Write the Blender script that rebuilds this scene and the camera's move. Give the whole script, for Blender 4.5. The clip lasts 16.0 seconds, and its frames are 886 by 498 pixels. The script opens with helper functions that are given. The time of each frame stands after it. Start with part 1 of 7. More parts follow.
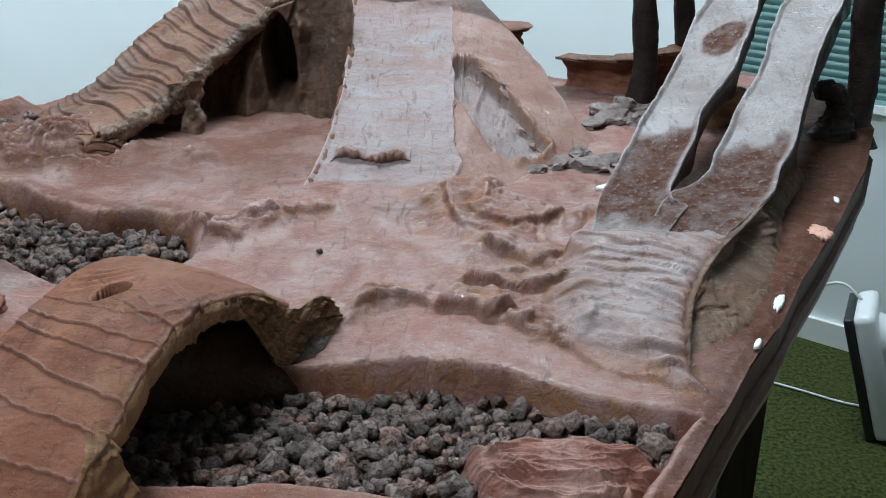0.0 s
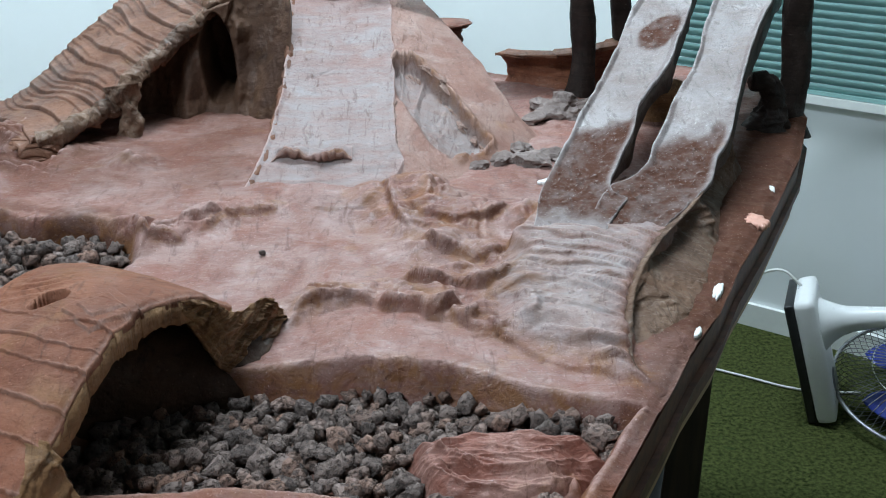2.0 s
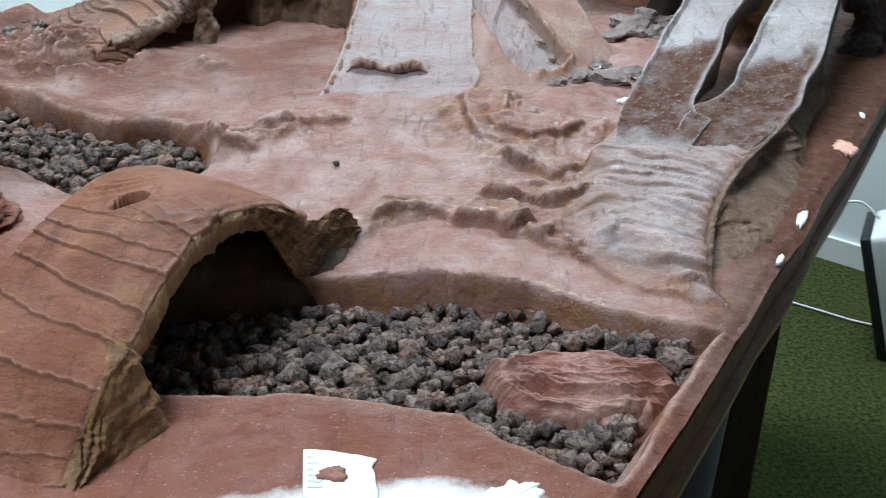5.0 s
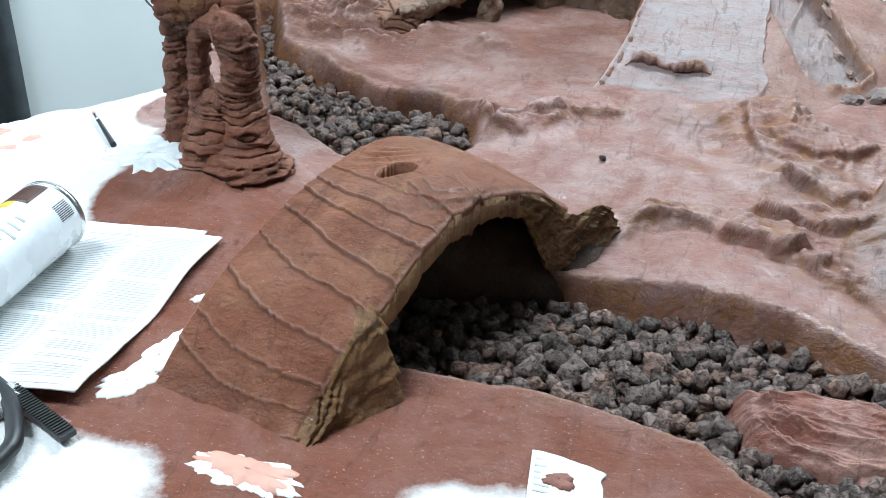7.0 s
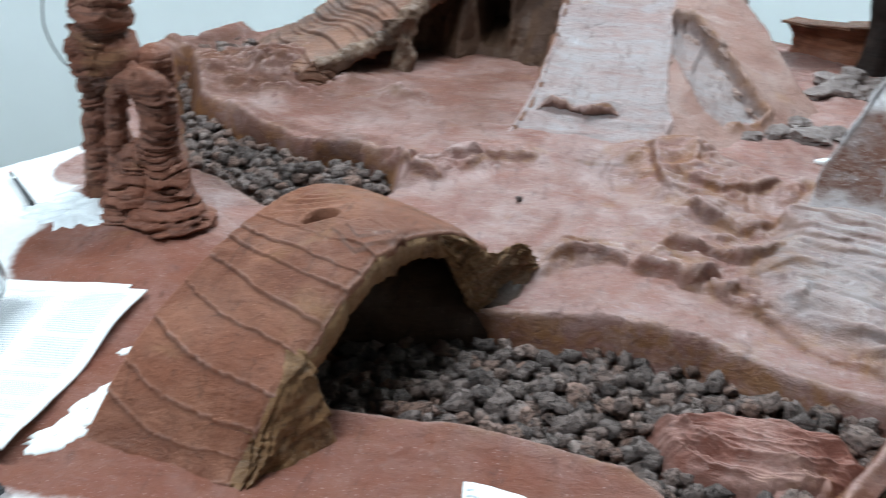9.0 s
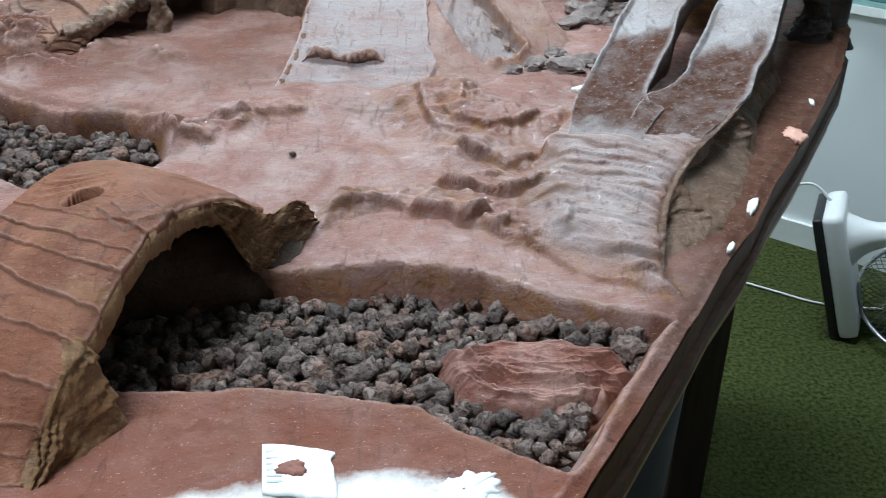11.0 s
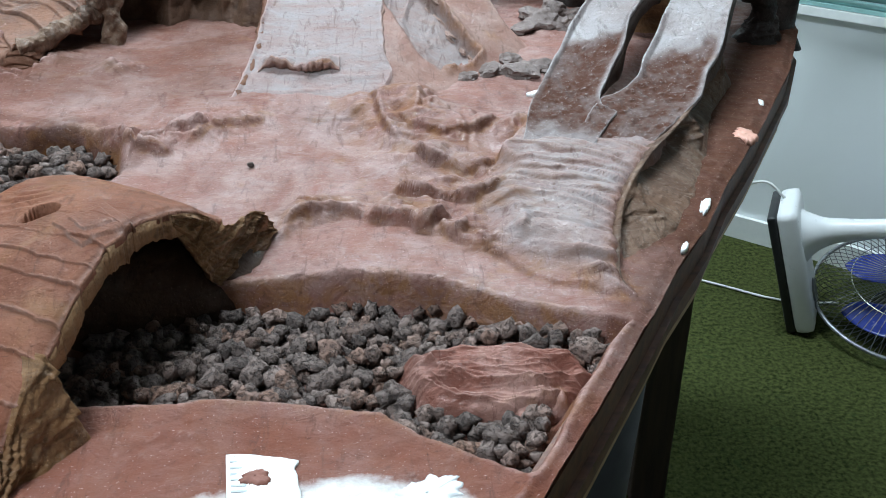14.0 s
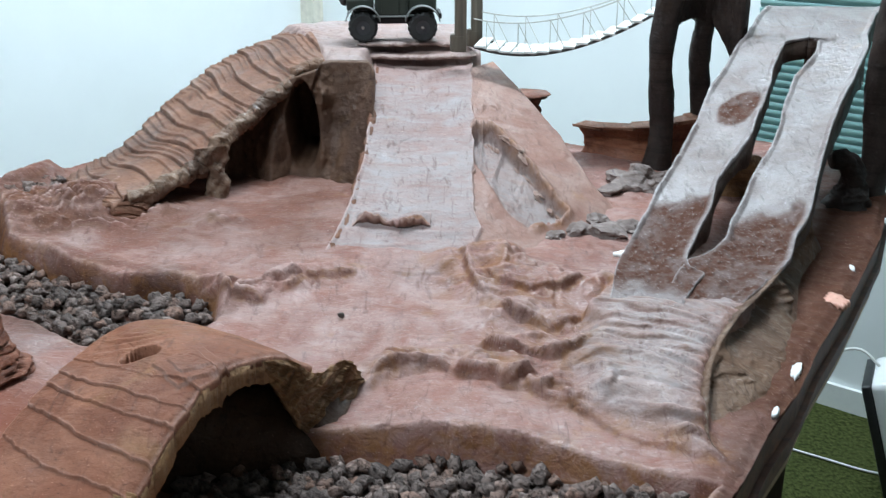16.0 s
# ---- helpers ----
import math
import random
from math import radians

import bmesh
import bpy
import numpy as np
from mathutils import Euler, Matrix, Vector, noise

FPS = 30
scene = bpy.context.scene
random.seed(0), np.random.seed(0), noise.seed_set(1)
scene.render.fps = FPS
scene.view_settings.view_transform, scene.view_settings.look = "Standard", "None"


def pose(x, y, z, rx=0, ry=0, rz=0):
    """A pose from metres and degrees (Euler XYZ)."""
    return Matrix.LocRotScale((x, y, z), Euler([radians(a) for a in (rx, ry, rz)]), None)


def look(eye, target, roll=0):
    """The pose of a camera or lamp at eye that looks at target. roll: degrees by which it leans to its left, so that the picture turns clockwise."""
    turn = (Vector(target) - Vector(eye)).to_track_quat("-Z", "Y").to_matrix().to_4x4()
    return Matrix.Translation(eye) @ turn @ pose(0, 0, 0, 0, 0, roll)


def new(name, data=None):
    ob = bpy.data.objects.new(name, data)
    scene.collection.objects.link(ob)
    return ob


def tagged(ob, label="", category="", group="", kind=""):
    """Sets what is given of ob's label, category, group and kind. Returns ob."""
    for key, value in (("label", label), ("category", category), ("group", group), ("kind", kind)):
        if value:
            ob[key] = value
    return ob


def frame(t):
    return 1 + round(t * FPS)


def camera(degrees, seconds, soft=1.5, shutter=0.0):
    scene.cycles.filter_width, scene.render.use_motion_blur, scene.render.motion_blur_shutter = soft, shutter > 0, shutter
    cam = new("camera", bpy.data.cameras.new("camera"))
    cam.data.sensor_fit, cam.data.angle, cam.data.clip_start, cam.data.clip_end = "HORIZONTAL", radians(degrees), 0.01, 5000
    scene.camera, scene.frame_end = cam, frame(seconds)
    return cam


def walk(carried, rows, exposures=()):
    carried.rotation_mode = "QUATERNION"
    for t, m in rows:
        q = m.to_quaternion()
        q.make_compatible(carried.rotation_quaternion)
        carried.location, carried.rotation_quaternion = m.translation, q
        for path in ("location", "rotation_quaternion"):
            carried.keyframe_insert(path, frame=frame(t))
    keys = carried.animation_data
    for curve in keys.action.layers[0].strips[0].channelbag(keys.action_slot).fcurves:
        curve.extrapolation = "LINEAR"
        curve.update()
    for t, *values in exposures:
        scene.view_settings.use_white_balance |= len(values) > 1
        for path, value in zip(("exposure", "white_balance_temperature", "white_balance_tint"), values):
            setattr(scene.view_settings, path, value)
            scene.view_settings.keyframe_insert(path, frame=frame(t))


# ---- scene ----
# camera: t, x, y, z, yaw, pitch, roll
cam = camera(47.0, 16.0, soft=0.75, shutter=0.5)
ROWS = [
    (0.0, -0.0000, 0.0000, 1.4200, 0.00, -23.97, -0.07),
    (0.5, 0.0016, 0.0004, 1.4203, -0.07, -24.02, -0.15),
    (1.0, 0.0024, 0.0009, 1.4200, -0.64, -24.00, -0.19),
    (1.5, 0.0070, -0.0034, 1.4223, -4.40, -23.88, -0.33),
    (2.0, 0.0060, -0.0025, 1.4215, -3.16, -24.14, -0.32),
    (2.5, 0.0049, 0.0008, 1.4192, -2.98, -26.80, -0.23),
    (3.0, 0.0042, 0.0007, 1.4184, -2.05, -27.14, -0.13),
    (3.2, 0.0048, 0.0013, 1.4185, -2.02, -28.07, -0.17),
    (5.3, -0.0124, 0.0121, 1.4087, 2.22, -28.71, 0.27),
    (5.5, -0.0149, 0.0148, 1.4075, 5.29, -28.78, 0.50),
    (6.0, -0.0221, 0.0209, 1.4056, 11.57, -29.12, 1.03),
    (6.5, -0.0282, 0.0301, 1.4029, 15.64, -29.54, 1.36),
    (7.0, -0.0277, 0.0348, 1.4035, 15.93, -29.52, 1.27),
    (7.5, -0.0290, 0.0331, 1.4055, 15.67, -27.71, 1.25),
    (8.0, -0.0288, 0.0246, 1.4048, 15.19, -27.09, 1.29),
    (8.5, -0.0298, 0.0156, 1.4046, 14.74, -26.76, 1.45),
    (9.0, -0.0227, 0.0118, 1.4074, 11.07, -26.61, 1.20),
    (9.5, -0.0150, 0.0111, 1.4092, 3.57, -26.71, 0.69),
    (9.7, -0.0154, 0.0128, 1.4080, 2.66, -27.74, 0.71),
    (11.8, 0.0008, -0.0010, 1.4297, -3.56, -29.75, 0.47),
    (12.0, 0.0007, -0.0027, 1.4294, -3.74, -29.69, 0.43),
    (12.5, 0.0024, -0.0037, 1.4304, -4.89, -29.56, 0.34),
    (13.0, -0.0009, -0.0043, 1.4299, -4.13, -29.53, 0.48),
    (13.5, -0.0012, -0.0027, 1.4297, -3.72, -29.53, 0.49),
    (14.0, -0.0009, -0.0021, 1.4295, -4.24, -29.36, 0.47),
    (14.5, -0.0024, -0.0082, 1.4304, -3.41, -26.65, 0.30),
    (15.0, -0.0061, -0.0114, 1.4312, -0.71, -24.08, 0.30),
    (15.5, -0.0035, -0.0135, 1.4335, -0.38, -22.22, 0.04),
    (16.0, -0.0066, -0.0158, 1.4335, 0.88, -20.60, 0.06),
]
walk(cam, [(t, pose(x, y, z, 90 + pitch, 0, yaw) @ pose(0, 0, 0, 0, 0, roll)) for t, x, y, z, yaw, pitch, roll in ROWS],
     exposures=[(0.0, -0.22, 6080, 6), (1.5, -0.06, 6080, 6), (3.0, -0.06, 6080, 6), (5.5, 0.12, 6080, 6), (6.5, 0.16, 6080, 6), (7.5, 0.10, 6080, 6), (9.0, 0.0, 6080, 6), (12.5, 0.09, 6080, 6), (14.5, 0.11, 6080, 6), (16.0, 0.06, 6080, 6)])

# ---- light ----
TOP = 0.92            # height of the diorama's ground over the floor
CORNER = Vector((-0.556, 3.81, 0.0))          # corner of the room
E = Vector((0.79, -0.613, 0.0)).normalized()  # along the back wall
U = Vector((-E.y, E.x, 0.0))                  # from the room towards the back wall
ROOM_W, ROOM_L, ROOM_H = 4.6, 5.2, 3.3


def room(s, d, z=0.0):
    """A place in the room: s along the back wall from the corner, d out from that wall."""
    p = CORNER + E * s - U * d
    return Vector((p.x, p.y, z))


def area(name, place, target, wide, high, watts, colour):
    light = bpy.data.lights.new(name, "AREA")
    light.shape, light.size, light.size_y, light.energy, light.color = "RECTANGLE", wide, high, watts, colour
    ob = new(name, light)
    ob.matrix_world = look(place, target)
    return ob


world = bpy.data.worlds.new("world")
scene.world = world
world.use_nodes = True
wn = world.node_tree.nodes
sky = wn.new("ShaderNodeTexSky")
sky.sky_type, sky.sun_disc, sky.sun_elevation, sky.sun_rotation = "NISHITA", False, radians(40), radians(200)
world.node_tree.links.new(sky.outputs[0], wn["Background"].inputs[0])
wn["Background"].inputs[1].default_value = 0.1

# unseen fill lamp added by the left wall; no window opens there
area("window_daylight", room(0.06, 3.2, 1.7), room(2.4, 2.4, 0.9), 1.6, 1.2, 11, (0.80, 0.91, 1.0))
area("ceiling_tube_light", room(1.40, 0.78, 3.22), room(1.40, 0.78, 0), 1.4, 0.3, 94, (0.83, 0.93, 1.0))
# unseen fill lamp added to lift faces turned towards the camera
area("ceiling_panel_light", room(1.80, 3.45, 3.22), room(1.80, 3.45, 0), 1.2, 0.3, 74, (0.83, 0.93, 1.0))

# ---- numbers: noise and shapes ----


def _hash(ix, iy, iz, seed):
    n = (ix.astype(np.int64) * 374761393 + iy.astype(np.int64) * 668265263 + iz.astype(np.int64) * 2147483647 + seed * 1274126177) & 0xFFFFFFFF
    n = ((n ^ (n >> 13)) * 1274126177) & 0xFFFFFFFF
    n = ((n ^ (n >> 16)) * 2246822519) & 0xFFFFFFFF
    return ((n ^ (n >> 15)) & 0xFFFFFF) / float(0xFFFFFF)


def grain(x, y, z=0.0, seed=0):
    """Smooth noise, -1 to 1."""
    x, y, z = np.broadcast_arrays(np.asarray(x, float), np.asarray(y, float), np.asarray(z, float))
    ix, iy, iz = np.floor(x), np.floor(y), np.floor(z)
    fx, fy, fz = x - ix, y - iy, z - iz
    fx, fy, fz = (f * f * f * (f * (f * 6 - 15) + 10) for f in (fx, fy, fz))
    v = 0
    for a in (0, 1):
        for b in (0, 1):
            for c in (0, 1):
                w = (fx if a else 1 - fx) * (fy if b else 1 - fy) * (fz if c else 1 - fz)
                v = v + w * _hash(ix + a, iy + b, iz + c, seed)
    return v * 2 - 1


def fbm(x, y, z=0.0, seed=0, octaves=4):
    v, amp = 0, 0.5
    x, y, z = np.asarray(x, float), np.asarray(y, float), np.asarray(z, float)
    for k in range(octaves):
        v = v + amp * grain(x, y, z, seed + k)
        x, y, z, amp = x * 2.03, y * 2.03, z * 2.03, amp * 0.5
    return v


def ridged(x, y, z=0.0, seed=0, octaves=4):
    v, amp = 0, 0.5
    x, y, z = np.asarray(x, float), np.asarray(y, float), np.asarray(z, float)
    for k in range(octaves):
        v = v + amp * (1 - 2 * np.abs(grain(x, y, z, seed + k)))
        x, y, z, amp = x * 2.1, y * 2.1, z * 2.1, amp * 0.5
    return v


def cells(x, y, seed=0):
    """Broken slabs: a value for each cell, a tilt across it, and the distance to its edge."""
    x, y = np.broadcast_arrays(np.asarray(x, float), np.asarray(y, float))
    ix, iy = np.floor(x), np.floor(y)
    d1, d2 = np.full(x.shape, 9.0), np.full(x.shape, 9.0)
    val, tilt = np.zeros(x.shape), np.zeros(x.shape)
    for a in (-1, 0, 1):
        for b in (-1, 0, 1):
            cx, cy, z = ix + a, iy + b, np.zeros(x.shape)
            dx, dy = cx + _hash(cx, cy, z, seed) - x, cy + _hash(cx, cy, z, seed + 1) - y
            d = np.hypot(dx, dy)
            v, t = _hash(cx, cy, z, seed + 2), 6.28 * _hash(cx, cy, z, seed + 3)
            near = d < d1
            d2 = np.where(near, d1, np.minimum(d2, d))
            val, tilt = np.where(near, v, val), np.where(near, dx * np.cos(t) + dy * np.sin(t), tilt)
            d1 = np.where(near, d, d1)
    return val, tilt, d2 - d1


def rubble(x, y, size, seed=0):
    """Height of broken slabs under draped plaster, about 0 to 1."""
    gx, gy = x / size, y / size
    wx, wy = gx + 0.55 * fbm(gx * 0.9, gy * 0.9, seed=seed + 5), gy + 0.55 * fbm(gx * 0.9 + 7, gy * 0.9, seed=seed + 6)
    v, t, e = cells(wx * 0.62, wy * 0.62, seed)
    slab = (0.20 + 0.85 * v + 0.40 * t) * step(0.0, 0.20, e)
    fold = np.clip(ridged(wx * 0.75, wy * 0.75, seed=seed + 9, octaves=4) + 0.3, 0, 1.3)
    return 0.60 * slab + 0.40 * fold + 0.16 * ridged(gx * 2.2, gy * 2.2, seed=seed + 8) + 0.09 * fbm(gx * 5, gy * 5, seed=seed + 10)


def step(a, b, x):
    t = np.clip((np.asarray(x, float) - a) / (b - a), 0, 1)
    return t * t * (3 - 2 * t)


def curve(x, knots):
    """A smooth line through (x, value) knots."""
    k = np.array(knots, float)
    x = np.clip(np.asarray(x, float), k[0, 0], k[-1, 0])
    xs, ys = k[:, 0], k[:, 1]
    d = np.diff(ys) / np.diff(xs)
    m = np.r_[d[0], (d[:-1] + d[1:]) / 2, d[-1]]
    m[1:-1][d[:-1] * d[1:] <= 0] = 0
    i = np.clip(np.searchsorted(xs, x, side="right") - 1, 0, len(xs) - 2)
    h = xs[i + 1] - xs[i]
    t = (x - xs[i]) / h
    return (2 * t**3 - 3 * t**2 + 1) * ys[i] + (t**3 - 2 * t**2 + t) * h * m[i] + (-2 * t**3 + 3 * t**2) * ys[i + 1] + (t**3 - t**2) * h * m[i + 1]


def inside(x, y, polygon):
    """Distance to a polygon's edge, positive inside."""
    p = np.array(polygon, float)
    x, y = np.asarray(x, float), np.asarray(y, float)
    best, odd = np.full(x.shape, 1e9), np.zeros(x.shape, bool)
    for (ax, ay), (bx, by) in zip(p, np.roll(p, -1, axis=0)):
        dx, dy = bx - ax, by - ay
        t = np.clip(((x - ax) * dx + (y - ay) * dy) / (dx * dx + dy * dy), 0, 1)
        best = np.minimum(best, np.hypot(x - ax - t * dx, y - ay - t * dy))
        if dy:
            odd ^= ((ay > y) != (by > y)) & (x < dx * (y - ay) / dy + ax)
    return np.where(odd, best, -best)


def along(x, y, line):
    """Distance to a polyline, how far along it (0 to 1) and on which side."""
    p = np.array(line, float)
    x, y = np.asarray(x, float), np.asarray(y, float)
    best, where, side = np.full(x.shape, 1e9), np.zeros(x.shape), np.zeros(x.shape)
    lengths = np.hypot(*np.diff(p, axis=0).T)
    total, run = lengths.sum(), 0.0
    for (ax, ay), (bx, by), n in zip(p[:-1], p[1:], lengths):
        dx, dy = bx - ax, by - ay
        t = np.clip(((x - ax) * dx + (y - ay) * dy) / (n * n), 0, 1)
        d = np.hypot(x - ax - t * dx, y - ay - t * dy)
        near = d < best
        best, where = np.where(near, d, best), np.where(near, (run + t * n) / total, where)
        side = np.where(near, np.sign(dx * (y - ay) - dy * (x - ax)), side)
        run += n
    return best, where, side


def bump(d, r):
    return np.exp(-(d / r) ** 2)


# ---- meshes ----


def finish(name, verts, faces, material, parent=None, label="", smooth=True, marks=None):
    mesh = bpy.data.meshes.new(name)
    mesh.from_pydata(np.asarray(verts, float).tolist(), [], faces)
    if smooth:
        mesh.shade_smooth()
    for key, values in (marks or {}).items():
        mesh.attributes.new(key, "FLOAT", "POINT").data.foreach_set("value", np.asarray(values, np.float32).ravel())
    mesh.materials.append(material)
    ob = new(name, mesh)
    if parent:
        ob.parent = parent
    if label:
        ob["label"] = label
    return ob


def part(name, bm, material, parent=None, label="", smooth=False):
    mesh = bpy.data.meshes.new(name)
    bmesh.ops.recalc_face_normals(bm, faces=bm.faces)
    bm.to_mesh(mesh)
    bm.free()
    if smooth:
        mesh.shade_smooth()
    mesh.materials.append(material)
    ob = new(name, mesh)
    if parent:
        ob.parent = parent
    if label:
        ob["label"] = label
    return ob


def grid_faces(n, m, first=0, flip=False, wrap=False):
    i, j = np.meshgrid(np.arange(n - 1), np.arange(m if wrap else m - 1), indexing="ij")
    k = (j + 1) % m
    f = np.stack([i * m + j, (i + 1) * m + j, (i + 1) * m + k, i * m + k], -1).reshape(-1, 4) + first
    return (f[:, ::-1] if flip else f).tolist()


def shell(top, bottom):
    """Two grids of the same size, joined round their rim into a closed body."""
    n, m = top.shape[:2]
    verts = np.concatenate([top.reshape(-1, 3), bottom.reshape(-1, 3)])
    rim = [(0, j) for j in range(m)] + [(i, m - 1) for i in range(1, n)] + [(n - 1, j) for j in range(m - 2, -1, -1)] + [(i, 0) for i in range(n - 2, 0, -1)]
    a = [i * m + j for i, j in rim]
    faces = grid_faces(n, m) + grid_faces(n, m, n * m, True)
    faces += [[a[k], a[(k + 1) % len(a)], a[(k + 1) % len(a)] + n * m, a[k] + n * m] for k in range(len(a))]
    return verts, faces


def gather(*bodies):
    verts, faces, first = [], [], 0
    for v, f in bodies:
        v = np.asarray(v, float).reshape(-1, 3)
        verts.append(v)
        faces += [[k + first for k in face] for face in f]
        first += len(v)
    return np.concatenate(verts), faces


def tube(path, radii, sides=16, rough=None, caps=True):
    """A body round a line of places; rough(x, y, z) adds to the radius as a share of it."""
    p, r = np.array(path, float), np.array(radii, float)
    t = np.gradient(p, axis=0)
    t /= np.linalg.norm(t, axis=1)[:, None] + 1e-12
    ref = np.array([0.0, 0.0, 1.0]) if abs(t[:, 2]).mean() < 0.7 else np.array([0.0, 1.0, 0.0])
    a = np.cross(t, ref)
    a /= np.linalg.norm(a, axis=1)[:, None] + 1e-12
    b = np.cross(t, a)
    ang = np.linspace(0, 2 * np.pi, sides, endpoint=False)
    ring = a[:, None] * np.cos(ang)[None, :, None] + b[:, None] * np.sin(ang)[None, :, None]
    v = p[:, None] + ring * r[:, None, None]
    if rough is not None:
        v = p[:, None] + ring * (r[:, None] * (1 + rough(v[..., 0], v[..., 1], v[..., 2])))[..., None]
    faces = grid_faces(len(p), sides, wrap=True)
    if caps:
        faces += [list(range(sides)), list(range((len(p) - 1) * sides, len(p) * sides))[::-1]]
    return v.reshape(-1, 3), faces


def smoothline(points, n):
    """n places on a smooth line through the points."""
    p = np.array(points, float)
    s = np.r_[0, np.cumsum(np.linalg.norm(np.diff(p, axis=0), axis=1))]
    t = np.linspace(0, s[-1], n)
    return np.stack([curve(t, np.c_[s, p[:, k]]) for k in range(p.shape[1])], -1)


def box_bm(bm, size, m=None, bevel=0.0):
    out = bmesh.ops.create_cube(bm, size=1, matrix=(m or Matrix()) @ Matrix.Diagonal((*size, 1)))
    if bevel:
        edges = list({e for v in out["verts"] for e in v.link_edges})
        bmesh.ops.bevel(bm, geom=edges, offset=bevel, segments=2, affect="EDGES", profile=0.6)
    return bm


def cyl_bm(bm, r1, r2, depth, m=None, sides=24):
    bmesh.ops.create_cone(bm, cap_ends=True, segments=sides, radius1=r1, radius2=r2, depth=depth, matrix=m or Matrix())
    return bm


def empty(name, m=None):
    ob = new(name)
    ob.empty_display_size = 0.02
    if m is not None:
        ob.matrix_world = m
    return ob


# ---- materials ----


class Nodes:
    def __init__(self, name, rough=0.6, metal=0.0, spec=0.5):
        self.mat = bpy.data.materials.new(name)
        self.mat.use_nodes = True
        self.tree = self.mat.node_tree
        self.bsdf = self.tree.nodes["Principled BSDF"]
        self.set(self.bsdf, "Roughness", rough)
        self.set(self.bsdf, "Metallic", metal)
        self.set(self.bsdf, "Specular IOR Level", spec)
        self.where = self.add("ShaderNodeNewGeometry").outputs["Position"]

    def add(self, kind, **values):
        n = self.tree.nodes.new(kind)
        for k, v in values.items():
            self.set(n, k, v)
        return n

    def set(self, node, key, value):
        s = node.inputs[key]
        if isinstance(value, bpy.types.NodeSocket):
            self.tree.links.new(value, s)
        elif hasattr(s.default_value, "__len__") and not hasattr(value, "__len__"):
            s.default_value = (value,) * len(s.default_value)
        else:
            s.default_value = value

    def noise(self, scale, detail=5.0, rough=0.55, stretch=None, where=None, distort=0.0):
        v = where or self.where
        if stretch:
            v = self.add("ShaderNodeMapping", Vector=v, Scale=stretch).outputs[0]
        return self.add("ShaderNodeTexNoise", Vector=v, Scale=scale, Detail=detail, Roughness=rough, Distortion=distort).outputs["Fac"]

    def ramp(self, fac, *stops):
        n = self.add("ShaderNodeValToRGB", Fac=fac)
        while len(n.color_ramp.elements) < len(stops):
            n.color_ramp.elements.new(0.5)
        for e, (p, c) in zip(n.color_ramp.elements, stops):
            e.position = p
            e.color = (*c, 1) if hasattr(c, "__len__") else (c, c, c, 1)
        return n.outputs["Color"]

    def mix(self, fac, a, b, blend="MIX"):
        n = self.tree.nodes.new("ShaderNodeMix")
        n.data_type, n.blend_type = "RGBA", blend
        for key, value in ((0, fac), (6, a), (7, b)):
            if isinstance(value, bpy.types.NodeSocket):
                self.tree.links.new(value, n.inputs[key])
            else:
                n.inputs[key].default_value = (*value, 1) if hasattr(value, "__len__") else value
        return n.outputs[2]

    def math(self, op, a, b=0.0):
        n = self.tree.nodes.new("ShaderNodeMath")
        n.operation = op
        for k, v in enumerate((a, b)):
            if isinstance(v, bpy.types.NodeSocket):
                self.tree.links.new(v, n.inputs[k])
            else:
                n.inputs[k].default_value = v
        return n.outputs[0]

    def mark(self, name):
        n = self.tree.nodes.new("ShaderNodeAttribute")
        n.attribute_name = name
        return n.outputs["Fac"]

    def random(self):
        return self.add("ShaderNodeObjectInfo").outputs["Random"]

    def bump(self, height, strength=0.4, distance=0.002, normal=None):
        n = self.add("ShaderNodeBump", Height=height, Strength=strength, Distance=distance)
        if normal is not None:
            self.set(n, "Normal", normal)
        return n.outputs[0]

    def done(self, colour, normal=None, rough=None):
        self.set(self.bsdf, "Base Color", (*colour, 1) if isinstance(colour, tuple) else colour)
        if normal is not None:
            self.set(self.bsdf, "Normal", normal)
        if rough is not None:
            self.set(self.bsdf, "Roughness", rough)
        return self.mat


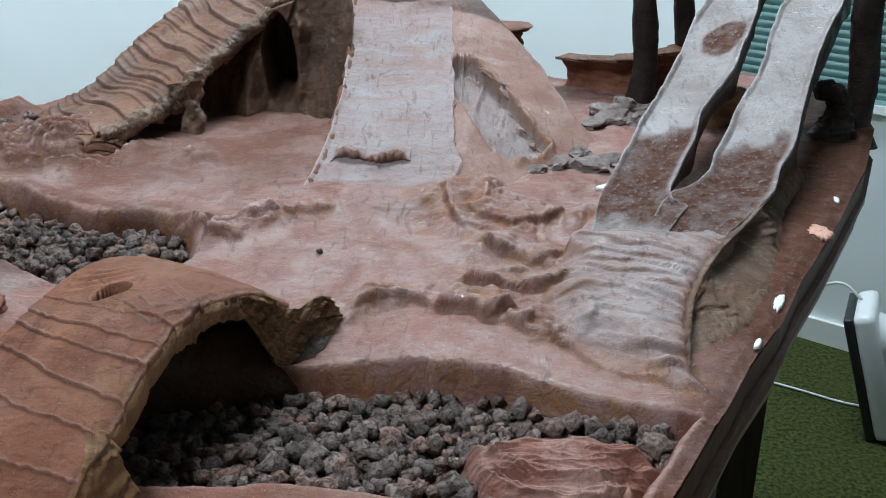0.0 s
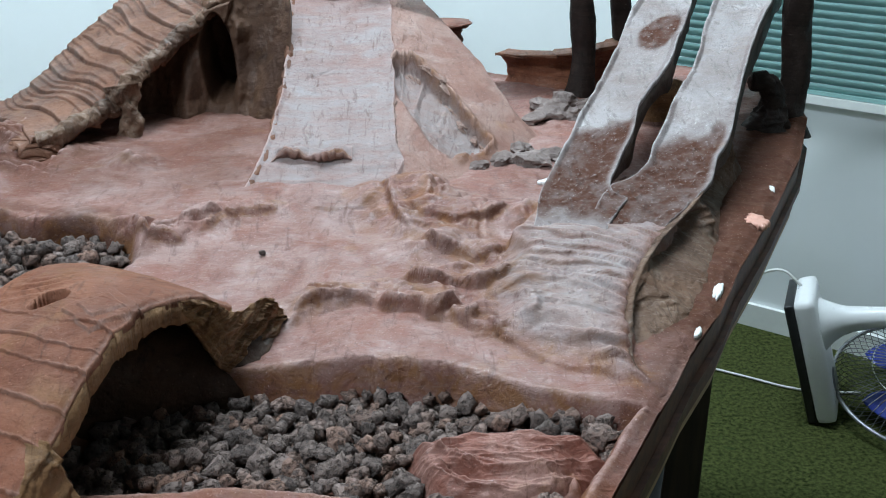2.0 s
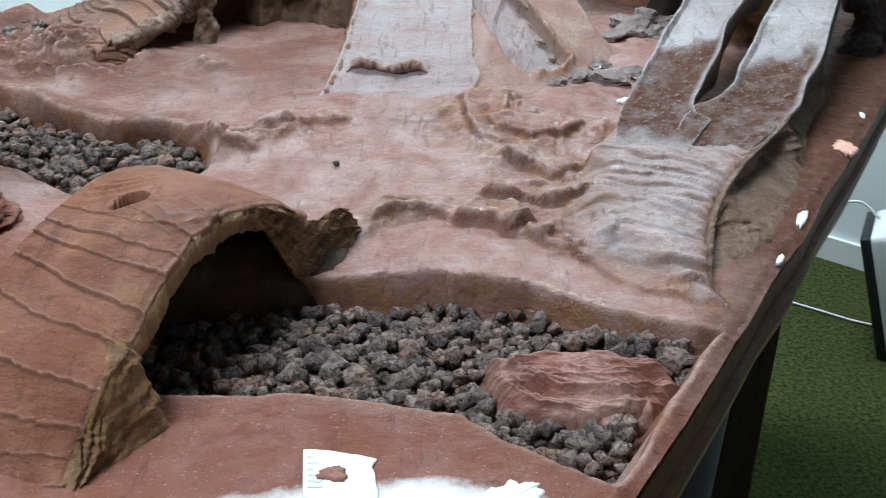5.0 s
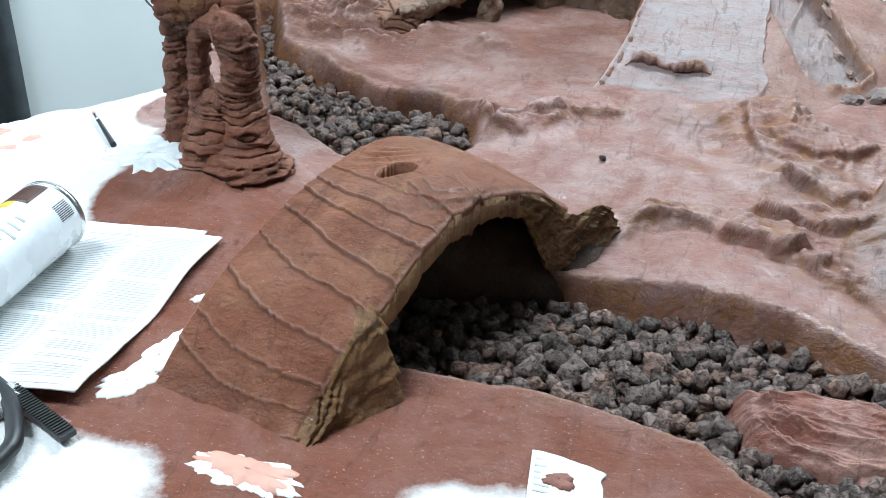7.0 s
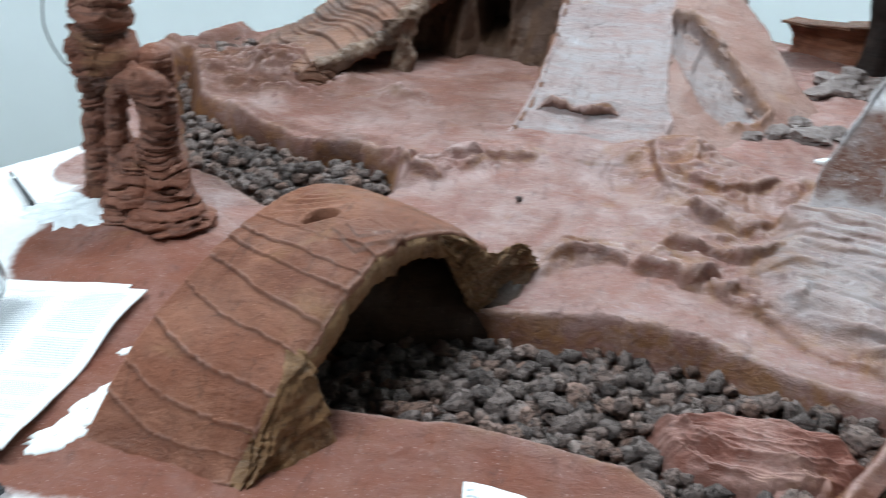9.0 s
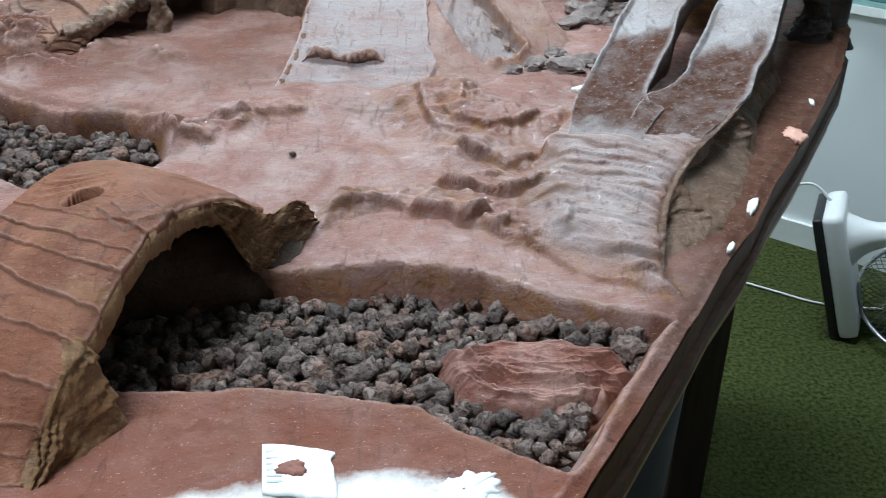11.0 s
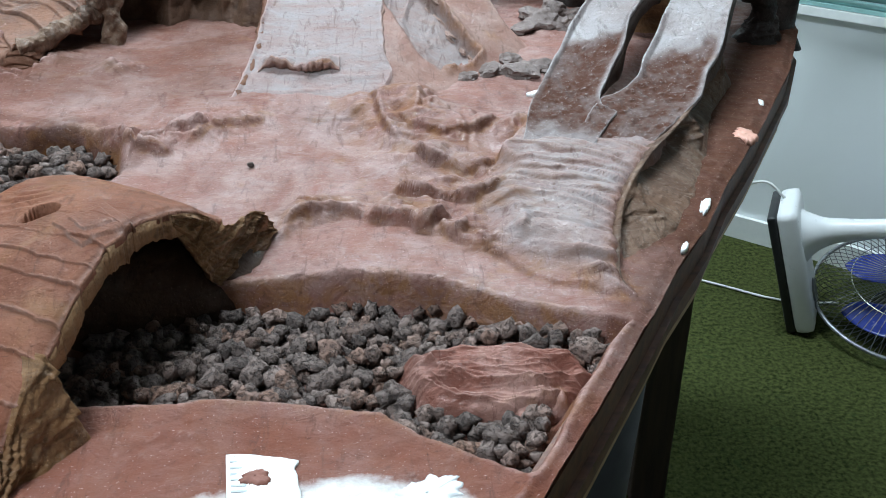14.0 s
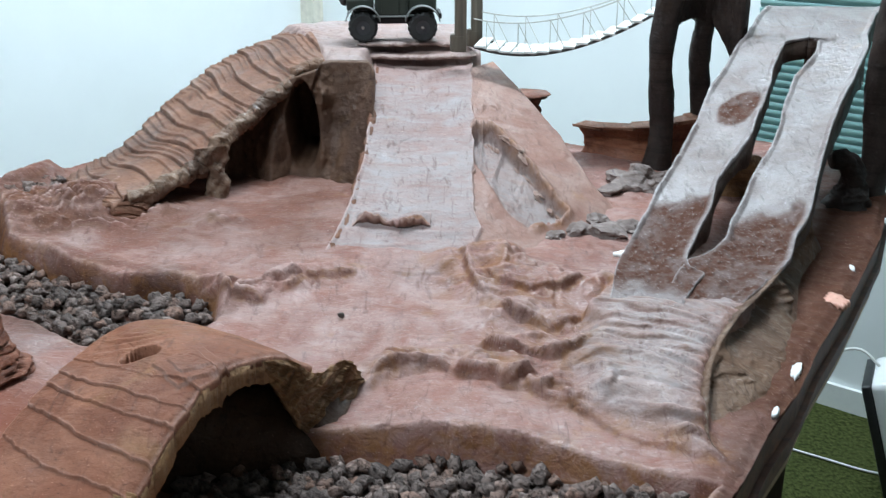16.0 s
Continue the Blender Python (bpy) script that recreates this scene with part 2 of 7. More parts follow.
def rock_paint(name, base, dark, light, grey=0.0, rough=(0.42, 0.66), strata=0.0, marks=False, streak=0.34, edges=0.75, tooth=0.42, gloss=0.50, dusty=0.20, crumple=0.0):
    """Painted plaster rock: red-brown coats, dusty pale clouds, dry-brushed edges, ochre stains."""
    n = Nodes(name, 0.5, spec=0.22)
    mid, fine = n.noise(38, 7, 0.66, distort=0.4), n.noise(230, 5, 0.65)
    colour = n.mix(n.ramp(n.noise(6, 4, 0.55, distort=0.5), (0.36, 0.0), (0.64, 1.0)), base, dark)
    colour = n.mix(n.ramp(n.noise(11, 6, 0.62, distort=0.8), (0.44, 0.0), (0.66, 0.75)), colour, light)
    colour = n.mix(n.ramp(n.noise(44, 6, 0.7, distort=0.8), (0.50, 0.0), (0.66, 0.35)), colour, tuple(c * 0.72 for c in base))
    dust = tuple(0.6 * c + 0.4 * sum(light) / 3 * 1.25 for c in light)
    colour = n.mix(n.ramp(n.noise(8, 6, 0.7, distort=1.2), (0.48, 0.0), (0.70, dusty)), colour, dust)
    brushed = n.noise(26, 7, 0.74, stretch=(0.6, 1.5, 1.2), distort=0.9)
    colour = n.mix(n.ramp(brushed, (0.54, 0.0), (0.66, 0.8 * streak)), colour, tuple(min(1.1 * c, 0.7) for c in dust))
    fleck = n.noise(85, 6, 0.75, stretch=(0.7, 1.6, 1.2), distort=0.9)
    colour = n.mix(n.ramp(fleck, (0.57, 0.0), (0.63, 0.8 * streak)), colour, tuple(min(1.25 * c, 0.7) for c in dust))
    colour = n.mix(n.ramp(mid, (0.58, 0.0), (0.76, 0.45)), colour, tuple(c * 0.6 for c in dark))
    ochre = n.noise(13, 4, 0.55, distort=0.8)
    colour = n.mix(n.ramp(ochre, (0.62, 0.0), (0.74, 0.45)), colour, (base[0] * 1.15, base[0] * 0.62, base[0] * 0.26))
    if strata:
        lines = n.noise(9, 6, 0.65, stretch=(0.8, 0.8, 16.0), distort=0.4)
        colour = n.mix(n.ramp(lines, (0.50, 0.0), (0.64, strata)), colour, tuple(c * 0.42 for c in dark))
    roughness = n.ramp(n.noise(16, 5, 0.6), (0.3, rough[0] + 0.12), (0.7, rough[1] + 0.14))
    if grey:
        patch = n.ramp(n.noise(5, 5, 0.6), (0.40, 0.0), (0.62, grey))
        colour = n.mix(patch, colour, (0.33, 0.285, 0.275))
    if marks:
        colour = n.mix(n.math("MULTIPLY", n.mark("grey"), n.ramp(n.noise(24, 7, 0.7, stretch=(0.6, 1.5, 1.2), distort=0.6), (0.34, 0.35), (0.66, 1.0))), colour, (0.300, 0.262, 0.256))
        # brown coats, and painted-in shade on steep faces
        colour = n.mix(n.math("MULTIPLY", n.mark("rust_shade"), n.ramp(n.noise(60, 6, 0.65), (0.30, 0.75), (0.55, 1.0))), colour, (0.088, 0.038, 0.024))
    # shade under the layers' lips, painted in as darker brown
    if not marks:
        colour = n.mix(n.math("MULTIPLY", n.mark("rust_shade"), 0.62), colour, tuple(c * 0.4 for c in dark))
    if marks:
        colour = n.mix(n.math("MULTIPLY", n.mark("fresh"), n.ramp(n.noise(14, 6, 0.65, distort=0.6), (0.30, 0.95), (0.70, 0.55))), colour, (0.165, 0.052, 0.029))
    colour = n.mix(n.math("MULTIPLY", n.mark("ochre"), n.ramp(n.noise(28, 5, 0.65, distort=0.8), (0.42, 0.0), (0.60, 0.85))), colour, (0.215, 0.092, 0.026))
    colour = n.mix(n.math("MULTIPLY", n.mark("edge"), n.ramp(n.noise(50, 6, 0.7), (0.36, 0.2), (0.60, 0.9))), colour, tuple(min(0.7 * c + 0.3 * sum(light) / 3 + 0.05, 0.7) for c in light))
    worn = n.add("ShaderNodeNewGeometry").outputs["Pointiness"]
    worn = n.math("MULTIPLY", n.ramp(worn, (0.515, 0.0), (0.58, edges)), n.ramp(mid, (0.35, 1.0), (0.62, 0.35)))
    colour = n.mix(worn, colour, tuple(min(c * 1.25 + 0.02, 0.7) for c in light))
    stroke = n.noise(34, 6, 0.72, stretch=(2.6, 0.55, 1.0), distort=0.7)
    colour = n.mix(n.ramp(stroke, (0.34, 0.52), (0.45, 0.0)), colour, tuple(c * 0.45 for c in dark))
    scuff = n.noise(120, 5, 0.72, stretch=(0.8, 1.5, 1.1), distort=1.0)
    colour = n.mix(n.ramp(scuff, (0.31, 0.55), (0.41, 0.0)), colour, tuple(c * 0.5 for c in dark))
    speck = n.noise(430, 3, 0.6)
    colour = n.mix(n.ramp(speck, (0.65, 0.0), (0.70, 0.55)), colour, tuple(min(c * 1.4 + 0.04, 0.75) for c in light))
    colour = n.mix(n.ramp(n.noise(330, 3, 0.6, distort=0.5), (0.65, 0.0), (0.70, 0.5)), colour, tuple(c * 0.3 for c in dark))
    if marks:
        bare = n.math("ADD", n.mark("white"), n.math("MULTIPLY", n.math("SUBTRACT", n.noise(22, 7, 0.68), 0.5), 0.7))
        bare = n.ramp(bare, (0.40, 0.0), (0.68, 1.0))
        plaster = n.mix(n.ramp(n.noise(40, 5), (0.4, 0.0), (0.7, 0.6)), (0.78, 0.78, 0.77), (0.66, 0.62, 0.60))
        colour = n.mix(bare, colour, plaster)
        roughness = n.mix(n.mark("wet"), roughness, (0.33, 0.33, 0.33))
    soft = n.noise(30, 3, 0.5, distort=0.6)
    trowel = n.noise(48, 4, 0.6, stretch=(0.8, 1.3, 1.1), distort=1.2)
    normal = n.bump(n.mix(0.6, soft, trowel), 0.55, 0.007)
    if crumple or marks:
        fold = n.math("ABSOLUTE", n.math("SUBTRACT", n.noise(30, 2, 0.5, distort=0.5), 0.5))
        much = n.math("ADD", n.mark("crag"), crumple) if marks else crumple
        normal = n.bump(n.math("MULTIPLY", fold, much), 0.6, 0.016, normal)
    normal = n.bump(n.mix(0.5, n.noise(130, 3, 0.6), fine), min(1.4 * tooth, 1.0), 0.004, normal)
    coat = n.ramp(n.noise(14, 6, 0.7, distort=0.9), (0.47, 0.02), (0.63, gloss))
    if marks:
        # rust-brown coats and pale wash are dull, without varnish
        dull = n.math("MAXIMUM", n.mark("rust_shade"), n.math("MULTIPLY", n.math("MULTIPLY", n.mark("grey"), 0.7), n.math("SUBTRACT", 1.0, n.mark("wet"))))
        dull = n.math("MAXIMUM", dull, n.math("MULTIPLY", n.mark("fresh"), 0.55))
        coat = n.mix(dull, coat, (0.0, 0.0, 0.0))
        roughness = n.mix(dull, roughness, (0.82, 0.82, 0.82))
        n.set(n.bsdf, "Specular IOR Level", n.ramp(dull, (0.0, 0.26), (1.0, 0.10)))
    n.set(n.bsdf, "Coat Weight", coat)
    n.set(n.bsdf, "Coat Roughness", n.ramp(n.noise(60, 4, 0.6), (0.3, 0.08), (0.7, 0.26)))
    n.set(n.bsdf, "Coat Normal", normal)
    return n.done(colour, normal, roughness)


RED, REDDARK, PALE = (0.258, 0.117, 0.090), (0.186, 0.073, 0.052), (0.375, 0.255, 0.230)
ground_mat = rock_paint("ground_paint", RED, REDDARK, PALE, marks=True, rough=(0.34, 0.56), gloss=0.6)
arch_mat = rock_paint("arch_paint", (0.198, 0.069, 0.035), (0.124, 0.041, 0.020), (0.275, 0.120, 0.071), rough=(0.46, 0.70), streak=0.10, tooth=0.45, dusty=0.06, gloss=0.34, edges=1.0)
archside_mat = rock_paint("arch_side_paint", (0.235, 0.115, 0.046), (0.120, 0.054, 0.021), (0.32, 0.180, 0.085), strata=0.4, dusty=0.1, crumple=0.3)
# bank's brown, darkened to hold the shade under the arch
bank_mat = rock_paint("shaded_bank_paint", (0.060, 0.030, 0.016), (0.034, 0.017, 0.010), (0.095, 0.052, 0.030), strata=0.2, streak=0.15, crumple=0.5, gloss=0.5)
sidewall_mat = rock_paint("side_wall_paint", (0.140, 0.074, 0.044), (0.058, 0.029, 0.017), (0.27, 0.175, 0.120), crumple=0.9, streak=0.6, edges=1.0)
pillar_mat = rock_paint("hoodoo_paint", (0.190, 0.066, 0.036), (0.105, 0.036, 0.020), (0.29, 0.135, 0.090), strata=0.6, edges=0.5, dusty=0.0, crumple=0.15, streak=0.2)
scale_mat = rock_paint("scale_paint", (0.168, 0.070, 0.038), (0.100, 0.040, 0.021), (0.250, 0.125, 0.078), rough=(0.4, 0.65), edges=0.6, streak=0.15, dusty=0.15)
ramp_mat = rock_paint("ramp_paint", (0.30, 0.175, 0.143), (0.25, 0.130, 0.100), (0.35, 0.25, 0.22), grey=0.5, marks=True, streak=0.5)
flank_mat = rock_paint("flank_paint", (0.30, 0.165, 0.128), (0.225, 0.112, 0.084), (0.37, 0.255, 0.215), marks=True, edges=0.7, streak=0.15)
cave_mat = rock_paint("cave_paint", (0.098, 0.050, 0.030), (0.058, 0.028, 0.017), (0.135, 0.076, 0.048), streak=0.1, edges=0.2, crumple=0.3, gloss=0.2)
lane_mat = rock_paint("lane_paint", (0.255, 0.208, 0.200), (0.175, 0.124, 0.110), (0.36, 0.335, 0.335), grey=0.2, rough=(0.24, 0.40), marks=True, streak=0.3, tooth=0.45, gloss=0.7)
tower_mat = rock_paint("tower_paint", (0.032, 0.020, 0.016), (0.018, 0.011, 0.009), (0.052, 0.034, 0.027), strata=0.5, streak=0.15, edges=0.2, dusty=0.1)
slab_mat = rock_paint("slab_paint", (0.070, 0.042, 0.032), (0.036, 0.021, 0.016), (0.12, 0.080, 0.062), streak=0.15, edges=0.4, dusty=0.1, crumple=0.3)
fold_mat = rock_paint("fold_paint", (0.270, 0.110, 0.080), (0.170, 0.060, 0.040), (0.40, 0.235, 0.195), rough=(0.36, 0.58), edges=0.7, streak=0.15, crumple=0.25)
flank_crust = rock_paint("crust_paint", (0.27, 0.165, 0.13), (0.19, 0.105, 0.078), (0.36, 0.26, 0.22))
greyrock_mat = rock_paint("grey_rock_paint", (0.150, 0.108, 0.094), (0.080, 0.052, 0.043), (0.25, 0.200, 0.182), crumple=0.5, dusty=0.2)


def stone_material():
    n = Nodes("lava_stone", 0.85, spec=0.25)
    r = n.random()
    island = n.add("ShaderNodeNewGeometry").outputs["Random Per Island"]
    pick = n.math("FRACT", n.math("ADD", r, island))
    tone = n.ramp(pick, (0.0, (0.100, 0.076, 0.066)), (0.30, (0.175, 0.130, 0.112)), (0.58, (0.245, 0.180, 0.154)), (0.84, (0.265, 0.148, 0.105)), (1.0, (0.130, 0.102, 0.092)))
    pores = n.noise(210, 4, 0.62, distort=0.6)
    colour = n.mix(n.ramp(pores, (0.38, 0.7), (0.47, 0.0)), tone, (0.022, 0.017, 0.015))
    colour = n.mix(n.ramp(n.noise(120, 4, 0.65), (0.52, 0.0), (0.70, 0.35)), colour, (0.27, 0.205, 0.185))
    worn = n.ramp(n.add("ShaderNodeNewGeometry").outputs["Pointiness"], (0.53, 0.0), (0.66, 0.3))
    colour = n.mix(worn, colour, (0.33, 0.26, 0.24))
    normal = n.bump(n.ramp(pores, (0.36, 0.0), (0.54, 1.0)), 0.9, 0.0035)
    return n.done(colour, n.bump(n.noise(520, 3), 0.6, 0.002, normal))


stone_mat = stone_material()


def plain(name, colour, rough=0.5, metal=0.0, spec=0.5, vary=0.12, scale=40, bumped=0.1, coat=0.0):
    n = Nodes(name, rough, metal, spec)
    c = n.mix(n.ramp(n.noise(scale, 5, 0.6), (0.35, 0.0), (0.7, 1.0)), tuple(k * (1 + vary) for k in colour), tuple(k * (1 - vary) for k in colour))
    if coat:
        n.set(n.bsdf, "Coat Weight", coat)
    return n.done(c, n.bump(n.noise(scale * 6, 3), bumped, 0.001), n.ramp(n.noise(scale * 0.7, 3), (0.3, max(rough - 0.06, 0.03)), (0.7, min(rough + 0.06, 1.0))))


wall_mat = plain("wall_paint", (0.86, 0.895, 0.90), 0.55, vary=0.02, scale=3, bumped=0.12)
# unseen ceiling and walls, kept darker than likely to cut bounced fill
ceiling_mat = plain("ceiling_paint", (0.36, 0.36, 0.35), 0.8, vary=0.02, scale=4)
low_bounce_wall_mat = plain("low_bounce_wall_paint", (0.20, 0.205, 0.20), 0.7, vary=0.04, scale=3)
skirt_mat = plain("skirting_paint", (0.78, 0.80, 0.78), 0.4, vary=0.03)
black_mat = plain("black_plastic", (0.018, 0.018, 0.020), 0.4, vary=0.2)
rubber_mat = plain("tyre_rubber", (0.020, 0.020, 0.020), 0.75, vary=0.25, scale=90)
white_plastic = plain("white_plastic", (0.78, 0.79, 0.79), 0.32, vary=0.02)
chrome_mat = plain("chromed_wire", (0.62, 0.62, 0.62), 0.25, metal=1.0, vary=0.05)
wire_mat = plain("dark_wire", (0.16, 0.16, 0.17), 0.3, metal=0.8, vary=0.05)
blue_mat = plain("blue_blade", (0.02, 0.035, 0.22), 0.22, vary=0.1)
cord_mat = plain("white_cord", (0.72, 0.72, 0.70), 0.5, vary=0.04)
blind_mat = plain("teal_blind", (0.27, 0.45, 0.44), 0.35, vary=0.06, scale=12)
curtain_mat = plain("dark_curtain", (0.050, 0.058, 0.066), 0.7, vary=0.25, scale=20)
green_mat = plain("olive_truck_paint", (0.030, 0.036, 0.028), 0.35, vary=0.15)
orange_mat = plain("orange_plastic", (0.55, 0.060, 0.015), 0.4, vary=0.08)
paper_mat = plain("white_paper", (0.84, 0.84, 0.82), 0.75, vary=0.03, scale=30)
plaster_mat = plain("white_plaster", (0.80, 0.80, 0.78), 0.7, vary=0.06, scale=60, bumped=0.5)
salmon_mat = plain("salmon_paint", (0.62, 0.33, 0.25), 0.55, vary=0.12, scale=50)


def wood_material(name, light, dark, along_scale=(2.0, 26.0, 26.0)):
    n = Nodes(name, 0.55)
    g = n.noise(3.0, 6, 0.6, stretch=along_scale, where=n.add("ShaderNodeTexCoord").outputs["Object"], distort=0.5)
    c = n.mix(n.ramp(g, (0.35, 0.0), (0.65, 1.0)), light, dark)
    return n.done(c, n.bump(g, 0.3, 0.001))


leg_mat = wood_material("dark_leg_wood", (0.050, 0.030, 0.020), (0.026, 0.016, 0.011), (26.0, 26.0, 2.0))
edge_mat = wood_material("table_edge_wood", (0.17, 0.068, 0.034), (0.085, 0.032, 0.018))
pine_mat = wood_material("pine_board", (0.46, 0.31, 0.17), (0.34, 0.21, 0.11))
post_mat = wood_material("weathered_post", (0.20, 0.17, 0.13), (0.10, 0.085, 0.065), (26.0, 26.0, 2.0))


def carpet_material():
    n = Nodes("green_carpet", 0.95, spec=0.1)
    tuft, patch = n.noise(95, 4, 0.65), n.noise(9, 4, 0.6)
    c = n.mix(n.ramp(tuft, (0.36, 0.0), (0.62, 1.0)), (0.014, 0.023, 0.005), (0.092, 0.105, 0.032))
    c = n.mix(n.ramp(patch, (0.35, 0.0), (0.68, 0.35)), c, (0.062, 0.074, 0.022))
    worn = n.noise(15, 5, 0.75, stretch=(1.0, 1.6, 1.0), distort=1.2)
    c = n.mix(n.ramp(worn, (0.60, 0.0), (0.66, 0.5)), c, (0.035, 0.060, 0.018))
    return n.done(c, n.bump(n.mix(0.4, tuft, n.noise(260, 3)), 1.0, 0.012))


carpet_mat = carpet_material()

# ---- the room ----


def prism(name, outline, z0, z1, material, parent=None, label=""):
    """An upright body over an outline in plan."""
    n = len(outline)
    verts = [(p[0], p[1], z0) for p in outline] + [(p[0], p[1], z1) for p in outline]
    faces = [[k, (k + 1) % n, (k + 1) % n + n, k + n] for k in range(n)] + [list(range(n))[::-1], list(range(n, 2 * n))]
    bm = bmesh.new()
    vs = [bm.verts.new(v) for v in verts]
    for f in faces:
        bm.faces.new([vs[k] for k in f])
    return part(name, bm, material, parent, label)


def room_box(name, s0, s1, d0, d1, z0, z1, material, label):
    ob = prism(name, [room(s0, d0), room(s1, d0), room(s1, d1), room(s0, d1)], z0, z1, material)
    return tagged(ob, label, "", "", "structure")


floor = room_box("floor", -0.2, ROOM_W + 0.2, -0.2, ROOM_L + 0.2, -0.1, 0.0, carpet_mat, "worn green carpet covering the whole floor")
room_box("wall_back", -0.15, ROOM_W + 0.15, -0.15, 0.0, 0.0, ROOM_H, wall_mat, "pale mint painted plaster wall")
room_box("wall_left", -0.15, 0.0, 0.0, ROOM_L, 0.0, ROOM_H, wall_mat, "pale mint painted plaster wall")
# unseen walls and ceiling, greyed so they bounce less light
room_box("wall_right", ROOM_W, ROOM_W + 0.15, 0.0, ROOM_L, 0.0, ROOM_H, low_bounce_wall_mat, "unseen plaster wall, made grey to cut bounced light")
room_box("wall_front", -0.15, ROOM_W + 0.15, ROOM_L, ROOM_L + 0.15, 0.0, ROOM_H, low_bounce_wall_mat, "unseen plaster wall, made grey to cut bounced light")
room_box("ceiling", -0.15, ROOM_W + 0.15, -0.15, ROOM_L + 0.15, ROOM_H, ROOM_H + 0.1, ceiling_mat, "unseen ceiling, made grey to cut bounced light")
room_box("baseboard", 0.0, ROOM_W, 0.0, 0.014, 0.0, 0.07, skirt_mat, "white painted skirting board along the wall")
room_box("trim", -0.0, 0.065, 0.0, 0.05, 0.07, ROOM_H, plain("beige_trim", (0.70, 0.66, 0.56), 0.5), "beige upright trim in the room's corner")

# window with a closed slatted blind
window = tagged(empty("window_1"), "window covered by a closed teal slatted blind", "window", "", "structure")
BLIND0, BLIND1, BLIND_Z0, BLIND_Z1 = 1.72, 3.6, 0.715, 1.95
prism("window_sill", [room(BLIND0 - 0.02, 0.0), room(BLIND1 + 0.02, 0.0), room(BLIND1 + 0.02, 0.035), room(BLIND0 - 0.02, 0.035)], BLIND_Z0 - 0.03, BLIND_Z0 - 0.008, skirt_mat, window)
slat_v, slat_f = [], []
ang = np.linspace(-0.9, 0.9, 5)
for k, a in enumerate(ang):
    d, z = 0.020 + 0.007 * np.cos(a * 1.4) + 0.006 * a, 0.0108 * a / 0.9
    for s in (BLIND0, BLIND1):
        p = room(s, d, z)
        slat_v.append(p)
slat_f = [[2 * k, 2 * k + 1, 2 * k + 3, 2 * k + 2] for k in range(4)]
slat_mesh = None
for k in range(int((BLIND_Z1 - BLIND_Z0) / 0.0205)):
    z = BLIND_Z0 + 0.012 + 0.0205 * k
    if slat_mesh is None:
        ob = finish("slat", slat_v, slat_f, blind_mat, window)
        slat_mesh = ob.data
    else:
        ob = new("slat", slat_mesh)
        ob.parent = window
    ob.location.z = z
prism("bottom_rail", [room(BLIND0, 0.012), room(BLIND1, 0.012), room(BLIND1, 0.03), room(BLIND0, 0.03)], BLIND_Z0 - 0.006, BLIND_Z0 + 0.004, blind_mat, window)

# dark curtain on the left wall
cs = np.linspace(2.06, 3.0, 120)
cz = np.linspace(0.02, 2.1, 20)
fold = 0.06 + 0.025 * np.sin(cs * 46 + 1.5 * np.sin(cs * 9)) + 0.012 * grain(cs * 13, 0 * cs)
cv = np.array([[room(f + 0.004 * grain(s * 9, z * 4), s, z) for z in cz] for s, f in zip(cs, fold)])
back = np.array([[room(f - 0.006, s, z) for z in cz] for s, f in zip(cs, fold)])
tagged(finish("curtain", *shell(cv, back), curtain_mat), "dark grey curtain hanging in folds by the wall", "curtain")

# ---- the diorama's ground ----
OUTLINE = [(-0.03, 0.30), (0.126, 0.56), (0.173, 0.637), (0.256, 0.78), (0.297, 0.854), (0.356, 0.946), (0.404, 1.038), (0.494, 1.187), (0.568, 1.32), (0.622, 1.416), (0.696, 1.58), (0.715, 1.70),
           (0.70, 1.90), (0.45, 1.99), (0.24, 1.89), (0.10, 2.08), (-0.10, 2.32), (-0.42, 2.20), (-0.60, 1.88), (-0.70, 1.70), (-0.79, 1.60), (-0.80, 1.47),
           (-0.745, 1.30), (-0.735, 1.165), (-0.797, 1.067), (-0.86, 0.986), (-1.10, 0.62), (-0.85, 0.28)]
NEAR_PIT = [(-0.29, 0.66), (-0.203, 0.660), (-0.079, 0.655), (-0.002, 0.634), (0.072, 0.588), (0.106, 0.566), (0.123, 0.590), (0.178, 0.680), (0.222, 0.752),
            (0.19, 0.762), (0.132, 0.790), (0.061, 0.828), (-0.015, 0.842), (-0.08, 0.842), (-0.16, 0.835), (-0.22, 0.82), (-0.275, 0.785), (-0.315, 0.72)]
FAR_PIT = [(-0.745, 1.53), (-0.700, 1.44), (-0.645, 1.331), (-0.544, 1.255), (-0.447, 1.211), (-0.369, 1.205), (-0.308, 1.16), (-0.300, 1.094),
           (-0.36, 1.02), (-0.437, 1.030), (-0.503, 1.083), (-0.575, 1.125), (-0.643, 1.243), (-0.70, 1.36), (-0.76, 1.49)]
RIDGE = [(-0.125, 0.93), (-0.085, 0.965), (-0.045, 0.985), (0.0, 0.985), (0.035, 0.965), (0.070, 0.935), (0.105, 0.905)]
STEPS = [(0.100, 0.955), (0.122, 0.876), (0.171, 0.835), (0.211, 0.811), (0.240, 0.796), (0.230, 0.822), (0.238, 0.865), (0.260, 0.945), (0.306, 1.03), (0.346, 1.085), (0.380, 1.14), (0.410, 1.20), (0.33, 1.195), (0.315, 1.168), (0.272, 1.168), (0.262, 1.195), (0.192, 1.190), (0.128, 1.06)]
TAN = [(0.02, 1.33), (0.022, 1.25), (0.04, 1.17), (0.075, 1.10), (0.10, 1.04), (0.115, 0.98)]
BED_NEAR, BED_FAR = -0.038, -0.024


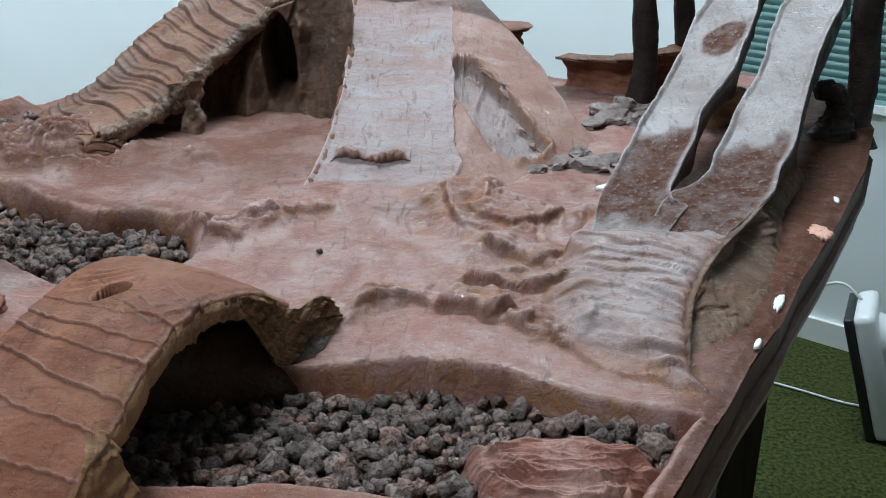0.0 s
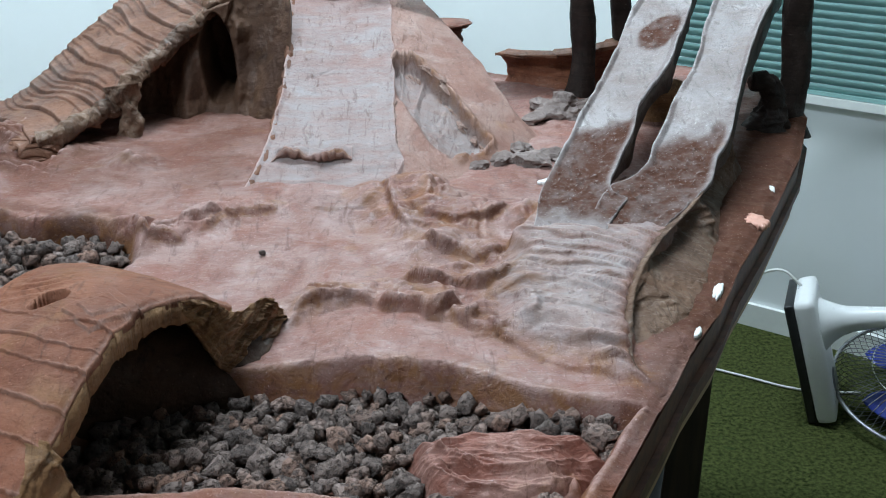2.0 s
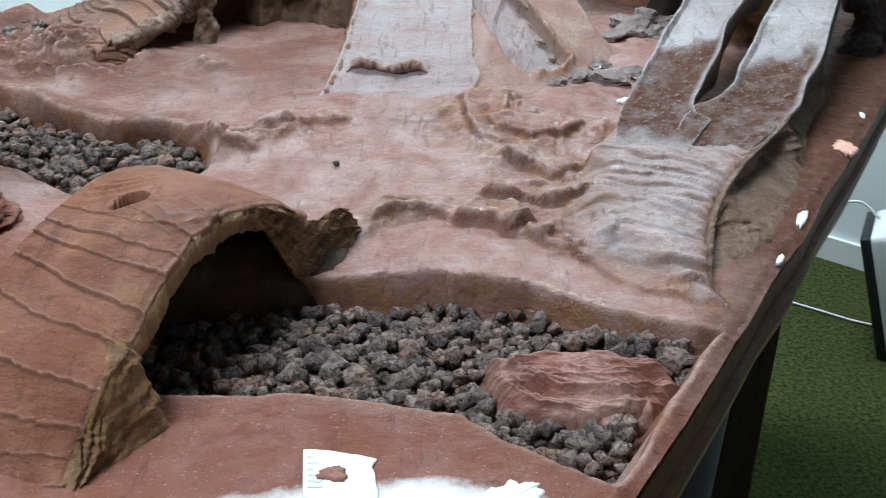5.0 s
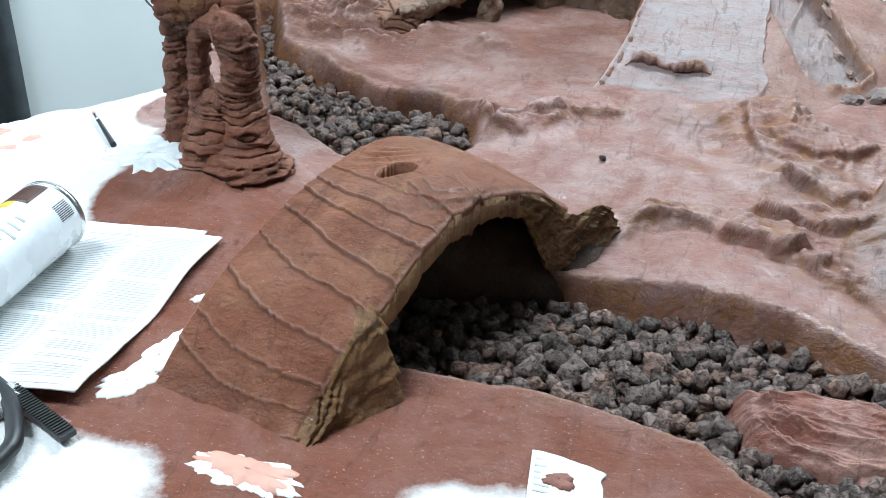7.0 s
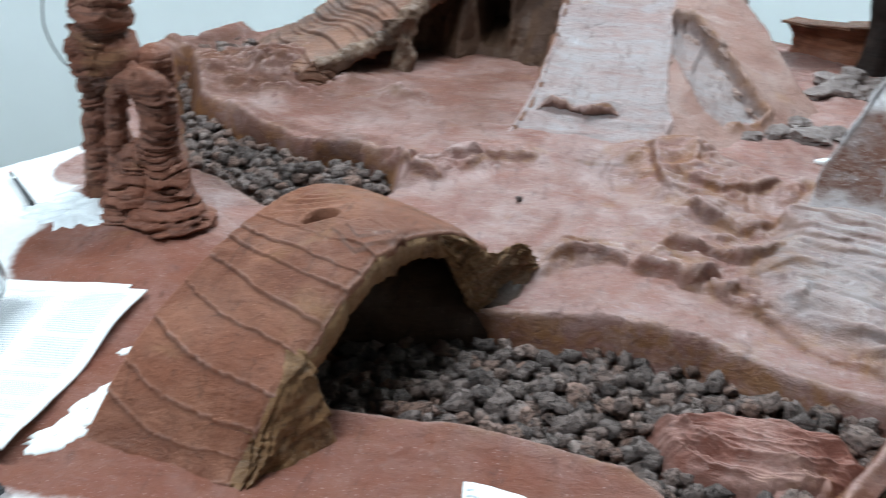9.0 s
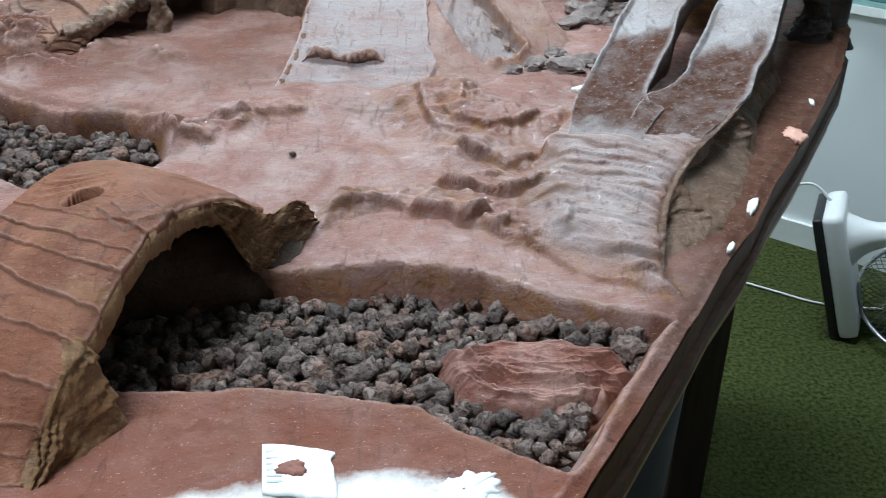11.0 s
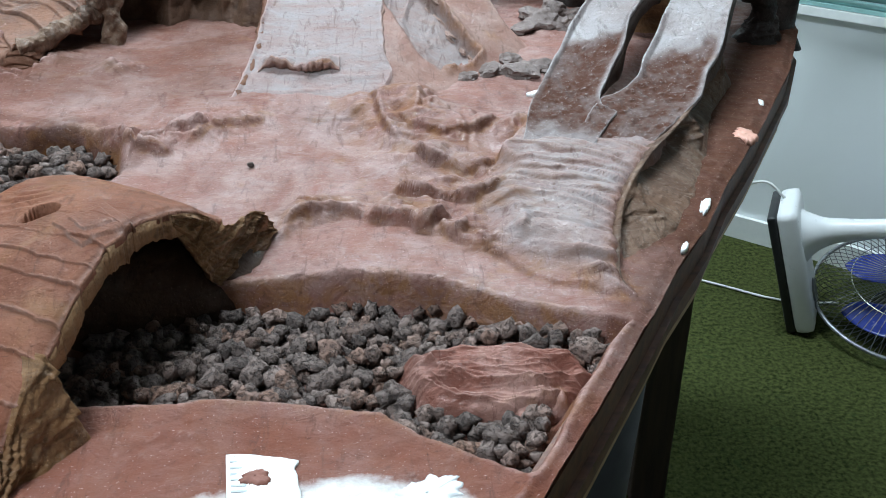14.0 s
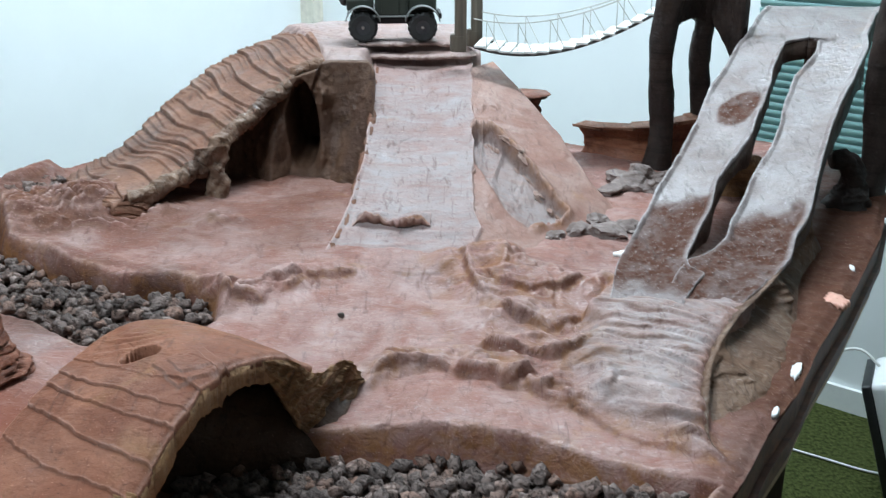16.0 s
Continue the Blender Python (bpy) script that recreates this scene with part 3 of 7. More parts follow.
def near_bed(x):
    """The near pit's bed, rising towards the table's edge."""
    return BED_NEAR + 0.014 * step(0.02, 0.20, x)



SHELVES = [  # broken rock edges: line, drop, how far the shelf reaches back
    ([(-0.103, 0.941), (-0.078, 0.954), (-0.060, 0.970), (-0.030, 0.971), (-0.012, 0.963)], 0.011, 0.020),
    ([(-0.014, 0.965), (0.011, 0.946), (0.029, 0.935), (0.040, 0.923), (0.055, 0.923), (0.066, 0.938), (0.082, 0.949)], 0.021, 0.030),
    ([(0.060, 0.930), (0.074, 0.906), (0.089, 0.910), (0.096, 0.927)], 0.012, 0.020),
    ([(0.095, 0.930), (0.102, 0.900), (0.118, 0.881), (0.130, 0.869), (0.147, 0.846), (0.176, 0.823), (0.207, 0.811), (0.230, 0.797), (0.244, 0.787)], 0.007, 0.050),
    ([(0.010, 1.030), (0.044, 1.001), (0.074, 0.985), (0.097, 0.971), (0.123, 0.980), (0.147, 1.002)], 0.022, 0.030),
    ([(-0.090, 0.993), (-0.067, 0.979), (-0.038, 0.990)], 0.009, 0.018),
    ([(-0.008, 1.311), (0.003, 1.239), (0.017, 1.182), (0.036, 1.137)], 0.014, 0.025),
    ([(0.040, 1.125), (0.066, 1.098), (0.100, 1.075), (0.130, 1.084), (0.161, 1.113)], 0.015, 0.030),
    ([(0.022, 1.222), (0.050, 1.190), (0.085, 1.160), (0.125, 1.170), (0.165, 1.200)], 0.013, 0.035),
    ([(-0.310, 1.155), (-0.273, 1.142), (-0.243, 1.136)], 0.010, 0.020),
    ([(-0.235, 1.165), (-0.205, 1.206), (-0.161, 1.214), (-0.135, 1.236)], 0.009, 0.022),
    ([(-0.100, 1.236), (-0.044, 1.234), (0.003, 1.251)], 0.005, 0.030)]


def shelves(x, y):
    """Height of the broken shelves, and where their steep faces are."""
    x, y = np.broadcast_arrays(np.asarray(x, float), np.asarray(y, float))
    h, face = np.zeros(x.shape), np.zeros(x.shape)
    for k, (line, drop, run) in enumerate(SHELVES):
        p = np.array(line)
        lo, hi = p.min(0) - 4 * run, p.max(0) + 4 * run
        some = (x > lo[0]) & (x < hi[0]) & (y > lo[1]) & (y < hi[1])
        if not some.any():
            continue
        a, b = x[some], y[some]
        d, w, s = along(a, b, line)
        q = d * s + 0.0060 * grain(a * 24, b * 24, seed=400 + k) + 0.0018 * grain(a * 60, b * 60, seed=430 + k)
        ends = step(0.0, 0.16, w) * step(1.0, 0.84, w)
        lump = 0.80 + 0.50 * grain(a * 26, b * 20, seed=440 + k) + 0.25 * ridged(a * 18, b * 18, seed=460 + k, octaves=2)
        h[some] += drop * ends * lump * step(-0.0040, 0.0030, q) * np.exp(-np.clip(q, 0, 1) / run) * step(4 * run, 3 * run, d)
        face[some] = np.maximum(face[some], ends * bump(q + 0.0010, 0.0044) * min(1.0, drop / 0.011))
    return h, face


def ground_form(x, y):
    """Height of the ground over the table's level, and where the stepped slope's risers are."""
    wob = 0.010 * fbm(x * 14, y * 14, seed=3) + 0.0012 * grain(x * 60, y * 60, seed=9)
    h = 0.005 * fbm(x * 5, y * 5, seed=1) + 0.0024 * fbm(x * 24, y * 34, seed=2) + 0.0012 * fbm(x * 90, y * 90, seed=4) + 0.0007 * ridged(x * 38 + y * 12, y * 70, seed=11, octaves=3)
    # floor of the basin before the cave, bank round the far pit
    far = inside(x, y, FAR_PIT) + wob * 0.6
    bank, where, side = along(x, y, [(-0.74, 1.53), (-0.700, 1.44), (-0.645, 1.331), (-0.544, 1.255), (-0.447, 1.211), (-0.369, 1.205), (-0.308, 1.16)])
    h = h + (0.012 + 0.010 * fbm(x * 18, y * 18, seed=6)) * bump(bank, 0.038) * step(0.0, 0.1, where) * (far < 0.02)
    h = h + 0.016 * step(1.15, 1.30, y) * step(0.05, -0.15, x)
    # mound in the basin and the divider in front of the ramp
    h = h + 0.020 * bump(np.hypot((x + 0.352), (y - 1.40) * 1.3), 0.033) * (1 + 0.6 * grain(x * 60, y * 60, seed=5))
    d, w, s = along(x, y, [(-0.33, 1.165), (-0.27, 1.165), (-0.21, 1.21), (-0.14, 1.245), (0.0, 1.242)])
    h = h + (0.004 + 0.022 * np.clip(rubble(x, y, 0.036, 7), 0, 1.2)) * bump(d, 0.024) * step(0.75, 0.35, w)
    # ridge of broken rock across the middle
    d, w, s = along(x, y, RIDGE)
    d = d + 0.010 * fbm(x * 30, y * 30, seed=12)
    cut = np.where(s < 0, step(0.026, 0.014, d), step(0.050, 0.010, d))
    h = h + cut * step(-0.02, 0.12, w) * (0.002 + 0.011 * np.clip(0.35 + ridged(x * 15, y * 19, seed=14, octaves=3), 0, 1.3))
    # tan broken ridge between the ramp's foot and the stepped slope
    d, w, s = along(x, y, TAN)
    tan = step(0.085, 0.02, d + 0.02 * grain(x * 18, y * 18, seed=21))
    fx, fy = x + 0.020 * fbm(x * 14, y * 14, seed=23), y + 0.020 * fbm(x * 14 + 5, y * 14, seed=24)
    broken = tan * (0.003 + 0.015 * np.clip(0.30 + ridged(fx * 13, fy * 17, seed=22, octaves=3), 0, 1.3) + 0.004 * fbm(x * 40, y * 40, seed=25))
    d, w, s = along(x, y, [(0.06, 1.27), (0.12, 1.215), (0.185, 1.185)])
    broken = broken + bump(d, 0.040) * (0.014 + 0.018 * np.clip(rubble(x, y, 0.050, 28), 0, 1.2))
    # stepped slope up to the twin ramp
    ins = inside(x, y, STEPS) + 0.007 * fbm(x * 22, y * 22, seed=31)
    up = (x - 0.243) * 0.15 + (y - 0.80) * 0.95
    lean = up + 0.22 * (x - 0.2) + 0.020 * fbm(x * 6, y * 6, seed=34)
    ph = lean * 42 + 3.4 * fbm(x * 5.5, lean * 9, seed=35, octaves=3)
    f = ph - np.floor(ph)
    ledge = step(0.0, 0.26, f) * (1 - f) ** 1.1 * (0.45 + 0.9 * np.clip(fbm(x * 7, np.floor(ph) * 3.7, seed=38) + 0.40, 0, 1))
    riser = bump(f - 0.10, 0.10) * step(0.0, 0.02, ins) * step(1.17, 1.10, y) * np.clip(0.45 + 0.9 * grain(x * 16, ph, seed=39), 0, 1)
    rise = curve(y, [(0.78, 0.004), (0.86, 0.017), (0.93, 0.029), (1.02, 0.036), (1.08, 0.0345), (1.13, 0.030), (1.22, 0.020)]) + (0.0078 * ledge + 0.0056 * ridged(x * 8 + 6 * lean, lean * 52 + 1.2 * fbm(x * 9, lean * 12, seed=40), seed=36, octaves=4) - 0.004) * step(1.14, 1.03, y) + 0.0008 * fbm(x * 30, lean * 110, seed=37)
    d, w, s = along(x, y, [(0.240, 0.796), (0.230, 0.822), (0.238, 0.865), (0.260, 0.945), (0.306, 1.03), (0.346, 1.085), (0.380, 1.14), (0.410, 1.20), (0.20, 1.20), (0.192, 1.19), (0.150, 1.095)])
    hem = step(-0.004, 1.0, (ins + 0.004) / (0.012 + 0.036 * step(0.0, 0.05, d)))
    h = h + broken * (1 - 0.9 * hem) + hem * np.clip(rise, 0.006, 0.12) + shelves(x, y)[0] * (1 - 0.8 * hem)
    # near terrace between pit and ridge, gently crowned
    h = h + 0.012 * bump(np.hypot((x - 0.02) * 0.6, y - 0.89), 0.07)
    # rough scab on the near ground
    h = h + 0.0042 * bump(np.hypot((x + 0.158) * 0.7, y - 0.615), 0.024) * fbm(x * 110, y * 110, seed=56)
    # small stuck-on lumps and trowel ridges
    h = h + 0.0018 * np.clip(ridged(x * 12, y * 15, seed=45, octaves=5), 0, 1) + 0.0016 * np.clip(fbm(x * 55, y * 55, seed=46) - 0.12, 0, 1)
    # pits
    h = h + 0.003 * step(0.022, 0.012, inside(x, y, OUTLINE)) * step(0.80, 0.72, y) * step(0.0, 0.10, x)
    near = inside(x, y, NEAR_PIT) + wob * 0.7
    lip = 0.005 * bump(near, 0.022) * (near < 0) * (1 + 0.8 * fbm(x * 16, y * 16, seed=54))
    h = h + lip
    h = h + (near_bed(x) - h) * step(-0.006, 0.014, near)
    h = h + (BED_FAR - h) * step(-0.008, 0.016, far)
    # rocky lump at the foot of the scaled slope, and the rim behind
    lump = np.maximum(bump(np.hypot((x + 0.585) * 0.75, (y - 1.460)), 0.085), 0.8 * bump(np.hypot(x + 0.525, y - 1.425), 0.045))
    h = h + lump * (0.016 + 0.052 * np.clip(rubble(x, y, 0.060, 41), 0, 1.2) + 0.020 * ridged(x * 20, y * 20, seed=44, octaves=3))
    d, w, s = along(x, y, [(-0.79, 1.50), (-0.755, 1.56), (-0.70, 1.62)])
    h = h + 0.030 * bump(d, 0.035) * (1 + 0.7 * fbm(x * 20, y * 20, seed=43))
    # raised back ground under the wall and posts
    h = h + 0.012 * step(1.35, 1.6, y) * step(0.1, 0.3, x)
    # feet of the hoodoo
    h = h + 0.020 * bump(np.hypot(x + 0.55, y - 0.965), 0.11)
    return h, riser


def ground_height(x, y):
    return ground_form(x, y)[0]


def white_mark(x, y):
    """Where the plaster is still bare and white."""
    w = step(-0.52, -0.66, x + 0.30 * (y - 0.80)) * step(1.30, 1.05, y)
    w = np.maximum(w, step(0.605, 0.52, y + 0.14 * np.abs(x + 0.03)) * step(-0.23, -0.15, x) * step(0.10, 0.0, x - 0.6 * (y - 0.5)))
    w = np.maximum(w, step(0.56, 0.47, y) * step(-0.30, -0.40, x))
    w = np.maximum(w, 0.75 * bump(np.hypot(x + 0.60, y - 0.99 + 0.04), 0.045))
    red = np.maximum(bump(np.hypot(x + 0.66, y - 1.08), 0.075), 0.9 * bump(np.hypot(x + 0.56, y - 0.86), 0.10))
    w = w * (1 - 0.95 * step(0.35, 0.7, red))
    return w


def build_ground():
    cell = 0.0026
    xs, ys = np.arange(-1.12, 0.74, cell), np.arange(0.27, 2.44, cell)
    X, Y = np.meshgrid(xs, ys, indexing="ij")
    edge = inside(X, Y, OUTLINE)
    keep = edge > -cell * 1.2
    Z, riser = ground_form(X, Y)
    rim = step(0.016, 0.0, edge)
    Z = Z - 0.006 * rim
    # pull the outer row of points on to the outline
    gx, gy = np.gradient(edge, cell)
    norm = np.hypot(gx, gy) + 1e-9
    out = edge < 0
    X2, Y2 = np.where(out, X - edge * gx / norm, X), np.where(out, Y - edge * gy / norm, Y)
    n, m = X.shape
    faces = np.array(grid_faces(n, m))
    ok = keep.ravel()[faces].all(1)
    faces = faces[ok]
    used = np.unique(faces)
    index = np.full(n * m, -1)
    index[used] = np.arange(len(used))
    V = np.stack([X2, Y2, Z + TOP], -1).reshape(-1, 3)[used]
    x, y = V[:, 0], V[:, 1]
    ins = inside(x, y, STEPS)
    grey = 0.95 * step(-0.01, 0.03, ins)
    grey = np.maximum(grey, 0.55 * bump(np.hypot(x + 0.06, y - 1.24), 0.05))
    d, w, s = along(x, y, TAN)
    rust_shade = np.maximum(0.25 * bump(d, 0.05) * (grain(x * 40, y * 40, seed=5) > 0.1), 0.0)
    near, farp = inside(x, y, NEAR_PIT), inside(x, y, FAR_PIT)
    rust_shade = np.maximum(rust_shade, 0.40 * np.clip(0.6 + 0.8 * grain(x * 70, y * 12, seed=55), 0, 1) * np.maximum(step(-0.005, 0.003, near), step(-0.004, 0.006, farp)))
    rust_shade = np.maximum(rust_shade, 0.64 * step(-0.12, -0.24, x) * step(1.22, 1.36, y) * np.clip(0.85 + 0.5 * fbm(x * 9, y * 9, seed=52), 0, 1))
    rust_shade = np.maximum(rust_shade, 0.80 * step(-0.006, 0.008, farp) + 0.55 * bump(farp + 0.014, 0.025) * step(-0.2, 0.1, fbm(x * 15, y * 15, seed=53)))
    rust_shade = np.maximum(rust_shade, 0.85 * step(0.15, 0.5, bump(np.hypot((x + 0.61) * 0.7, y - 1.47), 0.14)) * np.clip(0.85 + 0.5 * grain(x * 30, y * 30, seed=49), 0.3, 1))
    # brown coat on the right strip, darkened further for the ramp's shadow
    rust_shade = np.maximum(rust_shade, 1.0 * step(0.29, 0.33, x - 0.50 * (y - 1.0)) * step(0.80, 0.92, y))
    rust_shade = np.maximum(rust_shade, 0.7 * step(0.05, 0.02, inside(x, y, OUTLINE)) * step(0.6, 0.8, y) * step(-0.1, 0.1, x))
    up = (x - 0.243) * 0.15 + (y - 0.80) * 0.95
    rust_shade = np.maximum(rust_shade, 0.35 * step(0.0, 0.02, ins) * step(0.15, 0.6, fbm(x * 14, y * 26, seed=47)))
    # risers and shelf faces: brown coat, deepened to stand in for shade
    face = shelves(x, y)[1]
    rust_shade = np.maximum(rust_shade, 0.70 * riser.ravel()[used])
    rust_shade = np.maximum(rust_shade, 0.85 * face * np.clip(0.75 + 0.6 * grain(x * 50, y * 50, seed=50), 0.1, 1))
    d, w, s = along(x, y, RIDGE)
    rust_shade = np.maximum(rust_shade, 0.35 * bump(d, 0.025) * step(0.0, 0.3, grain(x * 30, y * 30, seed=48)))
    crag = np.maximum(bump(d, 0.04), 0.8 * bump(along(x, y, TAN)[0], 0.07))
    crag = np.maximum(crag, np.maximum(0.15 * step(0.0, 0.03, ins), bump(np.hypot((x + 0.60) * 0.7, y - 1.47), 0.12)))
    crag = np.maximum(crag, 0.6 * np.maximum(bump(near - 0.004, 0.012), bump(farp - 0.004, 0.016)))
    crag = np.maximum(crag, 0.8 * bump(along(x, y, [(-0.33, 1.165), (-0.27, 1.165), (-0.21, 1.21), (-0.14, 1.245), (0.0, 1.242)])[0], 0.03))
    ochre = np.maximum(np.maximum(0.8 * bump(face - 0.45, 0.3), 0.7 * bump(along(x, y, RIDGE)[0], 0.03)), 0.7 * bump(along(x, y, TAN)[0], 0.07))
    ochre = np.maximum(ochre, np.maximum(0.8 * bump(ins, 0.018), 0.22 * step(0.0, 0.02, ins)))
    ochre = np.maximum(ochre, np.maximum(0.9 * bump(near - 0.003, 0.012), 0.7 * bump(farp - 0.003, 0.014)))
    ochre = np.maximum(ochre, 0.25 * bump(np.hypot((x + 0.61) * 0.7, y - 1.47), 0.13))
    edge = 0.06 * bump(near + 0.008, 0.008) + 0.1 * bump(farp + 0.008, 0.010)
    fresh = np.maximum(step(0.70, 0.62, y), step(-0.30, -0.40, x) * step(1.0, 0.85, y))
    wet = 0.75 * step(0.0, 0.04, ins) + 0.2 * (grain(x * 9, y * 9, seed=8) > 0.2)
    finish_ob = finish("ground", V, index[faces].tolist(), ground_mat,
                       marks={"white": white_mark(x, y), "grey": grey, "rust_shade": rust_shade, "wet": np.clip(wet, 0, 1), "crag": crag, "ochre": ochre, "edge": edge, "fresh": fresh})
    return tagged(finish_ob, "painted plaster landscape in dusty red on a table", "", "", "structure")


build_ground()

# the table under it
table = tagged(empty("table"), "wooden table carrying the painted landscape", "table")
outer = [Vector((*p, 0)) for p in OUTLINE]


def inset(points, d):
    """The outline moved inwards by d."""
    out, n = [], len(points)
    for k in range(n):
        a, b, c = points[k - 1], points[k], points[(k + 1) % n]
        t1, t2 = (b - a).normalized(), (c - b).normalized()
        t = (t1 + t2).normalized()
        out.append(b + Vector((-t.y, t.x, 0)) * d)
    return out


def rim_board(name, d0, d1, z0, z1, material, label=""):
    """A board along the outline, from d0 to d1 inside it."""
    o, i, n = inset(outer, d0), inset(outer, d1), len(outer)
    bm = bmesh.new()
    rings = [[bm.verts.new((p.x, p.y, z)) for p in ring] for ring, z in ((o, z0), (o, z1), (i, z1), (i, z0))]
    for a, b in zip(rings, rings[1:] + rings[:1]):
        for k in range(n):
            bm.faces.new((a[k], a[(k + 1) % n], b[(k + 1) % n], b[k]))
    part(name, bm, material, table, label)


prism("tabletop", inset(outer, 0.003), TOP - 0.098, TOP - 0.084, pine_mat, table)
rim_board("edge_board", 0.001, 0.022, TOP - 0.084, TOP - 0.010, edge_mat, "reddish stained edge board")
rim_board("edge_strip", -0.006, 0.001, TOP - 0.055, TOP - 0.043, edge_mat)
for x, y in ((0.10, 0.46), (0.52, 1.52), (-0.62, 0.55), (-0.45, 2.1)):
    bm = bmesh.new()
    box_bm(bm, (0.07, 0.07, TOP - 0.098), Matrix.Translation((x, y, (TOP - 0.098) / 2)), 0.004)
    part("leg", bm, leg_mat, table, "dark wooden leg")
# ---- rock arch ----


def line3(a, b, s, h):
    return np.stack([a[0] + (b[0] - a[0]) * s, a[1] + (b[1] - a[1]) * s, TOP + h], -1)


def build_arch():
    arch = tagged(empty("rock_arch", pose(-0.3, 0.7, TOP)), "brown layered rock arch with a hole in its top", "rock arch")
    u, w = np.meshgrid(np.linspace(0, 1, 620), np.linspace(0, 1, 120), indexing="ij")
    front = curve(u * 0.83, [(-0.01, -0.004), (0.057, 0.019), (0.116, 0.046), (0.209, 0.068), (0.271, 0.085), (0.319, 0.099), (0.384, 0.113), (0.435, 0.120), (0.543, 0.119), (0.642, 0.109), (0.729, 0.094), (0.803, 0.070), (0.83, 0.064)])
    back = curve(u * 1.25, [(-0.01, -0.004), (0.122, 0.042), (0.278, 0.074), (0.463, 0.096), (0.688, 0.105), (0.80, 0.100), (0.97, 0.075), (1.17, 0.025), (1.25, 0.0)])
    F = line3((-0.283, 0.551), (-0.119, 0.925), u * 0.83, front)
    B = line3((-0.411, 0.575), (-0.30, 0.95), u * 1.25, back)
    P = F * (1 - w[..., None]) + B * w[..., None]
    P[..., 2] += 0.008 * np.sin(np.pi * w) * step(0.05, 0.3, u) * step(1.0, 0.7, u)
    # overlapping layers: where each one's lip lies on the open side and on the rear side
    tails = [(0.002, 0.002), (0.052, 0.064), (0.098, 0.108), (0.155, 0.185), (0.250, 0.262), (0.325, 0.332), (0.405, 0.382), (0.455, 0.415), (0.515, 0.457), (0.600, 0.530)]
    lay, lips, low = np.zeros(u.shape), np.zeros(u.shape), np.zeros(u.shape)
    for k, (f0, b0) in enumerate(tails):
        f1, b1 = tails[k + 1] if k + 1 < len(tails) else (f0 + 0.10, b0 + 0.10)
        bend = -0.020 * np.sin(w * 3.14) + 0.010 * fbm(w * 4.2, 0 * w + k * 0.6, seed=51) + 0.0016 * grain(w * 40, 0 * w + k, seed=52)
        at, to = f0 + (b0 - f0) * w + bend, f1 + (b1 - f1) * w + bend
        rise = (0.75 + 0.5 * grain(w * 2.6, 0 * w + k * 3.1, seed=58)) * (0.35 if k == len(tails) - 1 else 1.0)
        q = (u - at) / np.maximum(to - at, 0.02)
        on = (q > 0) & (q < 1.0)
        lay = np.where(on, step(0.0, 0.022, q) * (1 - q) ** 0.6 * rise, lay)
        lips = np.maximum(lips, bump(u - at - 0.0022, 0.0018) * rise)
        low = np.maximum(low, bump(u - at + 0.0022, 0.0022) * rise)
    P[..., 1] -= 0.0012 * lips
    P[..., 2] += 0.0025 * lay + 0.0003 * lips - 0.0003 * low
    # flat plates round the crown, and the hole
    cx, cy = P[..., 0], P[..., 1]
    px, py = cx + 0.229, cy - 0.744
    ra, rb = px * 0.75 + py * 0.66, py * 0.75 - px * 0.66
    plate = np.maximum(np.abs(ra) / 0.024, np.abs(rb) / 0.023) + 0.06 * grain(cx * 60, cy * 60, seed=5)
    P[..., 2] += 0.0030 * step(1.03, 0.97, plate) + 0.0026 * step(0.60, 0.54, plate)
    hx, hy = cx + 0.279, cy - 0.770
    hole = np.hypot((hx * 0.735 + hy * 0.676) / 0.018, (hx * 0.676 - hy * 0.735) / 0.0115) + 0.10 * grain(cx * 50, cy * 50, seed=6)
    swirl = np.hypot(hx + 0.020, hy - 0.070) * 100
    P[..., 2] += 0.0020 * np.sin(swirl * 4.5) * bump(np.hypot(hx + 0.018, hy - 0.036), 0.026) * step(1.0, 1.3, hole)
    P[..., 2] -= 0.045 * step(1.05, 0.85, hole)
    P[..., 2] += 0.0012 * fbm(cx * 50, cy * 50, seed=7)
    # ragged lip at the open side
    lip = step(0.06, 0.0, w)
    P[..., 0] += lip * 0.004 * fbm(u * 11, 0 * u, seed=8)
    P[..., 2] -= lip * lip * 0.003
    seam = 1.1 * lips * np.clip(0.65 + 0.8 * grain(u * 60, w * 22, seed=59), 0, 1) + bump(plate - 1.0, 0.05) + bump(plate - 0.57, 0.05) * (plate < 0.9) + step(0.03, 0.0, w)
    T = P.copy()
    thick = 0.008 + 0 * w
    T[..., 2] -= np.minimum(thick, np.maximum(P[..., 2] - TOP + 0.01, 0.004))
    # the dark mark below each lip paints in its small shadow
    finish("roof", *shell(P, T), arch_mat, arch, marks={"edge": np.r_[0.8 * np.clip(seam, 0, 1).ravel(), np.zeros(u.size)], "rust_shade": np.r_[np.clip(0.8 * low, 0, 1).ravel(), np.zeros(u.size)], "ochre": np.r_[(0.25 * step(0.50, 0.75, u + 0.15 * w) * step(0.1, 0.4, w)).ravel(), np.zeros(u.size)]})
    # closed far end: unseen wall added to keep light out of the opening
    k = np.linspace(0, 1, 24)[None, :, None]
    rim = P[-1] - np.array([0.0, 0.0, 0.004])
    low = rim.copy()
    low[:, 2] = TOP - 0.05
    low[:, 1] += 0.012
    E2 = rim[:, None] * (1 - k) + low[:, None] * k
    E2[..., 1] += 0.004 * fbm(E2[..., 0] * 40, E2[..., 2] * 40, seed=56)
    finish("far_end", *shell(E2, E2 + np.array([0.0, -0.012, 0.0])), archside_mat, arch)
    # ochre underside along the open side
    cut = slice(0, 83)
    S = P[:, cut].copy()
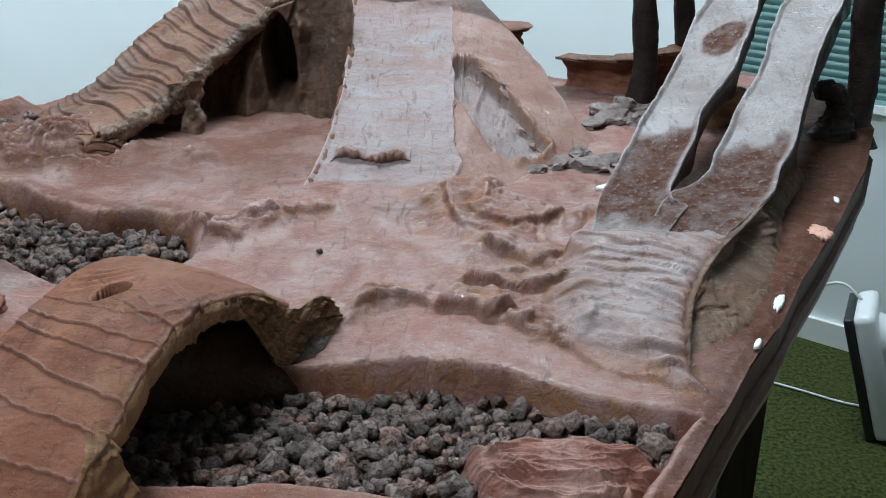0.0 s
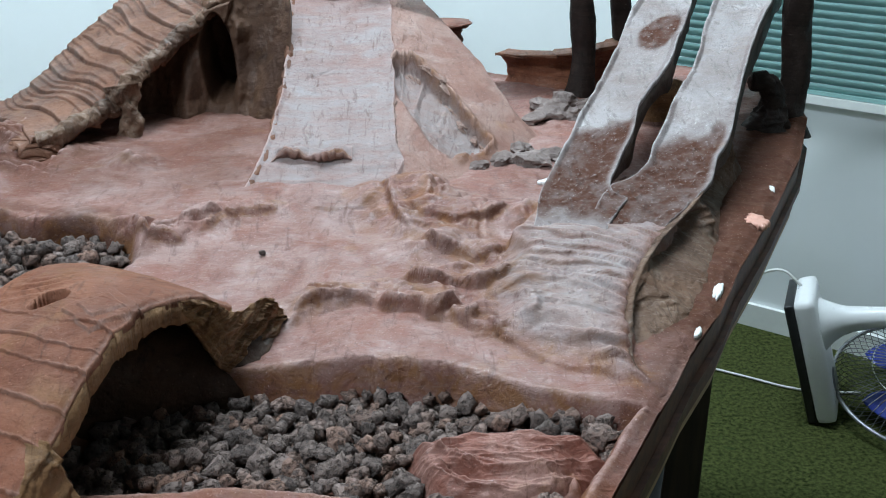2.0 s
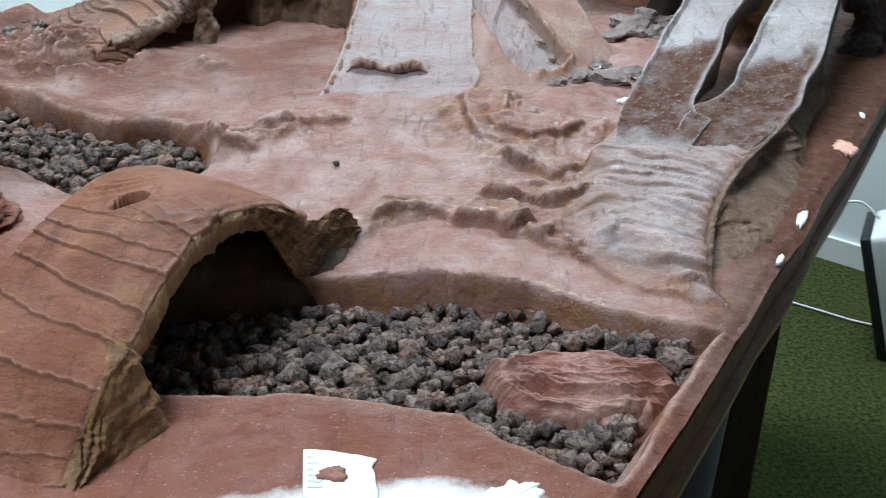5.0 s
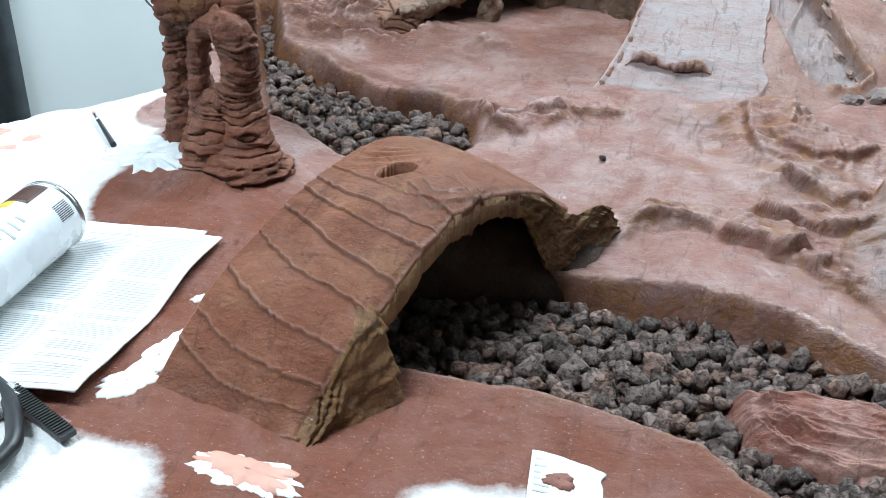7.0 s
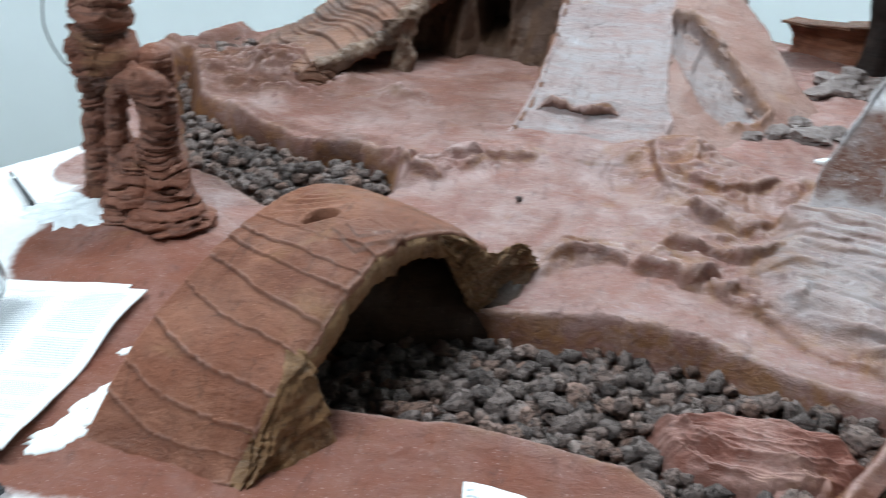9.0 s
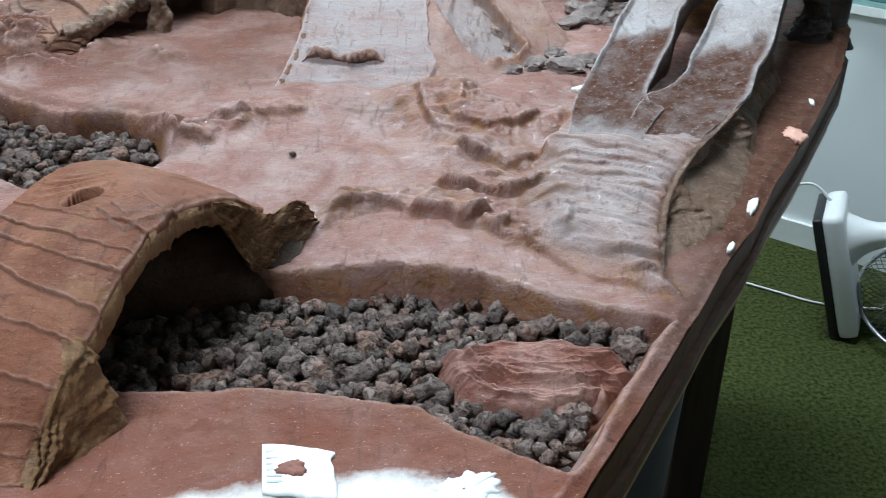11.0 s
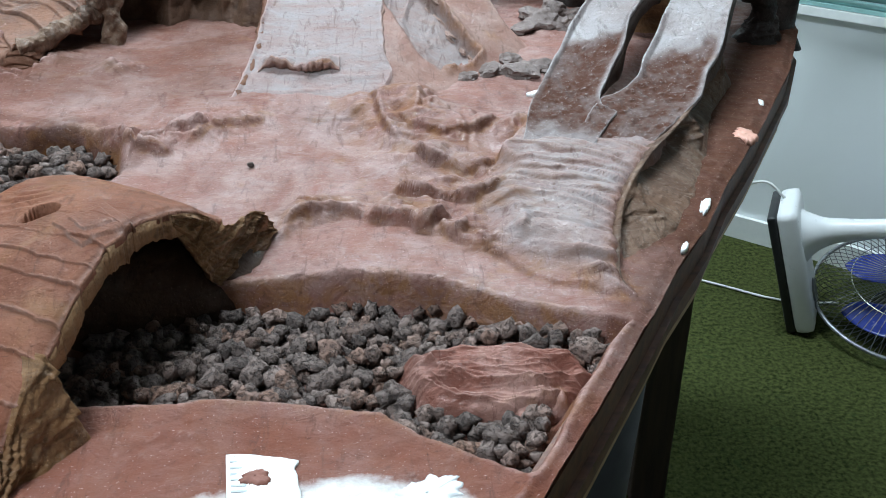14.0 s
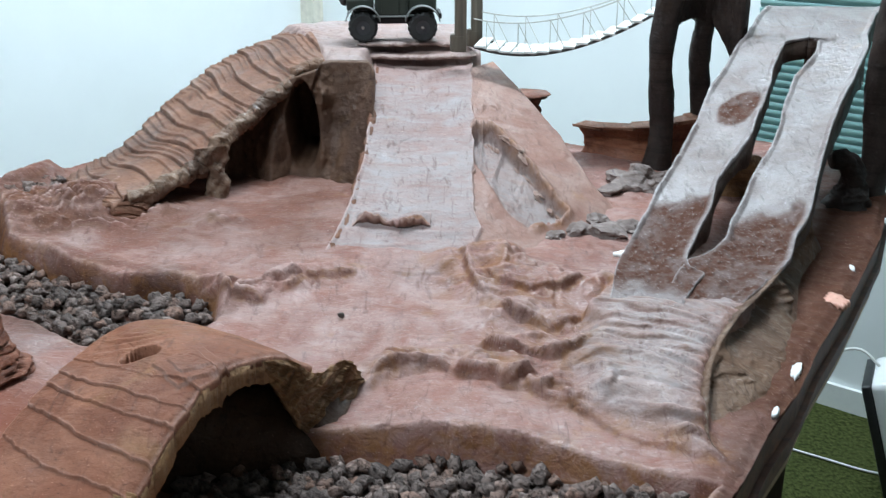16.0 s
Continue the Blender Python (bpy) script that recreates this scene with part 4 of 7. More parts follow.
    S[..., 2] -= 0.0035
    fade = step(0.0, 0.20, u[:, cut])
    S[..., 0] += (0.0006 + 0.003 * fbm(u[:, cut] * 16, w[:, cut] * 5, seed=57)) * (1 - w[:, cut] / w[0, 82]) ** 2
    G = S.copy()
    G[..., 2] -= np.minimum((0.016 + 0.012 * fbm(u[:, cut] * 15, w[:, cut] * 9, seed=55)) * fade * step(1.0, 0.94, u[:, cut]) * (1 - 0.85 * w[:, cut] / w[0, 82]) + 0.003, np.maximum(S[..., 2] - TOP + 0.01, 0.004))
    finish("underside", *shell(S, G), archside_mat, arch, "ochre-brown layered underside")
    # skirts: near foot, far abutment, closed rear
    def skirt(s0, s1, out0, out1, name, label, top_drop=0.0, n=90, m=40):
        s, k = np.meshgrid(np.linspace(s0, s1, n), np.linspace(0, 1, m), indexing="ij")
        hf = curve(s, [(-0.01, -0.004), (0.057, 0.019), (0.116, 0.046), (0.204, 0.070), (0.296, 0.090), (0.424, 0.114), (0.528, 0.117), (0.603, 0.112), (0.725, 0.095), (0.795, 0.076), (0.83, 0.046), (0.92, 0.037), (1.0, 0.030), (1.05, 0.0)])
        q = line3((-0.283, 0.551), (-0.119, 0.925), s, hf - top_drop)
        out = (out0 + (out1 - out0) * (s - s0) / (s1 - s0))
        nx, ny = 0.916, -0.402
        slant = k * 44 + s * 60 + 6 * fbm(s * 9, k * 2, seed=62)
        bulge = out * k**1.2 + 0.009 * fbm(s * 14, k * 3, seed=61) + 0.0058 * ((slant / 6.28) % 1) ** 1.5 * (k > 0.02) * (0.5 + 0.7 * grain(s * 14, np.floor(slant / 6.28), seed=60))
        z = q[..., 2] * (1 - k) + (TOP - 0.012) * k
        v = np.stack([q[..., 0] + nx * bulge, q[..., 1] + ny * bulge, z], -1)
        b = v.copy()
        b[..., 0] -= nx * 0.02
        b[..., 1] -= ny * 0.02
        finish(name, *shell(v, b), archside_mat, arch, label)
    skirt(-0.02, 0.215, 0.012, 0.034, "near_foot", "ochre-brown layered foot")
    # far abutment: a fan of ragged layers from the opening's corner out to the ground
    s, k = np.meshgrid(np.linspace(0, 1, 110), np.linspace(0, 1, 70), indexing="ij")
    along_lip = lambda q, h: (-0.283 + 0.164 * q, 0.551 + 0.374 * q, TOP + h)
    crest = smoothline([along_lip(0.640, 0.104), along_lip(0.73, 0.088), along_lip(0.79, 0.066), along_lip(0.84, 0.057), along_lip(0.92, 0.050), along_lip(0.985, 0.040), along_lip(1.035, 0.013)], 110)
    foot = smoothline([along_lip(0.645, 0.084), along_lip(0.68, 0.062), along_lip(0.705, 0.036), along_lip(0.745, 0.012), along_lip(0.80, -0.002), along_lip(0.92, -0.005), along_lip(1.034, 0.009)], 110)
    V = crest[:, None] * (1 - k[..., None]) + foot[:, None] * k[..., None]
    # slanting layers that run from the opening's corner up to the tip
    slant = (V[..., 2] - TOP) * 95 - (V[..., 1] - 0.8) * 34 + 1.6 * fbm(V[..., 1] * 22, V[..., 2] * 30, seed=62)
    saw = slant - np.floor(slant)
    jut = 0.4 + 0.8 * _hash(np.floor(slant), np.zeros(s.shape), np.zeros(s.shape), 63)
    push = 0.0050 * saw**1.4 * jut * step(0.0, 0.1, s) + 0.005 * fbm(s * 7, k * 8, seed=61) + 0.004 * k * s + 0.006 * step(0.0, 0.2, s)
    V[..., 0] += 0.88 * push
    V[..., 1] -= 0.42 * push
    V[..., 2] += 0.004 * fbm(s * 14, 0 * s, seed=64) * (1 - k) * step(0.3, 0.6, s)
    W = V.copy()
    W[..., 0] -= 0.006
    W[..., 1] += 0.008
    W[..., 2] -= 0.010 * (1 - k)
    finish("abutment", *shell(V, W), archside_mat, arch, "ochre-brown ragged abutment of slanting layers")
    # rounded bank inside the opening; its dark brown includes the shade there
    s, k = np.meshgrid(np.linspace(0, 1, 70), np.linspace(0, 1, 30), indexing="ij")
    ring = smoothline([(-0.335, 0.70), (-0.308, 0.745), (-0.275, 0.780), (-0.240, 0.802), (-0.200, 0.812), (-0.165, 0.822), (-0.125, 0.840)], 70)
    a = k * np.pi * 0.5
    crown = np.array(curve(np.linspace(0, 1, 70), [(0, 0.020), (0.30, 0.030), (0.48, 0.046), (0.64, 0.040), (0.80, 0.028), (1, 0.006)]))[:, None]
    inward = 0.055 * (1 - np.cos(a)) - 0.012 * np.sin(np.pi * k)
    V = np.stack([ring[:, None, 0] + 0.25 * inward + 0.004 * fbm(s * 8, k * 4, seed=65), ring[:, None, 1] + inward + 0.005 * fbm(s * 6, k * 3, seed=67), TOP - 0.052 + (crown + 0.052) * np.sin(a) + 0.003 * fbm(s * 10, k * 5, seed=66)], -1)
    W = V.copy()
    W[..., 1] += 0.02
    W[..., 2] -= 0.01
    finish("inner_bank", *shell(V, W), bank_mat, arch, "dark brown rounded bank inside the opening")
    # unseen rear wall in dark cave paint, added so the inside reads as shaded
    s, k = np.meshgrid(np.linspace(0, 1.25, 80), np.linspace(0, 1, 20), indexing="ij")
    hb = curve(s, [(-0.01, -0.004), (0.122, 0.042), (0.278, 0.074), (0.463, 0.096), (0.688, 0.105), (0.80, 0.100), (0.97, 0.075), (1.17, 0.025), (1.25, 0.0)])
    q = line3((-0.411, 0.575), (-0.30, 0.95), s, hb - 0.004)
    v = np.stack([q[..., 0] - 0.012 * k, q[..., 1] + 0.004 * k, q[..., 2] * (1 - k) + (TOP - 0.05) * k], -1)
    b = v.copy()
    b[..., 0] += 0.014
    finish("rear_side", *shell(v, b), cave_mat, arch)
    for c in arch.children:
        c.matrix_parent_inverse = arch.matrix_world.inverted()
    return arch


build_arch()

# ---- hoodoo ----


def blocky_rough(cx, cy, amount=0.22, seed=70, layer_height=0.0085):
    """Stacked uneven slabs: each layer juts out by its own amount, sector by sector."""
    def f(x, y, z):
        ang = np.arctan2(y - cy, x - cx)
        zz = z / layer_height + 1.1 * grain(ang * 0.8, z * 25, seed=seed) + 1.3 * grain(z * 55, 0 * z, seed=seed + 1) + 0.35 * grain(x * 60, y * 60, z * 30, seed=seed + 8)
        layer = np.floor(zz)
        q = zz - layer
        sector = (ang + 3.1416) * 0.80 + 2.0 * _hash(layer, 0 * layer, 0 * layer, seed + 2) + 0.5 * grain(z * 40, ang, seed=seed + 3)
        a = np.floor(sector)
        jut = 0.3 + 0.7 * _hash(layer, a, 0 * layer, seed + 4) * (1 - step(0.78, 1.0, sector - a)) + _hash(layer, a + 1, 0 * layer, seed + 4) * step(0.78, 1.0, sector - a)
        notch = 1.2 * _hash(layer, np.floor(sector * 0.7), 0 * layer, seed + 9)
        wall = 1 - np.clip(notch, 0.1, 1) * (1 - step(0.0, 0.12, q) * (1 - step(0.84, 1.0, q)))
        corner = 0.06 * np.cos(3 * ang + seed + 2.0 * grain(z * 12, 0 * z, seed=seed + 5)) + 0.05 * np.cos(5 * ang + 1.7 * seed)
        return amount * (jut * wall - 0.45) + corner + 0.30 * fbm(x * 20, y * 20, z * 16, seed=seed + 6) + 0.07 * ridged(x * 60, y * 60, z * 90, seed=seed + 7, octaves=3)
    return f


def build_hoodoo():
    t = TOP
    ob = tagged(empty("hoodoo", pose(-0.56, 0.97, t)), "tall red-brown layered rock pillar with a side arch", "rock pillar")
    inv = ob.matrix_world.inverted()

    def pillar(name, stations, n, sides, amount, seed, layer_height=0.0085):
        """stations: x, y, height, radius from the foot up."""
        q = np.array(stations)
        line = smoothline(q[:, :3] + np.array([0, 0, t]), n)
        long = np.r_[0, np.cumsum(np.linalg.norm(np.diff(q[:, :3], axis=0), axis=1))]
        rad = curve(np.linspace(0, long[-1], n), np.c_[long, q[:, 3]])
        rough = blocky_rough(q[:, 0].mean(), q[:, 1].mean(), amount, seed, layer_height)
        finish(name, *tube(line, rad, sides, rough), pillar_mat, ob).matrix_parent_inverse = inv

    pillar("column", [(-0.602, 1.0, -0.02, 0.046), (-0.606, 1.0, 0.012, 0.030), (-0.603, 1.0, 0.045, 0.028), (-0.605, 1.0, 0.095, 0.026), (-0.602, 1.0, 0.130, 0.024), (-0.600, 1.0, 0.150, 0.026), (-0.594, 0.995, 0.170, 0.031),
                       (-0.590, 0.99, 0.186, 0.031), (-0.584, 0.99, 0.200, 0.029), (-0.583, 0.99, 0.209, 0.025), (-0.582, 0.99, 0.222, 0.030), (-0.582, 0.99, 0.26, 0.029), (-0.58, 0.99, 0.33, 0.032), (-0.58, 0.99, 0.44, 0.028)], 300, 96, 0.40, 70, 0.0105)
    pillar("beak", [(-0.585, 0.985, 0.176, 0.020), (-0.566, 0.980, 0.180, 0.021), (-0.549, 0.976, 0.180, 0.013), (-0.541, 0.974, 0.179, 0.004)], 90, 48, 0.20, 74, 0.006)
    pillar("side_arch", [(-0.512, 0.945, -0.02, 0.062), (-0.513, 0.947, 0.008, 0.046), (-0.517, 0.953, 0.032, 0.031), (-0.520, 0.960, 0.062, 0.0250), (-0.520, 0.962, 0.098, 0.0205), (-0.520, 0.964, 0.124, 0.0195),
                          (-0.527, 0.966, 0.150, 0.0195), (-0.544, 0.968, 0.160, 0.0160), (-0.563, 0.970, 0.153, 0.0125), (-0.573, 0.971, 0.130, 0.0115), (-0.574, 0.970, 0.095, 0.0115), (-0.573, 0.966, 0.050, 0.0150), (-0.574, 0.960, 0.0, 0.026)], 320, 72, 0.36, 75, 0.0075)
    pillar("buttress", [(-0.552, 0.945, -0.02, 0.052), (-0.551, 0.950, 0.020, 0.038), (-0.549, 0.958, 0.055, 0.026), (-0.548, 0.964, 0.080, 0.018), (-0.547, 0.968, 0.094, 0.007)], 130, 64, 0.36, 80, 0.0075)
    pillar("cap_rock", [(-0.534, 0.985, 0.140, 0.020), (-0.531, 0.988, 0.165, 0.0185), (-0.529, 0.988, 0.186, 0.0165), (-0.529, 0.988, 0.193, 0.008)], 80, 48, 0.24, 85, 0.008)
    return ob


build_hoodoo()

# ---- mountain ----


def ramp_left(y):
    """The ramp's edge beside the cave, flaring out at its foot."""
    return curve(y, [(1.25, -0.222), (1.27, -0.206), (1.293, -0.193), (1.347, -0.176), (1.412, -0.165), (1.455, -0.161), (1.55, -0.155), (1.632, -0.153), (1.748, -0.157), (1.90, -0.163)])


def build_mountain():
    mt = tagged(empty("mountain", pose(-0.1, 1.6, TOP)), "plaster mountain with ramp, cave and flat top", "mountain")
    # scaled slope
    u, w = np.meshgrid(np.linspace(0, 1, 420), np.linspace(0, 1, 90), indexing="ij")
    lip_h = curve(u * 0.87 - 0.10, [(-0.10, 0.050), (-0.02, 0.056), (0.054, 0.060), (0.238, 0.080), (0.296, 0.100), (0.41, 0.130), (0.553, 0.161), (0.626, 0.181), (0.773, 0.198)])
    far_h = curve(u, [(0, 0.024), (0.03, 0.031), (0.196, 0.056), (0.386, 0.115), (0.6, 0.167), (0.855, 0.195), (1, 0.206)])
    L = line3((-0.48, 1.43), (-0.17, 1.86), u * 0.87 - 0.10, lip_h)
    R = line3((-0.66, 1.60), (-0.32, 2.10), u, far_h)
    P = L * (1 - w[..., None]) + R * w[..., None]
    P[..., 2] += 0.006 * np.sin(np.pi * w)
    # thin overlapping layers: where each lip lies on the cave's side and on the outer side
    tails = [(-0.04, -0.02), (0.037, 0.066), (0.161, 0.133), (0.290, 0.193), (0.354, 0.266), (0.425, 0.343), (0.491, 0.400), (0.559, 0.470), (0.603, 0.530), (0.687, 0.600), (0.773, 0.669), (0.833, 0.746), (0.940, 0.826), (1.03, 0.92)]
    lay, lips, under = np.zeros(u.shape), np.zeros(u.shape), np.zeros(u.shape)
    for k, (f0, b0) in enumerate(tails):
        f1, b1 = tails[k + 1] if k + 1 < len(tails) else (f0 + 0.10, b0 + 0.10)
        bend = 0.014 * np.sin(w * 6.0 + 0.25 * k) + 0.020 * fbm(w * 3.0, 0 * w + k * 0.35, seed=91)
        at, to = f0 + (b0 - f0) * w + bend, f1 + (b1 - f1) * w + bend
        rise = 0.80 + 0.45 * grain(w * 2.4, 0 * w + k * 3.3, seed=96)
        q = (u - at) / np.maximum(to - at, 0.02)
        lay = np.where((q > 0) & (q < 1.0), step(0.0, 0.05, q) * (1 - q) ** 0.8 * rise, lay)
        lips = np.maximum(lips, bump(u - at - 0.005, 0.005) * rise)
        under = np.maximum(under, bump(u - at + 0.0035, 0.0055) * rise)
        for share in (0.36, 0.68):
            mid = at + (to - at) * share + 0.010 * grain(w * 4, 0 * w + k + share, seed=97)
            some = step(-0.25, 0.15, grain(w * 2.6, 0 * w + k * 1.3 + 5 * share, seed=98))
            lay = lay + 0.42 * step(0.0, 0.005, u - mid) * np.clip(1 - (u - mid) / 0.022, 0, 1) * some
            under = np.maximum(under, 0.7 * bump(u - mid + 0.002, 0.004) * some)
    P[..., 1] -= 0.004 * lips
    P[..., 2] += 0.0060 * lay - 0.0012 * under + 0.0012 * fbm(P[..., 0] * 40, P[..., 1] * 40, seed=92)
    lipw = step(0.10, 0.0, w)
    P[..., 1] -= lipw * 0.012 * fbm(u * 9, 0 * u, seed=93)
    P[..., 2] -= lipw * 0.004 * (0.4 + fbm(u * 11, 0 * u, seed=94))
    T = P.copy()
    T[..., 2] -= np.minimum(0.012 + 0.016 * step(0.25, 0.02, w) * (0.8 + 0.9 * fbm(u * 14, w * 5, seed=95)), np.maximum(P[..., 2] - TOP, 0.004))
    T[..., 1] += 0.008 * step(0.10, 0.0, w) * (0.5 + ridged(u * 9, w * 3, seed=97))
    T[..., 0] -= 0.006 * step(0.10, 0.0, w) * (0.5 + ridged(u * 9, w * 3, seed=97))
    seam = 0.35 * lips + 0.4 * step(0.05, 0.0, w)
    # dark strip under each lip stands in for the undercut's shade
    finish("scaled_slope", *shell(P, T), scale_mat, mt, "brown slope of overlapping layers", marks={"rust_shade": np.r_[0.9 * under.ravel(), np.zeros(u.size)], "edge": np.r_[np.clip(seam, 0, 1).ravel(), np.zeros(u.size)]})
    # broken rock along the lip's underside, and the layered foot at its lower end
    rimline = P[26:405, 1] - np.array([0.0, -0.006, 0.008])
    n3 = len(rimline)
    finish("lip_rock", *tube(rimline, 0.0110 + 0.004 * fbm(np.linspace(0, 1, n3) * 9, np.zeros(n3), seed=98), 30, lambda X, Y, Z: 0.5 * fbm(X * 30, Y * 30, Z * 40, seed=99) + 0.55 * ridged(X * 45, Y * 45, Z * 60, seed=100, octaves=3)), sidewall_mat, mt, "broken rock under the slope's lip")
    foot = smoothline([(-0.512, 1.440, TOP - 0.01), (-0.508, 1.438, TOP + 0.02), (-0.500, 1.442, TOP + 0.048)], 90)
    finish("foot_rock", *tube(foot, curve(np.linspace(0, 1, 90), [(0, 0.050), (0.3, 0.042), (0.7, 0.040), (1, 0.030)]), 72, blocky_rough(-0.505, 1.44, 0.30, 88, 0.007)), scale_mat, mt, "layered rock at the slope's foot")
    # its outer side down to the ground
    s, k = np.meshgrid(np.linspace(0, 1, 60), np.linspace(0, 1, 20), indexing="ij")
    hh = curve(s, [(0, 0.020), (0.03, 0.029), (0.196, 0.054), (0.386, 0.115), (0.6, 0.167), (0.855, 0.195), (1, 0.206)])
    q = line3((-0.66, 1.60), (-0.32, 2.10), s, hh)
    v = np.stack([q[..., 0] - 0.03 * k, q[..., 1] + 0.02 * k, q[..., 2] * (1 - k) + (TOP - 0.01) * k], -1)
    b = v + np.array([0.02, -0.012, 0.0])
    finish("outer_side", *shell(v, b), scale_mat, mt)
    # ramp
    a, c = np.meshgrid(np.linspace(0, 1, 90), np.linspace(0, 1, 260), indexing="ij")
    y = 1.252 + 0.625 * c
    h = curve(c, [(0, -0.004), (0.10, 0.016), (0.24, 0.045), (0.47, 0.087), (0.75, 0.140), (0.97, 0.166), (1.0, 0.168)])
    x0 = ramp_left(y) + 0.004 * fbm(c * 14, 0 * c, seed=101)
    x1 = curve(y, [(1.25, 0.006), (1.30, 0.010), (1.36, 0.024), (1.40, 0.018), (1.50, 0.016), (1.90, 0.018)]) + 0.005 * fbm(c * 14, 5 + 0 * c, seed=102)
    x = x0 * (1 - a) + x1 * a
    z = h + 0.004 * np.cos((a - 0.5) * np.pi * 2) * -0.5
    z = z + 0.0010 * fbm(x * 14, y * 40, seed=103) + 0.0035 * step(0.05, 0.0, a) + 0.004 * step(0.93, 1.0, a) * (0.5 + fbm(y * 40, 0 * y, seed=104))
    for yy, amp in ((1.285, 0.0025), (1.318, 0.003), (1.345, 0.002)):
        z = z + amp * step(0.008, -0.002, np.abs(y - yy - 0.006 * fbm(x * 16, 0 * x, seed=int(yy * 1000))) - 0.002) * step(-0.25, 0.2, grain(x * 22, yy * 50, seed=105))
    z = z - 0.0022 * bump(grain(x * 30 + 3 * fbm(x * 9, y * 9, seed=107), y * 6, seed=108), 0.035) * step(0.0, 0.3, grain(x * 7, y * 5, seed=109)) + 0.0007 * ridged(x * 16, y * 24, seed=112)
    top = np.stack([x, y, TOP + z], -1)
    bot = top.copy()
    bot[..., 2] = np.minimum(top[..., 2] - 0.004, TOP - 0.01 + 0.35 * np.maximum(top[..., 2] - TOP - 0.03, 0))
    n2 = top.shape[0] * top.shape[1]
    tint = np.r_[(1.0 * step(0.0, 0.16, c + 0.06 * fbm(x * 12, y * 12, seed=106)) * (1 - 0.5 * step(0.75, 1.0, c))).ravel(), np.zeros(n2)]
    finish("ramp", *shell(top, bot), ground_mat, mt, "pale worn dusty ramp", marks={"grey": tint, "rust_shade": np.zeros(2 * n2), "white": np.zeros(2 * n2), "wet": tint * 0.4})
    # broken ledge on the ramp
    t, q = np.meshgrid(np.linspace(0, 1, 90), np.linspace(0, 1, 20), indexing="ij")
    X = -0.158 + 0.112 * t
    front = 1.358 + 0.004 * np.sin(t * 7 + 0.5) - 0.004 * t + 0.008 * fbm(t * 8, 0 * t, seed=110)
    Y = front + 0.030 * q
    slope = 0.036 + (Y - 1.366) * 0.30
    lift = (0.004 + 0.010 * np.abs(np.sin(t * 6.0 + 0.3)) + 0.006 * fbm(t * 12, q * 3, seed=115)) * step(0.0, 0.12, t) * step(1.0, 0.88, t) * (1 - q) ** 0.6
    up = np.stack([X, Y, TOP + slope + lift], -1)
    dn = np.stack([X, Y + 0.004 * (1 - q), TOP + slope + lift * 0.25 - 0.004], -1)
    z3 = np.zeros(t.size)
    lipq = step(0.30, 0.05, q).ravel()
    finish("ledge", *shell(up, dn), ground_mat, mt, "broken ledge, pale above and ochre-brown below", marks={"grey": np.r_[1 - 0.8 * lipq, z3], "ochre": np.r_[0.8 * lipq, z3 + 1], "rust_shade": np.r_[z3, z3 + 0.6], "white": np.zeros(2 * t.size), "wet": np.zeros(2 * t.size)})
    # plateau
    px, py = np.meshgrid(np.linspace(-0.39, 0.035, 120), np.linspace(1.70, 2.24, 150), indexing="ij")
    edge = inside(px, py, [(-0.250, 1.722), (-0.158, 1.722), (-0.160, 1.832), (0.02, 1.835), (0.035, 1.90), (0.02, 2.2), (-0.32, 2.24), (-0.385, 2.05), (-0.30, 1.93)])
    pz = 0.205 + 0.003 * fbm(px * 20, py * 40, seed=120) - 0.020 * step(0.03, 0.0, edge + 0.008 * fbm(px * 20, py * 20, seed=121))
    sink = py + 0.006 * fbm(px * 15, 0 * px, seed=122)
    pz = pz - 0.004 - (0.018 * step(1.915, 1.900, sink) + 0.016 * step(1.885, 1.872, sink)) * step(-0.178, -0.160, px)
    out = edge < -0.004
    gx, gy = np.gradient(edge, px[1, 0] - px[0, 0], py[0, 1] - py[0, 0])
    norm = np.hypot(gx, gy) + 1e-9
    px, py = np.where(out, px - (edge + 0.004) * gx / norm, px), np.where(out, py - (edge + 0.004) * gy / norm, py)
    pz = np.where(out, pz - 0.02, pz)
    pz = pz + 0.012 * bump(np.hypot((px + 0.33), (py - 2.02) * 0.6), 0.06) * (1 + 0.4 * np.sin(py * 300))
    top = np.stack([px, py, TOP + pz], -1)
    bot = top.copy()
    bot[..., 2] -= 0.03
    zero = np.zeros(2 * top.shape[0] * top.shape[1])
    finish("plateau", *shell(top, bot), ramp_mat, mt, "flat dusty top with worn edges", marks={"grey": zero + 0.4, "rust_shade": zero, "white": zero, "wet": zero})
    for y0, zz, x0, x1, seed in ((1.882, 0.2075, -0.195, 0.030, 123), (1.852, 0.1885, -0.182, 0.026, 126)):
        t, q = np.meshgrid(np.linspace(0, 1, 90), np.linspace(0, 1, 24), indexing="ij")
        X = x0 + (x1 - x0) * t
        front = y0 + 0.022 * t - 0.012 * np.sin(np.pi * t) + 0.022 * fbm(t * 4, 0 * t, seed=seed) + 0.006 * fbm(t * 18, 0 * t, seed=seed + 3)
        Y = front + (1.93 - front) * q
        Z = TOP + zz + 0.0045 * fbm(t * 4, 0.3 * q, seed=seed + 1) - 0.002 * step(0.12, 0.0, q)
        up = np.stack([X, Y, Z], -1)
        dn = up.copy()
        dn[..., 2] -= 0.0045 * step(0.0, 0.10, t) * step(1.0, 0.92, t) + 0.001
        zero2 = np.zeros(2 * t.size)
        finish("layer", *shell(up, dn), ramp_mat, mt, "thin overhanging rock layer", marks={"grey": zero2 + 0.3, "rust_shade": zero2, "white": zero2, "wet": zero2})
